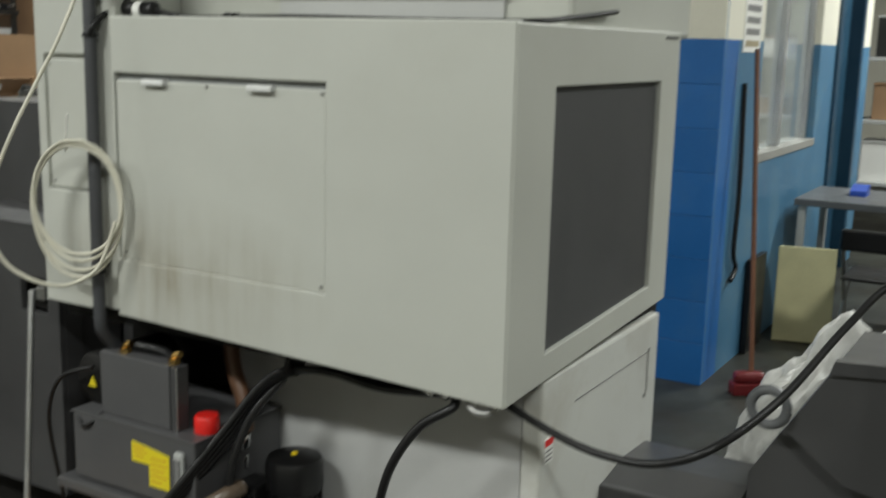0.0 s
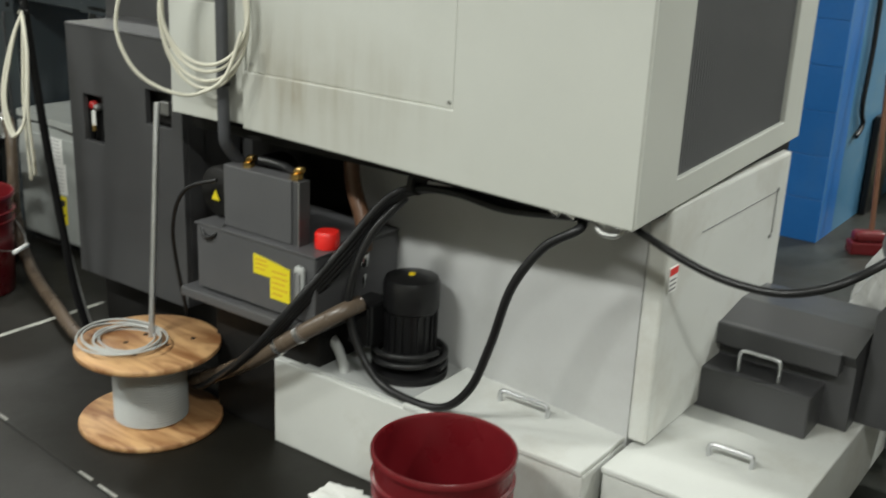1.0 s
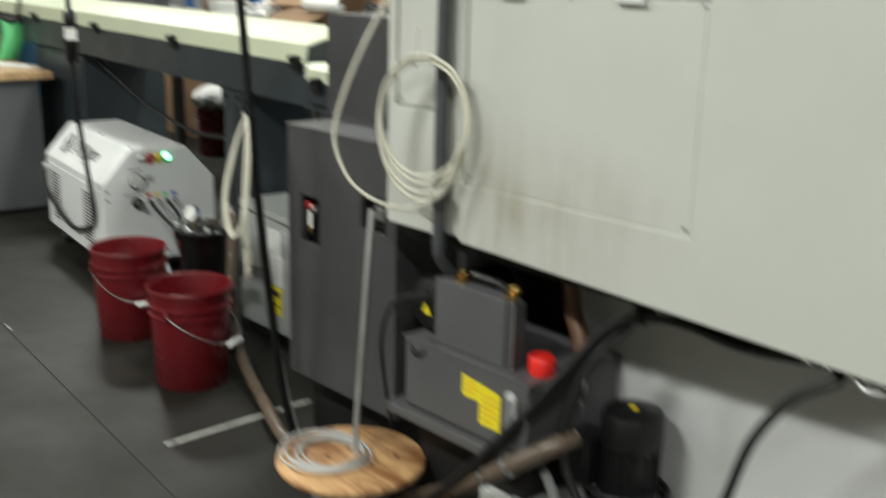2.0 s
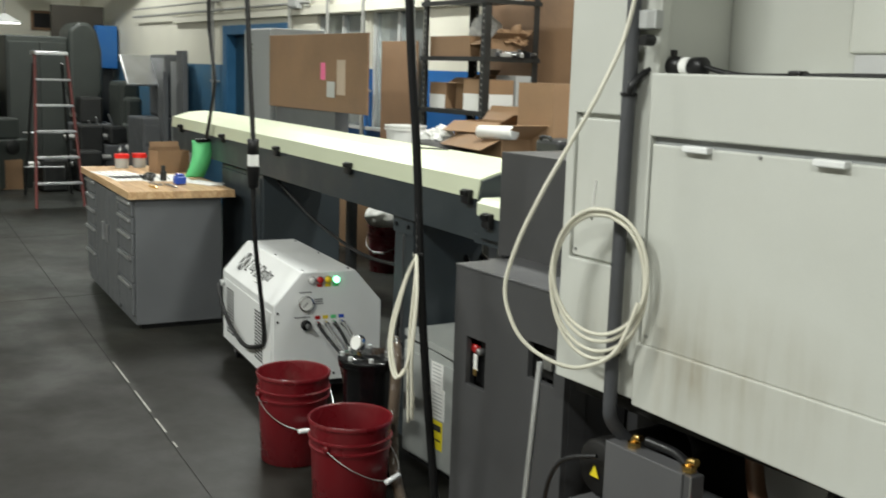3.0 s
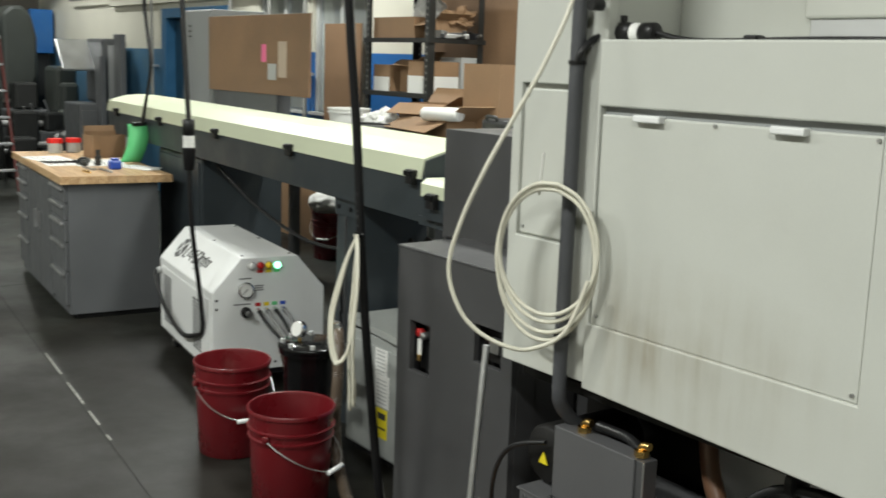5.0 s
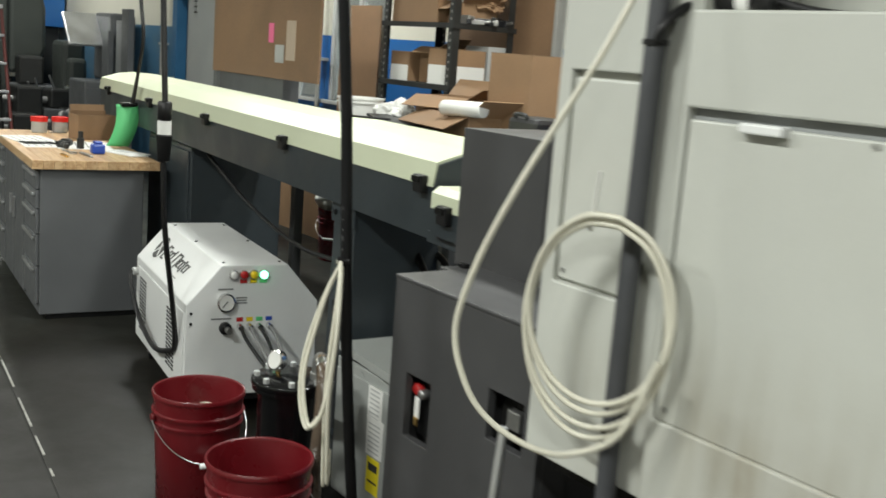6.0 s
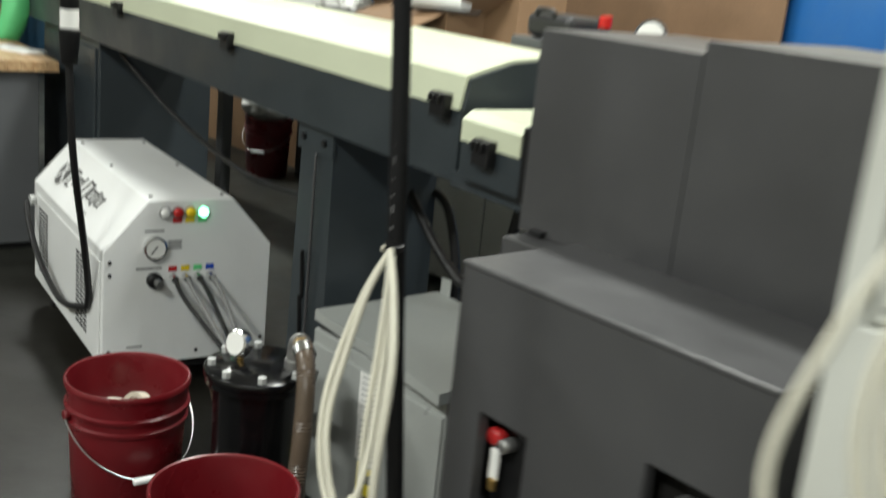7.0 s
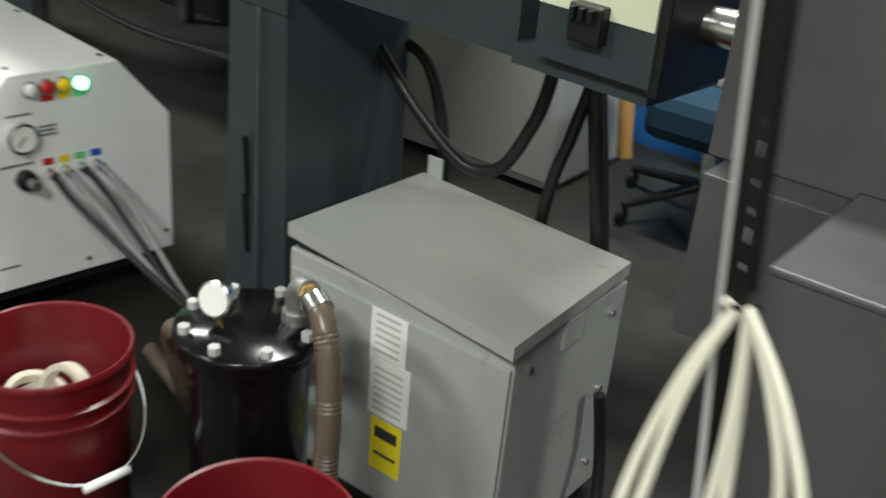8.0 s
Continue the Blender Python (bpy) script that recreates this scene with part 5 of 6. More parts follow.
for o in (0.0, 0.014):
    strand = [(-1.945, -0.05, 1.066), (-1.968 + o * 0.4, -0.068, 1.005), (-1.984 + o, -0.09, 0.92), (-1.984 + o, -0.11, 0.84), (-1.966 + o, -0.12, 0.765 + o), (-1.932 + o * 0.8, -0.12, 0.715 + o * 0.6), (-1.908 + o * 0.5, -0.105, 0.745 + o * 0.5), (-1.91 + o * 0.3, -0.085, 0.83), (-1.92, -0.065, 0.95), (-1.935, -0.055, 1.06)]
    part("loop", tube(strand if o else strand[:7], 0.0046, 8), CABLEWHITE, hk)
for k, (xa, ya, xb, yb, low) in enumerate(((-1.93, -0.062, -1.925, -0.072, 0.57), (-1.9, -0.076, -1.87, -0.094, 0.6), (-1.886, -0.085, -1.848, -0.108, 0.64))):
    part("tail", tube([(-1.936, -0.058, 1.069), (xa, ya, 1.02), (xb, yb, 0.94), (xb - 0.004, yb - 0.008, 0.8), (xb - 0.012, yb, low + 0.06), (xb - 0.024, yb + 0.01, low), (xb - 0.036, yb + 0.02, low + 0.04)], 0.0046, 8), CABLEWHITE, hk)
part("hook_end", tube([(-1.938, -0.052, 1.062), (-1.946, -0.056, 1.07), (-1.954, -0.054, 1.064)], 0.0046, 8, 4), CABLEWHITE, hk)
part("tie", cyl((-1.944, -0.048, 1.066), (-1.942, -0.048, 1.074), 0.013, seg=12), BLACK, hk)

coil = thing("ivory_cable_coil", (-1.2, -0.03, 1.1), "coil of ivory cable hung on the lathe's grey conduit", "cable")
for k, (shift, high, low) in enumerate(((-0.012, 1.298, 0.955), (-0.004, 1.292, 0.975), (0.004, 1.287, 1.0), (0.01, 1.3, 1.018))):
    pts = []
    for j in range(15):
        a = 2 * math.pi * j / 14 + 1.4
        rx = 0.105 + 0.005 * math.sin(k * 2.1)
        pts.append((-1.155 + shift + rx * math.cos(a), -0.06 - 0.005 * k + 0.045 * math.cos(a), (high + low) / 2 + (high - low) / 2 * math.sin(a)))
    part("turn", tube(pts, 0.0047, 8, 6), CABLEWHITE, coil)
part("lead", tube([(-1.1, -0.02, 1.95), (-1.112, -0.06, 1.7), (-1.135, -0.11, 1.555), (-1.172, -0.155, 1.44), (-1.204, -0.2, 1.332), (-1.242, -0.23, 1.219), (-1.262, -0.245, 1.116), (-1.238, -0.235, 1.035), (-1.203, -0.21, 0.987), (-1.151, -0.17, 0.959), (-1.113, -0.13, 0.958), (-1.062, -0.09, 1.0), (-1.032, -0.06, 1.11)], 0.0047, 8), CABLEWHITE, coil)
part("tie_end", cyl((-1.185, -0.07, 1.27), (-1.17, -0.075, 1.36), 0.0028, seg=6), PAPER, coil, "upright plastic tie end")

gc = thing("grey_conduit", (-1.14, 0.0, 0.85), "grey flexible conduit strapped to the lathe column", "conduit")
part("conduit", tube([(-1.156, -0.005, 2.5), (-1.156, -0.005, 1.9), (-1.157, -0.006, 1.5), (-1.155, -0.01, 1.1), (-1.153, -0.012, 0.86), (-1.155, 0.0, 0.8), (-1.16, 0.06, 0.74)], 0.0158, 16, 6), mat("grey_conduit_plastic", (0.06, 0.062, 0.068), 0.45), gc)
part("strap", cyl((-1.157, -0.006, 1.545), (-1.157, -0.006, 1.553), 0.019, seg=18), BLACK, gc)
part("strap", cyl((-1.154, -0.011, 0.96), (-1.154, -0.011, 0.968), 0.019, seg=18), BLACK, gc)
part("bracket", bx(-1.15, -1.09, -0.004, 0.02, 1.69, 1.73, 0.003), PALEGREY, gc)
part("clamp", cyl((-1.1, 0.0, 1.665), (-1.1, -0.03, 1.665), 0.012, seg=12), BLACK, gc)
pl = thing("plug_connector", (-0.97, 0.05, 1.62), "black twist-lock connector with white band on the lathe ledge", "connector")
part("body", cyl((-1.118, 0.06, 1.613), (-1.062, 0.06, 1.613), 0.021, seg=24, bev=0.005), BLACK, pl)
part("band", cyl((-1.062, 0.06, 1.613), (-1.04, 0.06, 1.612), 0.0195, seg=24), PAPER, pl, "white band")
part("cap", cyl((-1.04, 0.06, 1.612), (-1.0, 0.06, 1.612), 0.021, seg=24, bev=0.005), BLACK, pl)
part("clip", bx(-1.1, -1.088, 0.054, 0.066, 1.632, 1.648, 0.002), BLACK, pl)
part("lead_in", tube([(-1.143, -0.018, 1.55), (-1.137, -0.014, 1.572), (-1.128, 0.016, 1.6), (-1.112, 0.06, 1.614)], 0.0075, 8), RUBBER, pl)
part("lead_out", tube([(-1.0, 0.06, 1.612), (-0.94, 0.063, 1.6), (-0.86, 0.066, 1.596), (-0.6, 0.08, 1.6), (-0.3, 0.1, 1.597), (-0.06, 0.15, 1.598), (-0.02, 0.3, 1.61), (0.0, 0.5, 1.63)], 0.006, 8), RUBBER, pl)
part("cable_tie", bx(-0.79, -0.76, 0.06, 0.09, 1.59, 1.608, 0.004), BLACK, pl)

cable("pump_cable", [(-0.2, 0.12, 0.8), (-0.13, 0.03, 0.8), (-0.2, 0.0, 0.745), (-0.265, -0.01, 0.64), (-0.315, 0.0, 0.49), (-0.37, 0.01, 0.36), (-0.45, 0.02, 0.28), (-0.55, 0.02, 0.265), (-0.66, 0.02, 0.29), (-0.735, 0.02, 0.39), (-0.75, 0.02, 0.5), (-0.72, 0.06, 0.64), (-0.66, 0.12, 0.74)], 0.0105, RUBBER, "thick black cable looping down over the tank")
bun = thing("cable_bundle", (-0.7, 0.1, 0.7), "bundle of black cables under the lathe housing", "cable")
for k in range(4):
    o = 0.012 * k
    part("cable", tube([(-0.12, 0.1 + o, 0.805), (-0.35, 0.1 + o, 0.775 + o * 0.4), (-0.5, 0.1 + o * 0.6, 0.785), (-0.62, 0.09 + o * 0.5, 0.775 - o * 0.3), (-0.7, 0.08 + o * 0.5, 0.725 - o * 0.4), (-0.775, 0.03 + o * 0.5, 0.61 - o), (-0.86, -0.06 + o * 0.5, 0.46 - o * 0.6), (-0.98, -0.09 + o * 0.6, 0.31 - o * 0.5), (-1.13, -0.08 + o * 0.6, 0.18), (-1.3, -0.02 + o, 0.08), (-1.6, 0.1, 0.03)], 0.0095, 10), RUBBER, bun)
part("tie", cyl((-0.62, 0.1, 0.79), (-0.605, 0.1, 0.79), 0.032, seg=14), BLACK, bun)
cable("conveyor_cable", [(-0.1, 0.14, 0.81), (-0.03, 0.1, 0.795), (0.1, 0.1, 0.75), (0.2, 0.1, 0.735), (0.3, 0.1, 0.745), (0.4, 0.12, 0.795), (0.48, 0.3, 0.86), (0.56, 0.5, 0.98), (0.64, 0.6, 1.07), (0.8, 0.7, 1.1)], 0.0088, RUBBER, "black cable sagging across to the chip conveyor")
fit_ = thing("pipe_fittings", (-0.1, 0.06, 0.82), "small bright pipe fittings under the housing corner", "pipe fitting")
for k, x in enumerate((-0.21, -0.17, -0.1, -0.06)):
    part("union", cyl((x, 0.03, 0.825), (x + 0.025, 0.03, 0.815), 0.008, seg=8), CHROME, fit_)
part("hose_end", tube([(-0.1, 0.03, 0.815), (-0.075, 0.02, 0.8), (-0.045, 0.03, 0.802), (-0.035, 0.05, 0.825)], 0.007, 10), STEEL, fit_)
part("copper_hose", tube([(-0.9, 0.2, 0.85), (-0.905, 0.2, 0.77), (-0.885, 0.19, 0.7), (-0.845, 0.18, 0.62), (-0.828, 0.17, 0.55)], 0.021, 14), COPPERHOSE, fit_, "rust-brown drain hose")
for k in range(4):
    part("valve", cyl((-0.828 - 0.004 * k, 0.16, 0.55 - 0.06 * k), (-0.83 - 0.004 * k, 0.16, 0.51 - 0.06 * k), 0.018 - 0.003 * (k % 2), seg=12, bev=0.003), CHROME, fit_, "bright pipe union")
cable("tank_hose", [(-0.9, 0.1, 0.33), (-0.84, 0.08, 0.3), (-0.8, 0.06, 0.262), (-0.78, 0.05, 0.2)], 0.013, PALEGREY, "short pale hose entering the tank")
cable("cabinet_lead", [(-1.2, 0.0, 0.7), (-1.3, -0.02, 0.66), (-1.38, 0.0, 0.55), (-1.42, 0.04, 0.4), (-1.42, 0.1, 0.1)], 0.0055, RUBBER, "thin black lead beside the hydraulic unit")

dropb = thing("plug_drop", (-3.8, 0.24, 1.1), "black drop cord with a connector hanging to the coolant unit", "cable")
part("cord", tube([(-3.9, 0.24, ZC), (-3.88, 0.24, 2.6), (-3.87, 0.24, 1.92), (-3.8, 0.24, 1.27)], 0.011, 10), RUBBER, dropb)
part("connector", cyl((-3.8, 0.24, 1.27), (-3.8, 0.24, 1.2), 0.026, seg=20, bev=0.005), BLACK, dropb)
part("band", cyl((-3.8, 0.24, 1.2), (-3.8, 0.24, 1.15), 0.025, seg=20), PAPER, dropb, "white band")
part("connector", cyl((-3.8, 0.24, 1.15), (-3.8, 0.24, 1.05), 0.03, 0.022, seg=20, bev=0.005), BLACK, dropb)
part("cord", tube([(-3.8, 0.24, 1.05), (-3.82, 0.26, 0.8), (-3.92, 0.34, 0.45), (-3.97, 0.37, 0.3), (-4.05, 0.38, 0.25), (-4.3, 0.4, 0.2), (-4.6, 0.43, 0.28), (-4.78, 0.46, 0.4), (-4.78, 0.49, 0.42)], 0.011, 10), RUBBER, dropb)
part("gland", cyl((-4.78, 0.47, 0.42), (-4.78, 0.5, 0.42), 0.018, seg=14), PALEGREY, dropb)
dropc = thing("feeder_drop", (-5.7, 0.86, 1.05), "pair of black cords hanging to the bar feeder", "cable")
for o in (0.0, 0.025):
    part("cord", tube([(-6.09 + o, 0.9, ZC), (-6.075 + o, 0.9, 2.07), (-6.04 + o * 0.6, 0.9, 1.744), (-5.97 + o * 0.5, 0.9, 1.492), (-6.03 + o * 0.3, 0.9, 1.308), (-6.13 + o, 0.9, 1.11)], 0.009, 8), RUBBER, dropc)
cable("floor_cable", [(-3.9, -1.25, 0.012), (-3.75, -1.05, 0.012), (-3.7, -0.95, 0.012), (-3.8, -0.88, 0.012), (-4.0, -0.95, 0.012), (-4.2, -1.2, 0.012)], 0.012, RUBBER, "black cable loop lying on the floor")
cable("feeder_lead", [(-5.1, 0.95, 0.93), (-4.6, 0.95, 0.76), (-4.0, 0.9, 0.68), (-3.6, 0.88, 0.69), (-3.35, 0.86, 0.72)], 0.009, RUBBER, "black cord slung between the feeder pedestals")

# ---------------- along the wall ----------------
bt = thing("wall_bench", (-5.2, 2.1, 0), "long cluttered work table along the wall", "table")
TZ = 1.1
part("tabletop", bx(-5.95, -3.55, 1.75, 2.75, TZ - 0.04, TZ, 0.004), BENCHGREY, bt)
# sheet added below the table to darken the blue wall there
part("back_panel", bx(-6.6, -4.92, 2.78, 2.8, 0.0, 0.9, 0.002), DARKMACH, bt)
part("narrow_top", bx(-7.15, -5.952, 1.75, 2.0, TZ - 0.04, TZ, 0.004), BENCHGREY, bt)
for x, y in ((-7.1, 1.88), (-5.85, 1.85), (-5.85, 2.65), (-4.2, 1.85), (-4.2, 2.65)):
    part("leg", bx(x - 0.03, x + 0.03, y - 0.03, y + 0.03, 0, TZ - 0.04, 0.003), BENCHGREY, bt)
shelf = thing("shelf_unit", (-5.1, 2.6, 0), "dark steel shelf unit half full of boxes", "shelf")
SX0, SX1, SY0, SY1 = -5.74, -5.0, 2.33, 2.76
for x, sx in ((SX0, 1), (SX1, -1)):
    for y, sy in ((SY0, 1), (SY1, -1)):
        p = part("post", bx(min(x, x + 0.045 * sx), max(x, x + 0.045 * sx), y - 0.002, y + 0.002, TZ, 2.2, 0), DARKMACH, shelf)
        part("flange", bx(x - 0.002, x + 0.002, min(y, y + 0.045 * sy), max(y, y + 0.045 * sy), TZ, 2.2, 0), DARKMACH, p)
        for k in range(26):
            part("slot", bx(x + 0.018 * sx, x + 0.027 * sx, y - 0.003, y + 0.003, TZ + 0.05 + 0.04 * k, TZ + 0.065 + 0.04 * k, 0), PIPEGREY, p)
for z in (1.315, 1.665, 2.03):
    b = part("shelf_board", bx(SX0 - 0.01, SX1 + 0.01, SY0 - 0.01, SY1 + 0.01, z + 0.026, z + 0.03, 0), DARKMACH, shelf)
    part("lip", bx(SX0 - 0.012, SX1 + 0.012, SY0 - 0.014, SY0 - 0.01, z, z + 0.03, 0), DARKMACH, b)
    part("lip", bx(SX1 + 0.01, SX1 + 0.014, SY0 - 0.01, SY1 + 0.01, z, z + 0.03, 0), DARKMACH, b)


def carton(x, y, z, w, d, h, label, rz=0.0, band=None, open_=False, material=None):
    c = thing("cardboard_box", (x, y, z), label, "cardboard box", group="cartons by the wall", rz=rz, local=True)
    m_ = material or CARD
    t = 0.005
    part("front", bx(-w / 2, w / 2, -d / 2, -d / 2 + t, 0, h, 0.001), m_, c)
    part("back", bx(-w / 2, w / 2, d / 2 - t, d / 2, 0, h, 0.001), m_, c)
    part("side", bx(-w / 2, -w / 2 + t, -d / 2 + t, d / 2 - t, 0, h, 0.001), m_, c)
    part("side", bx(w / 2 - t, w / 2, -d / 2 + t, d / 2 - t, 0, h, 0.001), m_, c)
    part("base", bx(-w / 2 + t, w / 2 - t, -d / 2 + t, d / 2 - t, 0, t, 0), m_, c)
    if open_:
        part("flap", bx(-w / 2, w / 2, -d * 0.45, 0, -0.002, 0.002, 0, m=pose(0, -d / 2, h, 25, 0, 0)), m_, c)
        part("flap", bx(-w / 2, w / 2, 0, d * 0.45, -0.002, 0.002, 0, m=pose(0, d / 2, h, -20 + 60, 0, 0)), m_, c)
        part("flap", bx(0, w * 0.3, -d / 2, d / 2, -0.002, 0.002, 0, m=pose(w / 2, 0, h, 0, -30, 0)), m_, c)
    else:
        part("lid_flap", bx(-w / 2, w / 2, -d / 2, -0.002, h, h + 0.004, 0), m_, c)
        part("lid_flap", bx(-w / 2, w / 2, 0.002, d / 2, h, h + 0.004, 0), m_, c)
    if band:
        part("label_sheet", bx(-w / 2 + 0.004, w / 2 - 0.004, -d / 2 - 0.002, -d / 2, 0.0, h * 0.55, 0), band, c)
    return c


carton(-5.46, 2.46, 1.696, 0.46, 0.2, 0.13, "low brown carton on the middle shelf", 2)
carton(-5.6, 2.5, 1.346, 0.2, 0.26, 0.17, "brown carton with a white label on the shelf", 0, PAPER)
carton(-5.4, 2.54, 1.346, 0.16, 0.2, 0.21, "torn open brown carton on the lower shelf", 12, open_=True)
carton(-5.14, 2.47, 1.346, 0.26, 0.22, 0.2, "brown carton with white lower label on the shelf", 0, PAPER)
part("label_sheet", bx(0.13, 0.132, -0.105, 0.105, 0.0, 0.11, 0), PAPER, bpy.data.objects["cardboard_box.004"])
carton(-5.12, 2.67, 1.346, 0.22, 0.15, 0.23, "pale grey carton on the shelf", 0, material=PALEGREY)
carton(-5.16, 2.56, 1.696, 0.24, 0.22, 0.12, "open brown carton with wrapping on the shelf", -12, open_=True)
carton(-4.12, 2.2, TZ, 0.3, 0.28, 0.44, "large brown carton with torn flaps on the table", 3)
carton(-4.42, 2.1, TZ, 0.56, 0.34, 0.13, "open brown carton with packing paper on the table", -10, open_=True)
carton(-4.72, 2.2, TZ, 0.34, 0.3, 0.2, "open brown carton beside the bar feeder", 20, open_=True)
random.seed(5)
for k in range(14):
    x, y = random.uniform(-5.12, -4.99), random.uniform(2.4, 2.72)
    m_ = (DARKMACH, CASEBLACK, STEEL, CARDDARK)[k % 4]
    a = random.uniform(0, 3.1)
    q = thing("loose_fitting", (x, y, 1.7), "dark loose fitting heaped on the middle shelf", "fitting", group="fittings on the shelf", rz=math.degrees(a), local=True)
    h = random.uniform(0.02, 0.05)
    part("body", bx(-0.05, 0.04, -0.014, 0.014, -0.004, h, 0.004), m_, q)
    part("stub", cyl((0.04, 0, h * 0.5), (0.075, 0, h * 0.7), 0.009, seg=10), STEEL, q)


def crumple(name, centre, size, material, label, category, seed, rough=0.3, floor_z=None):
    """A crumpled bag or wad: a sphere pushed into creases, flattened where it rests."""
    bm = bmesh.new()
    bmesh.ops.create_icosphere(bm, subdivisions=5, radius=1.0)
    off = Vector((seed * 3.7, seed * 1.3, seed * 2.1))
    for v in bm.verts:
        p = v.co.copy()
        r = 1 + rough * noise.noise(p * 1.7 + off) + rough * 0.5 * abs(noise.noise(p * 4.5 + off)) + rough * 0.3 * abs(noise.noise(p * 10 + off))
        z = centre[2] + size[2] * p.z * r
        v.co = Vector((centre[0] + size[0] * p.x * r, centre[1] + size[1] * p.y * r, z if floor_z is None else max(floor_z, z)))
    ROUND.add(id(bm))
    return solo(name, bm, material, label, category)


crumple("clear_bag", (-5.3, 2.55, 1.83), (0.1, 0.1, 0.13), FOIL, "clear plastic bag bunched in a shelf carton", "bag", 2)
crumple("wrapping_paper", (-5.08, 2.6, 1.82), (0.08, 0.09, 0.06), CARD, "torn brown wrapping paper on the shelf", "paper", 4, 0.6)
crumple("white_bag", (-4.93, 1.95, TZ + 0.07), (0.12, 0.1, 0.085), PAPER, "crumpled white paper bag on the table", "bag", 1, 0.4, TZ)
tub = thing("white_tub", (-5.32, 1.95, TZ), "white plastic tub standing on the wall table", "tub", local=True)
part("tub_wall", lathe([(0, 0), (0.115, 0), (0.13, 0.13), (0.137, 0.132), (0.137, 0.142), (0.127, 0.142), (0.112, 0.006), (0, 0.006)], (0, 0, 0), 40), PAPER, tub)
part("rim", lathe([(0.131, 0.112), (0.138, 0.112), (0.138, 0.12), (0.131, 0.12), (0.131, 0.112)], (0, 0, 0), 40), PAPER, tub)
folder = thing("dark_folder", (-4.62, 1.82, TZ), "dark open binder lying on the table edge", "binder", rz=-8, local=True)
part("cover", bx(-0.26, 0.0, -0.12, 0.12, 0.0, 0.012, 0.002, m=pose(0, 0, 0.035, 0, 8, 0)), CASEBLACK, folder)
part("cover", bx(0.0, 0.26, -0.12, 0.12, 0.0, 0.012, 0.002, m=pose(0, 0, 0.035, 0, 8, 0)), CASEBLACK, folder)
part("spine", bx(-0.012, 0.012, -0.12, 0.12, 0.0, 0.05, 0.003), CASEBLACK, folder)
trays = thing("white_trays", (-5.2, 2.5, 2.06), "stack of white trays on the top shelf", "tray", local=True)
for k in range(4):
    part("tray", bx(-0.18 + 0.01 * k, 0.17, -0.14, 0.15 - 0.01 * k, 0.022 * k, 0.02 + 0.022 * k, 0.004), PAPER, trays)
roll = thing("paper_roll", (-4.2, 1.88, TZ + 0.12), "roll of white packing paper lying on the boxes", "paper roll")
part("roll", cyl((-4.36, 1.86, TZ + 0.16), (-4.08, 1.9, TZ + 0.17), 0.038, seg=20, bev=0.005), PAPER, roll)
case = thing("tool_case", (-2.83, 1.35, 1.0), "black plastic tool case with a red bottle top beside it", "tool case")
case_t = thing("side_table", (-2.75, 1.5, 0), "grey equipment stand behind the bar feeder", "stand")
part("tabletop", bx(-3.12, -2.05, 1.24, 1.46, 1.215, 1.245, 0.004), BENCHGREY, case_t)
part("shelf", bx(-2.7, -2.08, 1.42, 1.62, 0.76, 0.79, 0.02), PALEGREY, case_t)
part("post", bx(-2.12, -2.08, 1.26, 1.3, 0.0, 1.215, 0.003), BENCHGREY, case_t)
part("post", bx(-2.12, -2.08, 1.42, 1.46, 0.0, 1.215, 0.003), BENCHGREY, case_t)
part("brace", cyl((-2.1, 1.44, 0.95), (-2.45, 1.44, 1.21), 0.012, seg=8), BENCHGREY, case_t)
part("case", bx(-3.09, -2.92, 1.26, 1.42, 1.247, 1.315, 0.02), CASEBLACK, case)
part("handle", tube([(-3.05, 1.27, 1.305), (-3.045, 1.262, 1.322), (-2.99, 1.262, 1.322), (-2.985, 1.27, 1.305)], 0.008, 8, 4), CASEBLACK, case)
bott = thing("bottle", (-2.7, 1.22, 1.222), "small dark bottle with a red cap", "bottle")
part("flask", lathe([(0, 1.246), (0.025, 1.246), (0.025, 1.28), (0.012, 1.295), (0, 1.295)], (-2.865, 1.34, 0), 18), CASEBLACK, bott)
part("cap", lathe([(0, 1.295), (0.018, 1.295), (0.018, 1.325), (0, 1.328)], (-2.865, 1.34, 0), 18), REDCAP, bott, "red cap")
tape = thing("tape_roll", (-2.72, 1.36, 1.245), "white roll of tape standing on the equipment stand", "tape roll", local=True)
part("roll", lathe([(0.03, -0.02), (0.056, -0.02), (0.058, -0.016), (0.058, 0.016), (0.056, 0.02), (0.03, 0.02), (0.03, -0.02)], (0, 0, 0), 32), CASEBLACK, tape)
part("core", lathe([(0.0, -0.021), (0.046, -0.021), (0.046, 0.021), (0.0, 0.021)], (0, 0, 0), 28), PAPER, tape, "white roll face")
for o in tape.children:
    o.matrix_local = pose(0, 0, 0.044, 70, 0, 28) @ Matrix.Diagonal((0.75, 0.75, 0.75, 1))
sheets = thing("plywood_sheet", (-4.35, 2.85, 0), "tall brown hardboard sheets leaning on the wall", "board")
part("sheet", bx(-4.64, -3.3, 2.86, 2.875, TZ, 2.4, 0.002), CARDDARK, sheets)
part("sheet", bx(-5.75, -4.74, 2.88, 2.895, TZ, 2.4, 0.002), CARDDARK, sheets)
part("sheet", bx(-7.28, -6.71, 2.885, 2.9, 0.0, 1.83, 0.002), CARDDARK, sheets)
part("post_strip", bx(-4.745, -4.715, 2.84, 2.9, TZ, 2.4, 0.002), PIPEGREY, sheets)
bd = thing("notice_board", (-6.3, 1.85, 1.1), "brown hardboard panel with pinned notes standing on the table", "board")
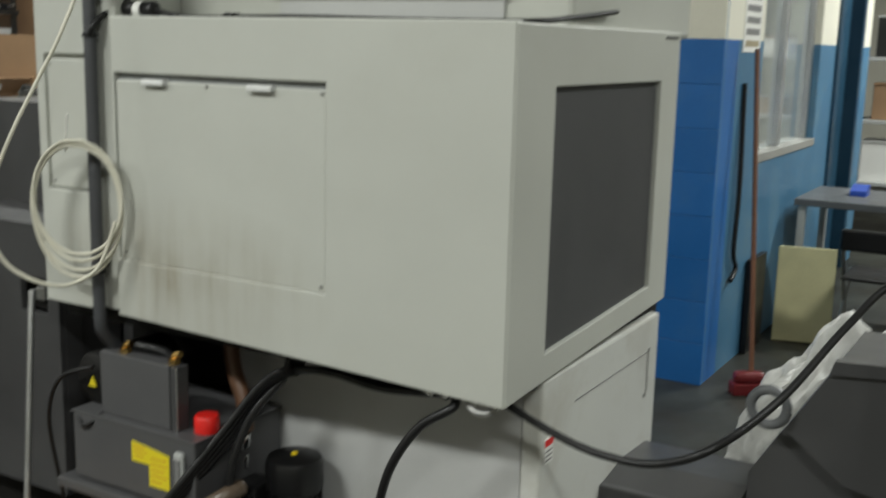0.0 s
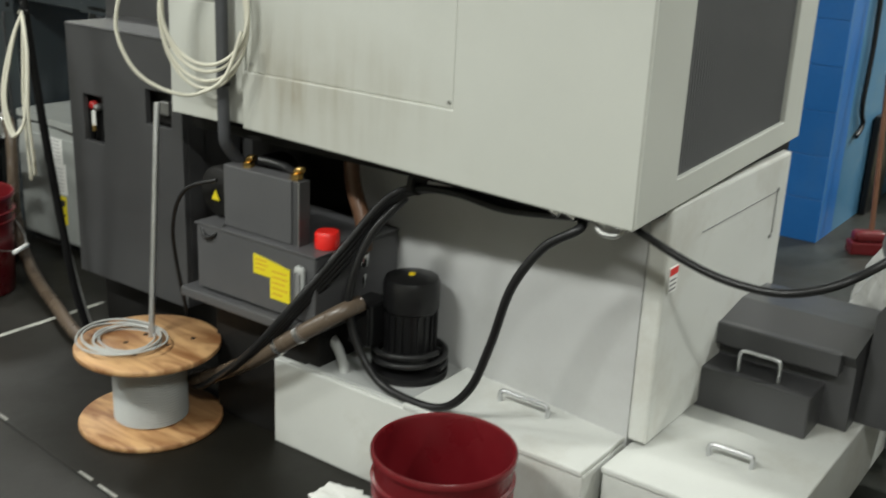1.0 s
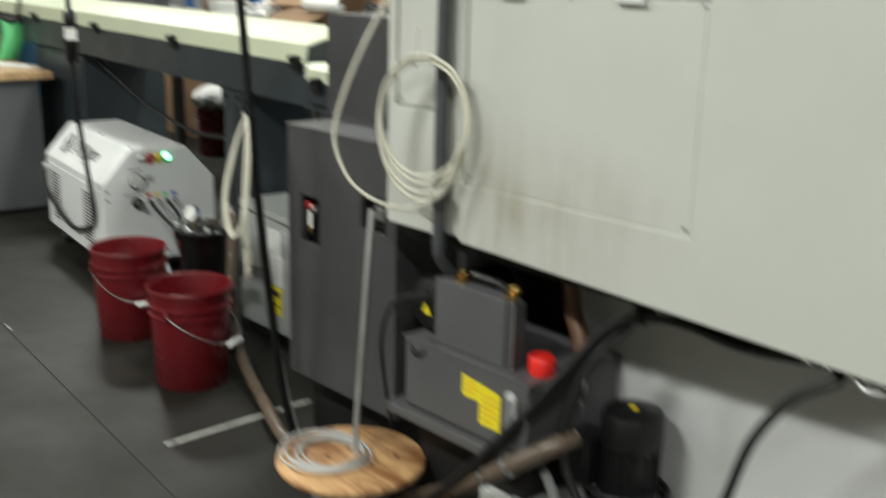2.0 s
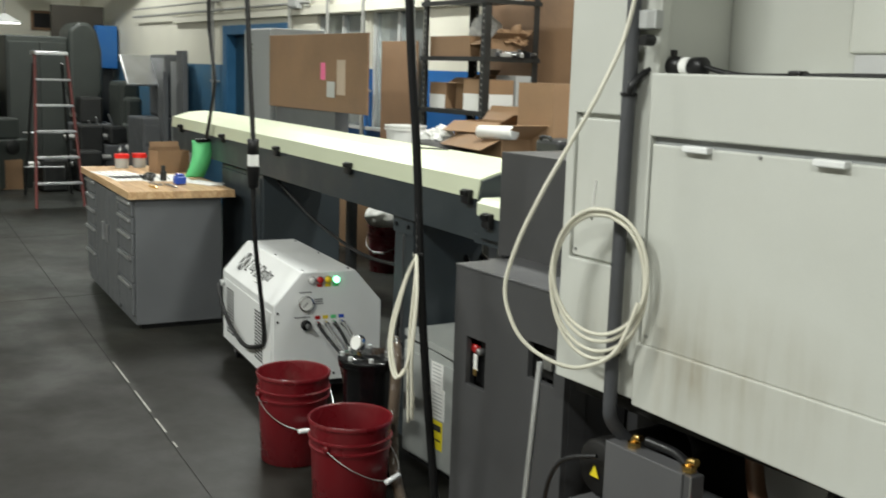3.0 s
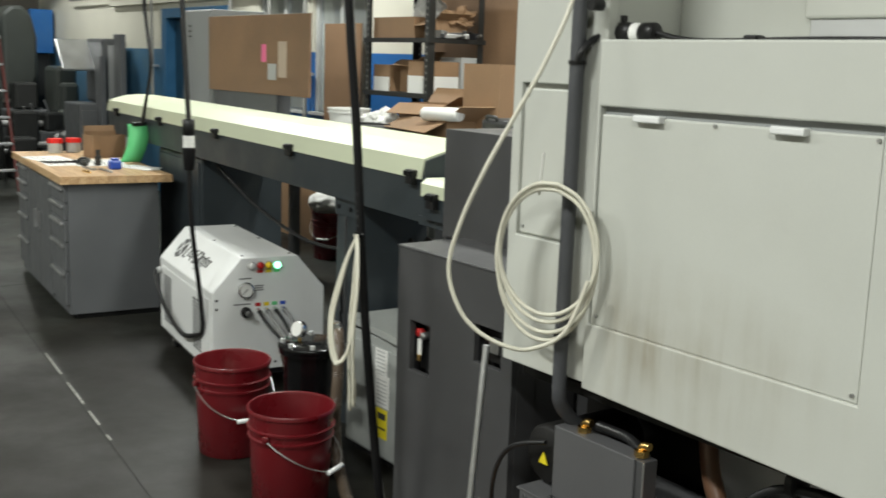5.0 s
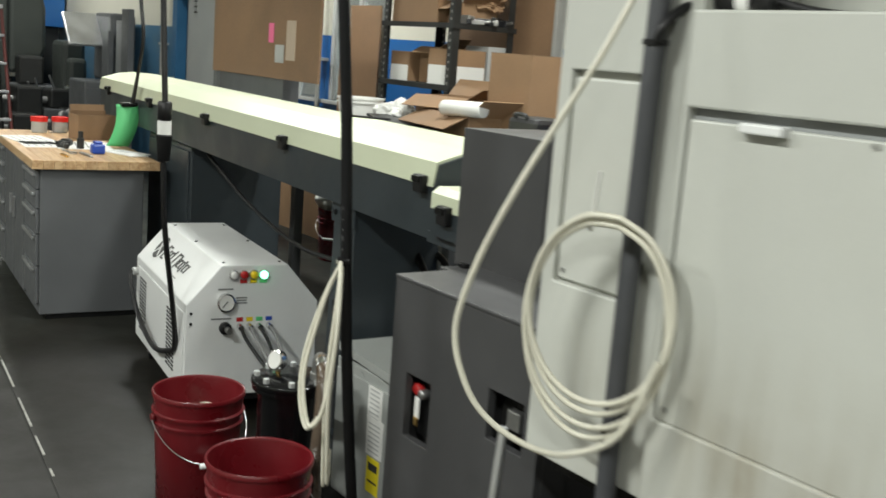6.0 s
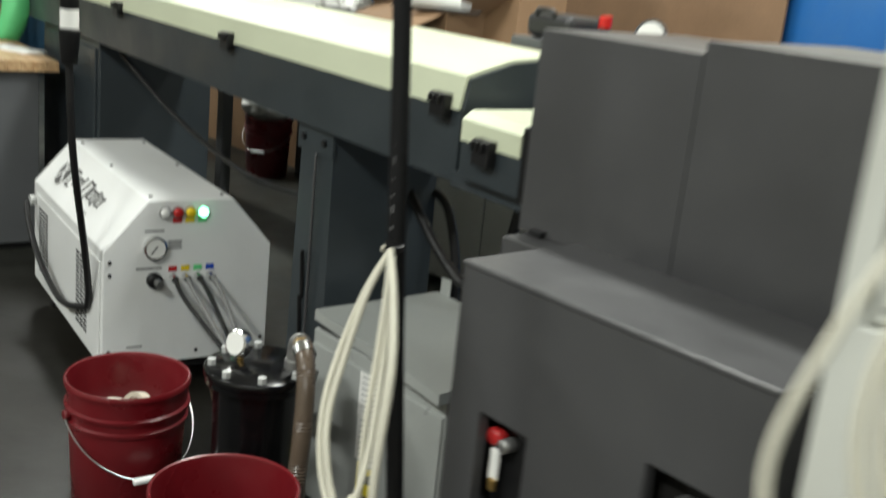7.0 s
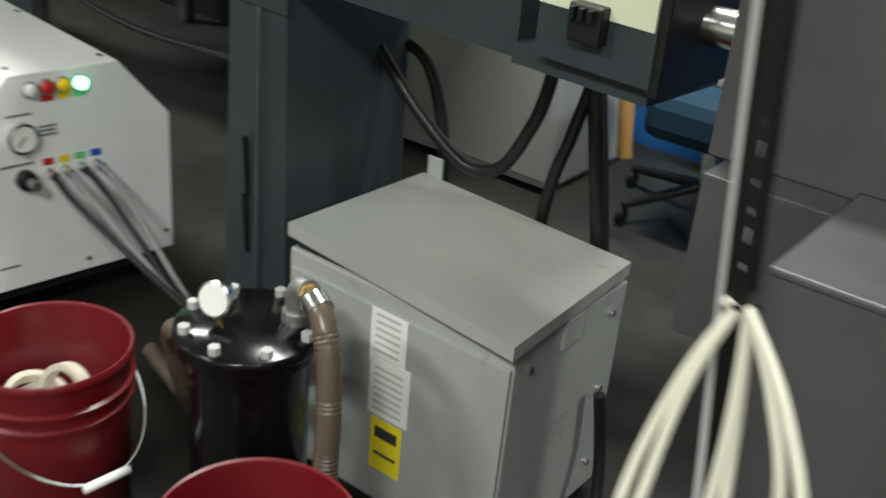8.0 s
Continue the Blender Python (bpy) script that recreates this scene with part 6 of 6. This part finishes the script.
part("panel", bx(-7.18, -5.61, 1.82, 1.835, TZ + 0.19, 1.83, 0.002), CARDDARK, bd)
part("foot", bx(-7.1, -6.1, 1.84, 1.95, TZ, TZ + 0.19, 0.002), BENCHGREY, bd)
part("note", bx(-6.29, -6.22, 1.817, 1.82, 1.51, 1.63, 0), mat("pink_paper", (0.75, 0.15, 0.3), 0.6), bd, "pink paper note")
part("note", bx(-6.04, -5.92, 1.817, 1.82, 1.41, 1.65, 0), mat("tan_paper", (0.45, 0.36, 0.28), 0.6), bd, "tan paper note")
part("note", bx(-6.19, -6.07, 1.817, 1.82, 1.39, 1.5, 0), PALEGREY, bd, "grey printed note")
loc = thing("steel_locker", (-7.46, 2.1, 0), "grey steel locker beside the doorway", "locker")
part("carcass", bx(-7.73, -7.19, 1.85, 2.3, 0, 1.89, 0.006), LOCKER, loc)
part("door", bx(-7.72, -7.2, 1.838, 1.852, 0.05, 1.88, 0.003), LOCKER, loc)
for k in range(3):
    part("vent", bx(-7.6, -7.55, 1.834, 1.839, 1.68 + 0.04 * k, 1.692 + 0.04 * k, 0), DARKMACH, loc)
rail = thing("steel_rail", (-6.2, 1.5, 1.1), "dull steel stock rail lying across the cart", "rail")
part("rail_bar", bx(-6.9, -5.75, 1.48, 1.53, 1.062, 1.1, 0.004), STEEL, rail)
part("end_stop", bx(-5.79, -5.74, 1.46, 1.55, 1.1, 1.13, 0.004), DARKMACH, rail)
for x in (-7.6, -8.27, -9.09, -11.13):
    c = thing("wall_pipe", (x, 2.88, 1), "pale painted vertical conduit on the wall", "pipe", group="wall conduits")
    part("pipe", cyl((x, 2.88, 0.9), (x, 2.88, ZC), 0.019, seg=14), PIPEGREY, c)
    for z in (1.4, 2.3, 3.2):
        part("strap", bx(x - 0.05, x + 0.05, 2.86, 2.94, z, z + 0.025, 0.002), ALU, c)
tray = thing("cable_tray", (-10.5, 2.8, 2.1), "pale pipes running along the wall above the door", "pipe")
for z, r in ((2.2, 0.014), (2.3, 0.011)):
    part("pipe", cyl((-14, 2.86, z), (-8.6, 2.86, z), r, seg=12), PIPEGREY, tray)
jb = thing("junction_box", (-8.9, 2.85, 2.0), "grey junction box on the wall", "junction box")
part("box", bx(-9.0, -8.8, 2.82, 2.94, 2.15, 2.4, 0.004), PALEGREY, jb)
part("box_cover", bx(-8.985, -8.815, 2.81, 2.82, 2.165, 2.385, 0.002), PALEGREY, jb)
stack = thing("steel_bars", (-11.6, 2.6, 0), "upright grey stock panels leaning on the wall", "stock")
for k in range(3):
    x = -11.95 + 0.33 * k
    part("panel", bx(x, x + 0.22, 2.5 + 0.05 * (k % 2), 2.56 + 0.05 * (k % 2), 0, 1.5 + 0.12 * (k % 3), 0.004), LOCKER if k % 2 else BENCHGREY, stack)
cart = thing("machine_table", (-6.9, 1.95, 0), "low grey steel cart frame beneath the board", "cart")
part("tray", bx(-7.4, -6.0, 1.2, 1.7, 1.02, 1.06, 0.004), PALEGREY, cart)
for x in (-7.35, -6.05):
    for y in (1.25, 1.65):
        part("leg", bx(x - 0.02, x + 0.02, y - 0.02, y + 0.02, 0, 1.02, 0.002), PALEGREY, cart)
hb = thing("cardboard_sheet", (-5.3, 1.65, 0), "brown cardboard sheet standing behind the feeder", "cardboard sheet")
part("sheet", bx(-8.2, -6.9, 2.84, 2.85, 0.0, 0.95, 0.002), CARD, hb)
bl = bmesh.new()
bmesh.ops.create_icosphere(bl, subdivisions=4, radius=1.0)
for v in bl.verts:
    p = v.co.copy()
    r = 1 + 0.2 * noise.noise(p * 2.5)
    v.co = Vector((-6.65 + 0.17 * p.x * r, 2.6 + 0.17 * p.y * r, 0.44 + 0.1 * p.z * r))
ROUND.add(id(bl))
solo("bin_liner", bl, PAPER, "white bin liner bunched in the bucket's mouth", "bag")

# chair behind the feeder
ch = thing("work_stool", (-2.3, 2.4, 0), "blue cloth work chair with wooden armrest and star base", "chair")
part("seat", bx(-2.46, -2.0, 2.1, 2.6, 0.34, 0.5, 0.05), BLUECLOTH, ch)
part("backrest", bx(-2.62, -2.08, 2.66, 2.74, 0.5, 0.9, 0.03), BLUECLOTH, ch)
part("armrest", tube([(-2.46, 2.05, 0.29), (-2.475, 2.05, 0.4), (-2.49, 2.06, 0.5), (-2.5, 2.07, 0.53)], 0.024, 10), mat("worn_tan_wood", (0.5, 0.27, 0.09), 0.6), ch, "worn wooden armrest")
part("post", cyl((-2.35, 2.45, 0.1), (-2.35, 2.45, 0.42), 0.025, seg=14), CHROME, ch)
for k in range(5):
    a = 2 * math.pi * k / 5 + 0.4
    part("leg", cyl((-2.35, 2.45, 0.12), (-2.35 + 0.3 * math.cos(a), 2.45 + 0.3 * math.sin(a), 0.07), 0.02, 0.014, seg=10), BLACK, ch)
    part("wheel", cyl((-2.35 + 0.3 * math.cos(a) - 0.01, 2.45 + 0.3 * math.sin(a), 0.03), (-2.35 + 0.3 * math.cos(a) + 0.01, 2.45 + 0.3 * math.sin(a), 0.03), 0.03, seg=14), BLACK, ch)
ch.matrix_world = pose(-2.92, 2.4, 0)
gcab = thing("grey_cabinet", (-3.2, 2.3, 0), "pale grey steel cabinet under the wall table", "cabinet")
part("carcass", bx(-4.9, -3.42, 2.2, 2.7, 0.02, 0.78, 0.006), PALEGREY, gcab)
for xa in (-4.88, -4.15):
    part("door", bx(xa, xa + 0.72, 2.185, 2.2, 0.05, 0.76, 0.004), PALEGREY, gcab)

crumple("paper_wad", (-0.63, -0.14, 0.014), (0.075, 0.06, 0.02), PAPER, "crumpled white rag on the floor by the tank", "rag", 7, 0.5, 0.001)

# ---------------- far end of the shop ----------------
lad = thing("step_ladder", (-11.8, 1.25, 0), "aluminium step ladder with red side rails", "ladder")
LT = 1.655
RAILRED = mat("faded_red_rail", (0.16, 0.035, 0.03), 0.5, vary=0.25)
part("front_rail", cyl((-11.28, 0.934, 0), (-11.72, 1.06, LT), 0.017, seg=8), RAILRED, lad, "faded red side rail")
part("front_rail", cyl((-11.3, 1.45, 0), (-11.72, 1.4, LT), 0.017, seg=8), RAILRED, lad, "faded red side rail")
part("rear_rail", cyl((-12.58, 1.09, 0), (-11.9, 1.08, LT - 0.1), 0.016, seg=8), DARKMACH, lad)
part("rear_rail", cyl((-12.58, 1.626, 0), (-11.9, 1.39, LT - 0.1), 0.016, seg=8), DARKMACH, lad)
for k in range(6):
    s = (0.262 + 0.279 * k) / LT
    y0, y1 = 0.945 + 0.115 * s, 1.44 - 0.04 * s
    part("step", bx(-11.29 - 0.43 * s - 0.05, -11.29 - 0.43 * s + 0.05, y0, y1, LT * s - 0.012, LT * s + 0.012, 0.003), ALU, lad)
for z in (0.35, 0.75):
    part("rear_brace", cyl((-12.4, 1.05, z), (-12.3, 1.48, z), 0.01, seg=8), ALU, lad)
part("top_cap", bx(-11.9, -11.68, 1.05, 1.41, LT - 0.01, LT + 0.03, 0.006), ALU, lad)


def old_machine(x, y, w, d, h, label, dark):
    t = thing("machine_tool", (x, y, 0), label, "machine tool")
    part("base", bx(x - w / 2, x + w / 2, y - d / 2, y + d / 2, 0, h * 0.45, 0.03), dark, t)
    part("column", bx(x - w * 0.4, x + w * 0.35, y - d * 0.4, y + d * 0.3, h * 0.45, h, 0.06), dark, t)
    part("head", bx(x + w * 0.2, x + w * 0.55, y - d * 0.3, y + d * 0.25, h * 0.55, h * 0.85, 0.05), dark, t)
    part("spindle", cyl((x + w * 0.42, y, h * 0.42), (x + w * 0.42, y, h * 0.58), 0.08, seg=20, bev=0.01), DARKMACH, t)
    part("handwheel", cyl((x + w * 0.56, y - d * 0.2, h * 0.4), (x + w * 0.6, y - d * 0.2, h * 0.4), 0.12, seg=24, bev=0.01), STEEL, t)
    return t


mg = thing("machine_enclosure", (-14.2, 1.7, 0), "tall grey-green sheet metal machine enclosure", "machine tool")
part("body", bx(-14.6, -14.0, 1.2, 1.98, 0, 1.9, 0.02), MACHGREEN, mg)
part("rounded_column", soften(prism([(1.985, 0.9), (1.985, 2.0), (2.1, 2.1), (2.25, 2.1), (2.36, 1.98), (2.42, 1.7), (2.42, 1.2), (2.3, 0.95)], -14.5, -13.95, "x"), 0.05), MACHGREEN, mg)
part("door", bx(-14.005, -13.98, 1.23, 1.6, 0.1, 1.82, 0.006), MACHGREEN, mg)
part("door", bx(-14.005, -13.98, 1.62, 1.95, 0.1, 1.82, 0.006), MACHGREEN, mg)
old_machine(-14.3, 0.55, 1.0, 0.9, 1.75, "grimy dark milling machine at the far end", DARKMACH)
old_machine(-13.6, 2.62, 0.7, 0.4, 1.35, "old green-grey machine with a rounded column", MACHGREEN)
hood = thing("machine_hood", (-15.0, 2.3, 0), "large dark steel panel above the far machines", "machine tool")
part("panel", bx(-15.1, -15.0, 2.02, 2.74, 1.68, 2.36, 0.01), mat("brown_steel", (0.035, 0.03, 0.022), 0.6, vary=0.3, scale=3), hood)
part("post", bx(-15.08, -15.02, 2.5, 2.6, 0, 1.68, 0.004), DARKMACH, hood)
con = thing("cnc_console", (-12.4, 2.5, 0), "grey machine with a tilted pale control screen", "machine tool")
part("pedestal", bx(-12.5, -11.9, 2.3, 2.75, 0, 0.95, 0.02), BENCHGREY, con)
part("cowl", bx(-12.6, -11.95, 2.6, 2.88, 0.95, 1.7, 0.04), BENCHGREY, con)
scr = part("screen", bx(-0.02, 0.02, -0.28, 0.28, -0.24, 0.24, 0.02), ALU, con, "pale glossy screen cover", raw=True)
scr.matrix_local = Matrix.Translation(Vector((-12.4, 2.5, 1.5)) - ORIGIN[con.name]) @ pose(0, 0, 0, 0, -42, 0)
for k in range(3):
    part("drawer", bx(-11.905, -11.88, 2.32, 2.73, 0.1 + 0.27 * k, 0.33 + 0.27 * k, 0.004), BENCHGREY, con)
for k, (x, y, z) in enumerate(((-13.0, 1.5, 0.4), (-12.9, 1.9, 0.5), (-13.2, 2.0, 0.8))):
    q = thing("machine_part", (x, y, 0), "dark oily machine sub-assembly on the floor", "machine part")
    part("block", bx(x - 0.2, x + 0.2, y - 0.15, y + 0.15, 0, z, 0.03), DARKMACH, q)
    part("shaft", cyl((x, y - 0.3, z * 0.8), (x, y + 0.3, z * 0.8), 0.04, seg=14), STEEL, q)
carton(-13.4, 0.95, 0.0, 0.45, 0.45, 0.36, "brown carton standing on the shop floor", 8)
hc = thing("tool_cart", (-12.6, 0.45, 0), "dark tool cart with steel frame", "cart")
for z in (0.2, 0.75):
    part("tray", bx(-12.9, -12.3, 0.2, 0.65, z, z + 0.05, 0.004), DARKMACH, hc)
for x in (-12.88, -12.32):
    for y in (0.22, 0.63):
        part("post", bx(x - 0.015, x + 0.015, y - 0.015, y + 0.015, 0, 0.85, 0.002), DARKMACH, hc)
part("yellow_sticker", bx(-12.3, -12.298, 0.35, 0.45, 0.55, 0.68, 0), YELLOW, hc)
lampf = thing("task_lamp", (-15.0, 1.35, 2.1), "lit white shop lamp with a round shade", "lamp")
part("shade", lathe([(0.02, 2.2), (0.1, 2.16), (0.24, 2.08), (0.23, 2.075), (0.09, 2.15), (0.02, 2.19)], (-15.0, 1.4, 0), 28), WHITE, lampf)
part("bulb", lathe([(0, 2.07), (0.2, 2.07), (0.2, 2.085), (0, 2.085)], (-15.0, 1.4, 0), 24), WHITELAMP, lampf)
part("stem", cyl((-15.0, 1.4, 2.2), (-15.0, 1.4, ZC), 0.012, seg=8), STEEL, lampf)
pic = thing("wall_clock_frame", (XW + 0.03, 2.38, 2.2), "dark framed square fixture on the far wall", "wall fixture")
part("frame", bx(XW, XW + 0.04, 2.17, 2.6, 2.05, 2.35, 0.006), CARDDARK, pic)
part("face", bx(XW + 0.035, XW + 0.045, 2.21, 2.56, 2.09, 2.31, 0.002), BLACK, pic)
duct = thing("air_duct", (-15, 2.5, 2.6), "galvanised round air duct under the ceiling", "duct")
part("duct_pipe", cyl((-16.5, 2.0, 2.72), (-13.0, 3.0, 2.75), 0.12, seg=24), ALU, duct)
for k in range(5):
    part("band", cyl((-16.2 + 0.7 * k, 2.09 + 0.2 * k, 2.722), (-16.17 + 0.7 * k, 2.1 + 0.2 * k, 2.722), 0.128, seg=24), ALU, duct)
bp_ = thing("blue_cabinet", (-14.4, 2.75, 0), "blue steel cabinet top behind the machines", "cabinet")
part("carcass", bx(-15.6, -14.9, 2.6, 2.9, 1.5, 2.1, 0.01), BLUEWALL, bp_)
part("stand", bx(-15.5, -15.0, 2.65, 2.85, 0, 1.5, 0.01), DARKMACH, bp_)
cart2 = thing("blue_tool_cart", (-5.2, -0.95, 0), "dark blue and red tool cart at the aisle edge", "cart")
part("upper_tray", bx(-5.3, -4.75, -1.3, -0.83, 0.62, 0.78, 0.01), DKBLUE, cart2)
part("lower_body", bx(-5.28, -4.78, -1.28, -0.85, 0.12, 0.5, 0.01), RED, cart2)
for x in (-5.28, -4.78):
    for y in (-1.28, -0.85):
        part("post", bx(x - 0.015, x + 0.015, y - 0.015, y + 0.015, 0.0, 0.64, 0.002), DARKMACH, cart2)

random.seed(8)
for k in range(22):
    x, y = -12.9 - random.random() * 2.2, 0.3 + random.random() * 2.4
    z = random.uniform(0.3, 1.35)
    if 1.05 < y < 2.0:
        x = -15.2
    q = thing("shop_equipment", (x, y, 0), "dark oily shop equipment standing at the far end", "equipment", group="far shop equipment", rz=random.uniform(-25, 25), local=True)
    w, d = random.uniform(0.12, 0.3), random.uniform(0.12, 0.3)
    m_ = random.choice([DARKMACH, DARKMACH, MACHGREEN, BENCHGREY])
    part("frame", bx(-w, w, -d, d, 0, z * 0.7, 0.02), m_, q)
    part("head", bx(-w * 0.7, w * 0.8, -d * 0.6, d * 0.5, z * 0.7, z, 0.03), random.choice([DARKMACH, MACHGREEN]), q)
    part("wheel", cyl((w, 0, z * 0.6), (w + 0.04, 0, z * 0.6), random.uniform(0.05, 0.12), seg=20, bev=0.008), random.choice([STEEL, DARKMACH]), q)
    part("lever", cyl((w * 0.5, -d, z * 0.8), (w * 0.9, -d - 0.1, z * 1.15), 0.012, seg=8), STEEL, q)
# ---------------- passage beyond the corner ----------------
brm = thing("broom", (-0.27, 3.05, 0), "red broom with a long orange wooden handle leaning on the wall", "broom")
part("handle", cyl((-0.215, 2.94, 0.1), (-0.345, 3.1, 1.56), 0.0115, seg=12), RUSTWOOD, brm)
part("head", bx(-0.07, 0.07, -0.035, 0.035, 0.055, 0.105, 0.018, m=pose(-0.22, 2.92, 0, 0, 0, 35)), RED, brm, "red broom head")
part("bristles", bx(-0.08, 0.08, -0.04, 0.04, 0.0, 0.056, 0.006, m=pose(-0.22, 2.92, 0, 0, 0, 35)), RED, brm)
ys_ = thing("plastic_sheet", (-0.215, 3.97, 0), "yellowed plastic panel leaning on the blue wall", "panel", rz=13, local=True)
part("sheet", bx(-0.15, 0.15, -0.008, 0.008, 0.0, 0.52, 0.006, m=pose(0, 0, 0, -5, 0, 0)), YELLOWED, ys_)
blk = thing("leaning_sheet", (-0.38, 3.75, 0), "thin black panel leaning on the blue wall", "panel")
part("sheet", bx(-0.43, -0.4, 3.55, 3.85, 0, 0.5, 0.004), BLACK, blk)
notice = thing("wall_notice", (CORNER_X, 3.35, 1.75), "printed paper notice taped to the corner", "notice")
part("sheet", bx(CORNER_X, CORNER_X + 0.004, 3.2, 3.5, 1.545, 1.95, 0), PAPER, notice)
for k in range(6):
    part("text_bar", bx(CORNER_X + 0.004, CORNER_X + 0.0046, 3.23, 3.47, 1.57 + 0.055 * k, 1.6 + 0.055 * k, 0), mat("tan_print", (0.35, 0.3, 0.2), 0.7) if k == 0 else GREYINK, notice)
cord = cable("extension_lead", [(-0.43, 3.25, 1.4), (-0.42, 3.26, 0.9), (-0.42, 3.24, 0.6), (-0.42, 3.3, 0.5), (-0.42, 3.22, 0.45)], 0.012, RUBBER, "dark cord hanging on the blue wall")
tb = thing("shop_table", (0.2, 4.6, 0), "steel table with tools in the passage", "table")
part("tabletop", bx(-0.38, 0.9, 4.3, 5.0, 0.7, 0.74, 0.004), BENCHGREY, tb)
for x in (-0.34, 0.86):
    for y in (4.34, 4.96):
        part("leg", bx(x - 0.02, x + 0.02, y - 0.02, y + 0.02, 0, 0.7, 0.002), PALEGREY, tb)
bb = thing("blue_bin", (-0.09, 4.68, 0.74), "small blue plastic parts bin on the table", "bin")
part("bin", prism([(4.62, 0.74), (4.74, 0.74), (4.74, 0.8), (4.71, 0.8), (4.62, 0.77)], -0.14, -0.05, "x"), BLUEPLASTIC, bb)
chb = thing("black_chair", (0.15, 3.6, 0), "black folding chair with steel legs", "chair")
part("seat", bx(0.0, 0.36, 3.72, 4.08, 0.42, 0.44, 0.012), BLACK, chb)
part("backrest", bx(-0.01, 0.37, 3.68, 3.72, 0.58, 0.69, 0.015), BLACK, chb)
for x in (0.0, 0.32):
    part("leg", cyl((x, 4.06, 0), (x, 3.7, 0.66), 0.011, seg=8), STEEL, chb)
    part("leg", cyl((x, 3.66, 0), (x, 4.04, 0.43), 0.011, seg=8), STEEL, chb)
rack = thing("parts_rack", (0.8, 7.5, 0), "bright cluttered parts rack across the passage", "rack")
for z in (0.5, 1.0, 1.5, 2.0):
    part("shelf_board", bx(-0.95, 1.9, 7.3, 7.8, z, z + 0.03, 0.002), PALEGREY, rack)
for x in (-0.93, 0.45, 1.88):
    part("post", bx(x - 0.02, x + 0.02, 7.3, 7.8, 0, 2.2, 0.002), PALEGREY, rack)
random.seed(21)
for z in (0.53, 1.03, 1.53):
    for k in range(7):
        x = -0.75 + 0.35 * k
        q = thing("parts_box", (x, 7.5, z), "small parts box on the rack", "box", group="boxes on the rack")
        w, h = random.uniform(0.15, 0.3), random.uniform(0.1, 0.32)
        part("box", bx(x - w / 2, x + w / 2, 7.35, 7.65, z, z + h, 0.006), random.choice([CARD, PALEGREY, BLUEPLASTIC, PAPER, DARKMACH]), q)
        part("lid", bx(x - w / 2 - 0.004, x + w / 2 + 0.004, 7.345, 7.655, z + h, z + h + 0.015, 0.002), random.choice([CARD, PALEGREY, PAPER]), q)

# blocks of the corner pier and their recessed joints
pier = thing("pier", (-0.62, WALL_Y - 0.03, 0), "blue and cream painted block pier at the wall's end", "pier", kind="structure")
part("mortar", bx(-0.9, CORNER_X, WALL_Y - 0.03, WALL_Y, 0, ZC, 0), TEALWALL, pier)
zc = 0.0
while zc < 3.2:
    h = 0.2
    top = min(zc + h, BLUE_Z) if zc < BLUE_Z else zc + h
    part("block", bx(-0.9, CORNER_X + 0.002, WALL_Y - 0.04, WALL_Y - 0.02, zc + 0.0008, top - 0.0008, 0.0012, seg=1), BLUEWALL if zc < BLUE_Z - 0.01 else WHITEWALL, pier)
    zc = top
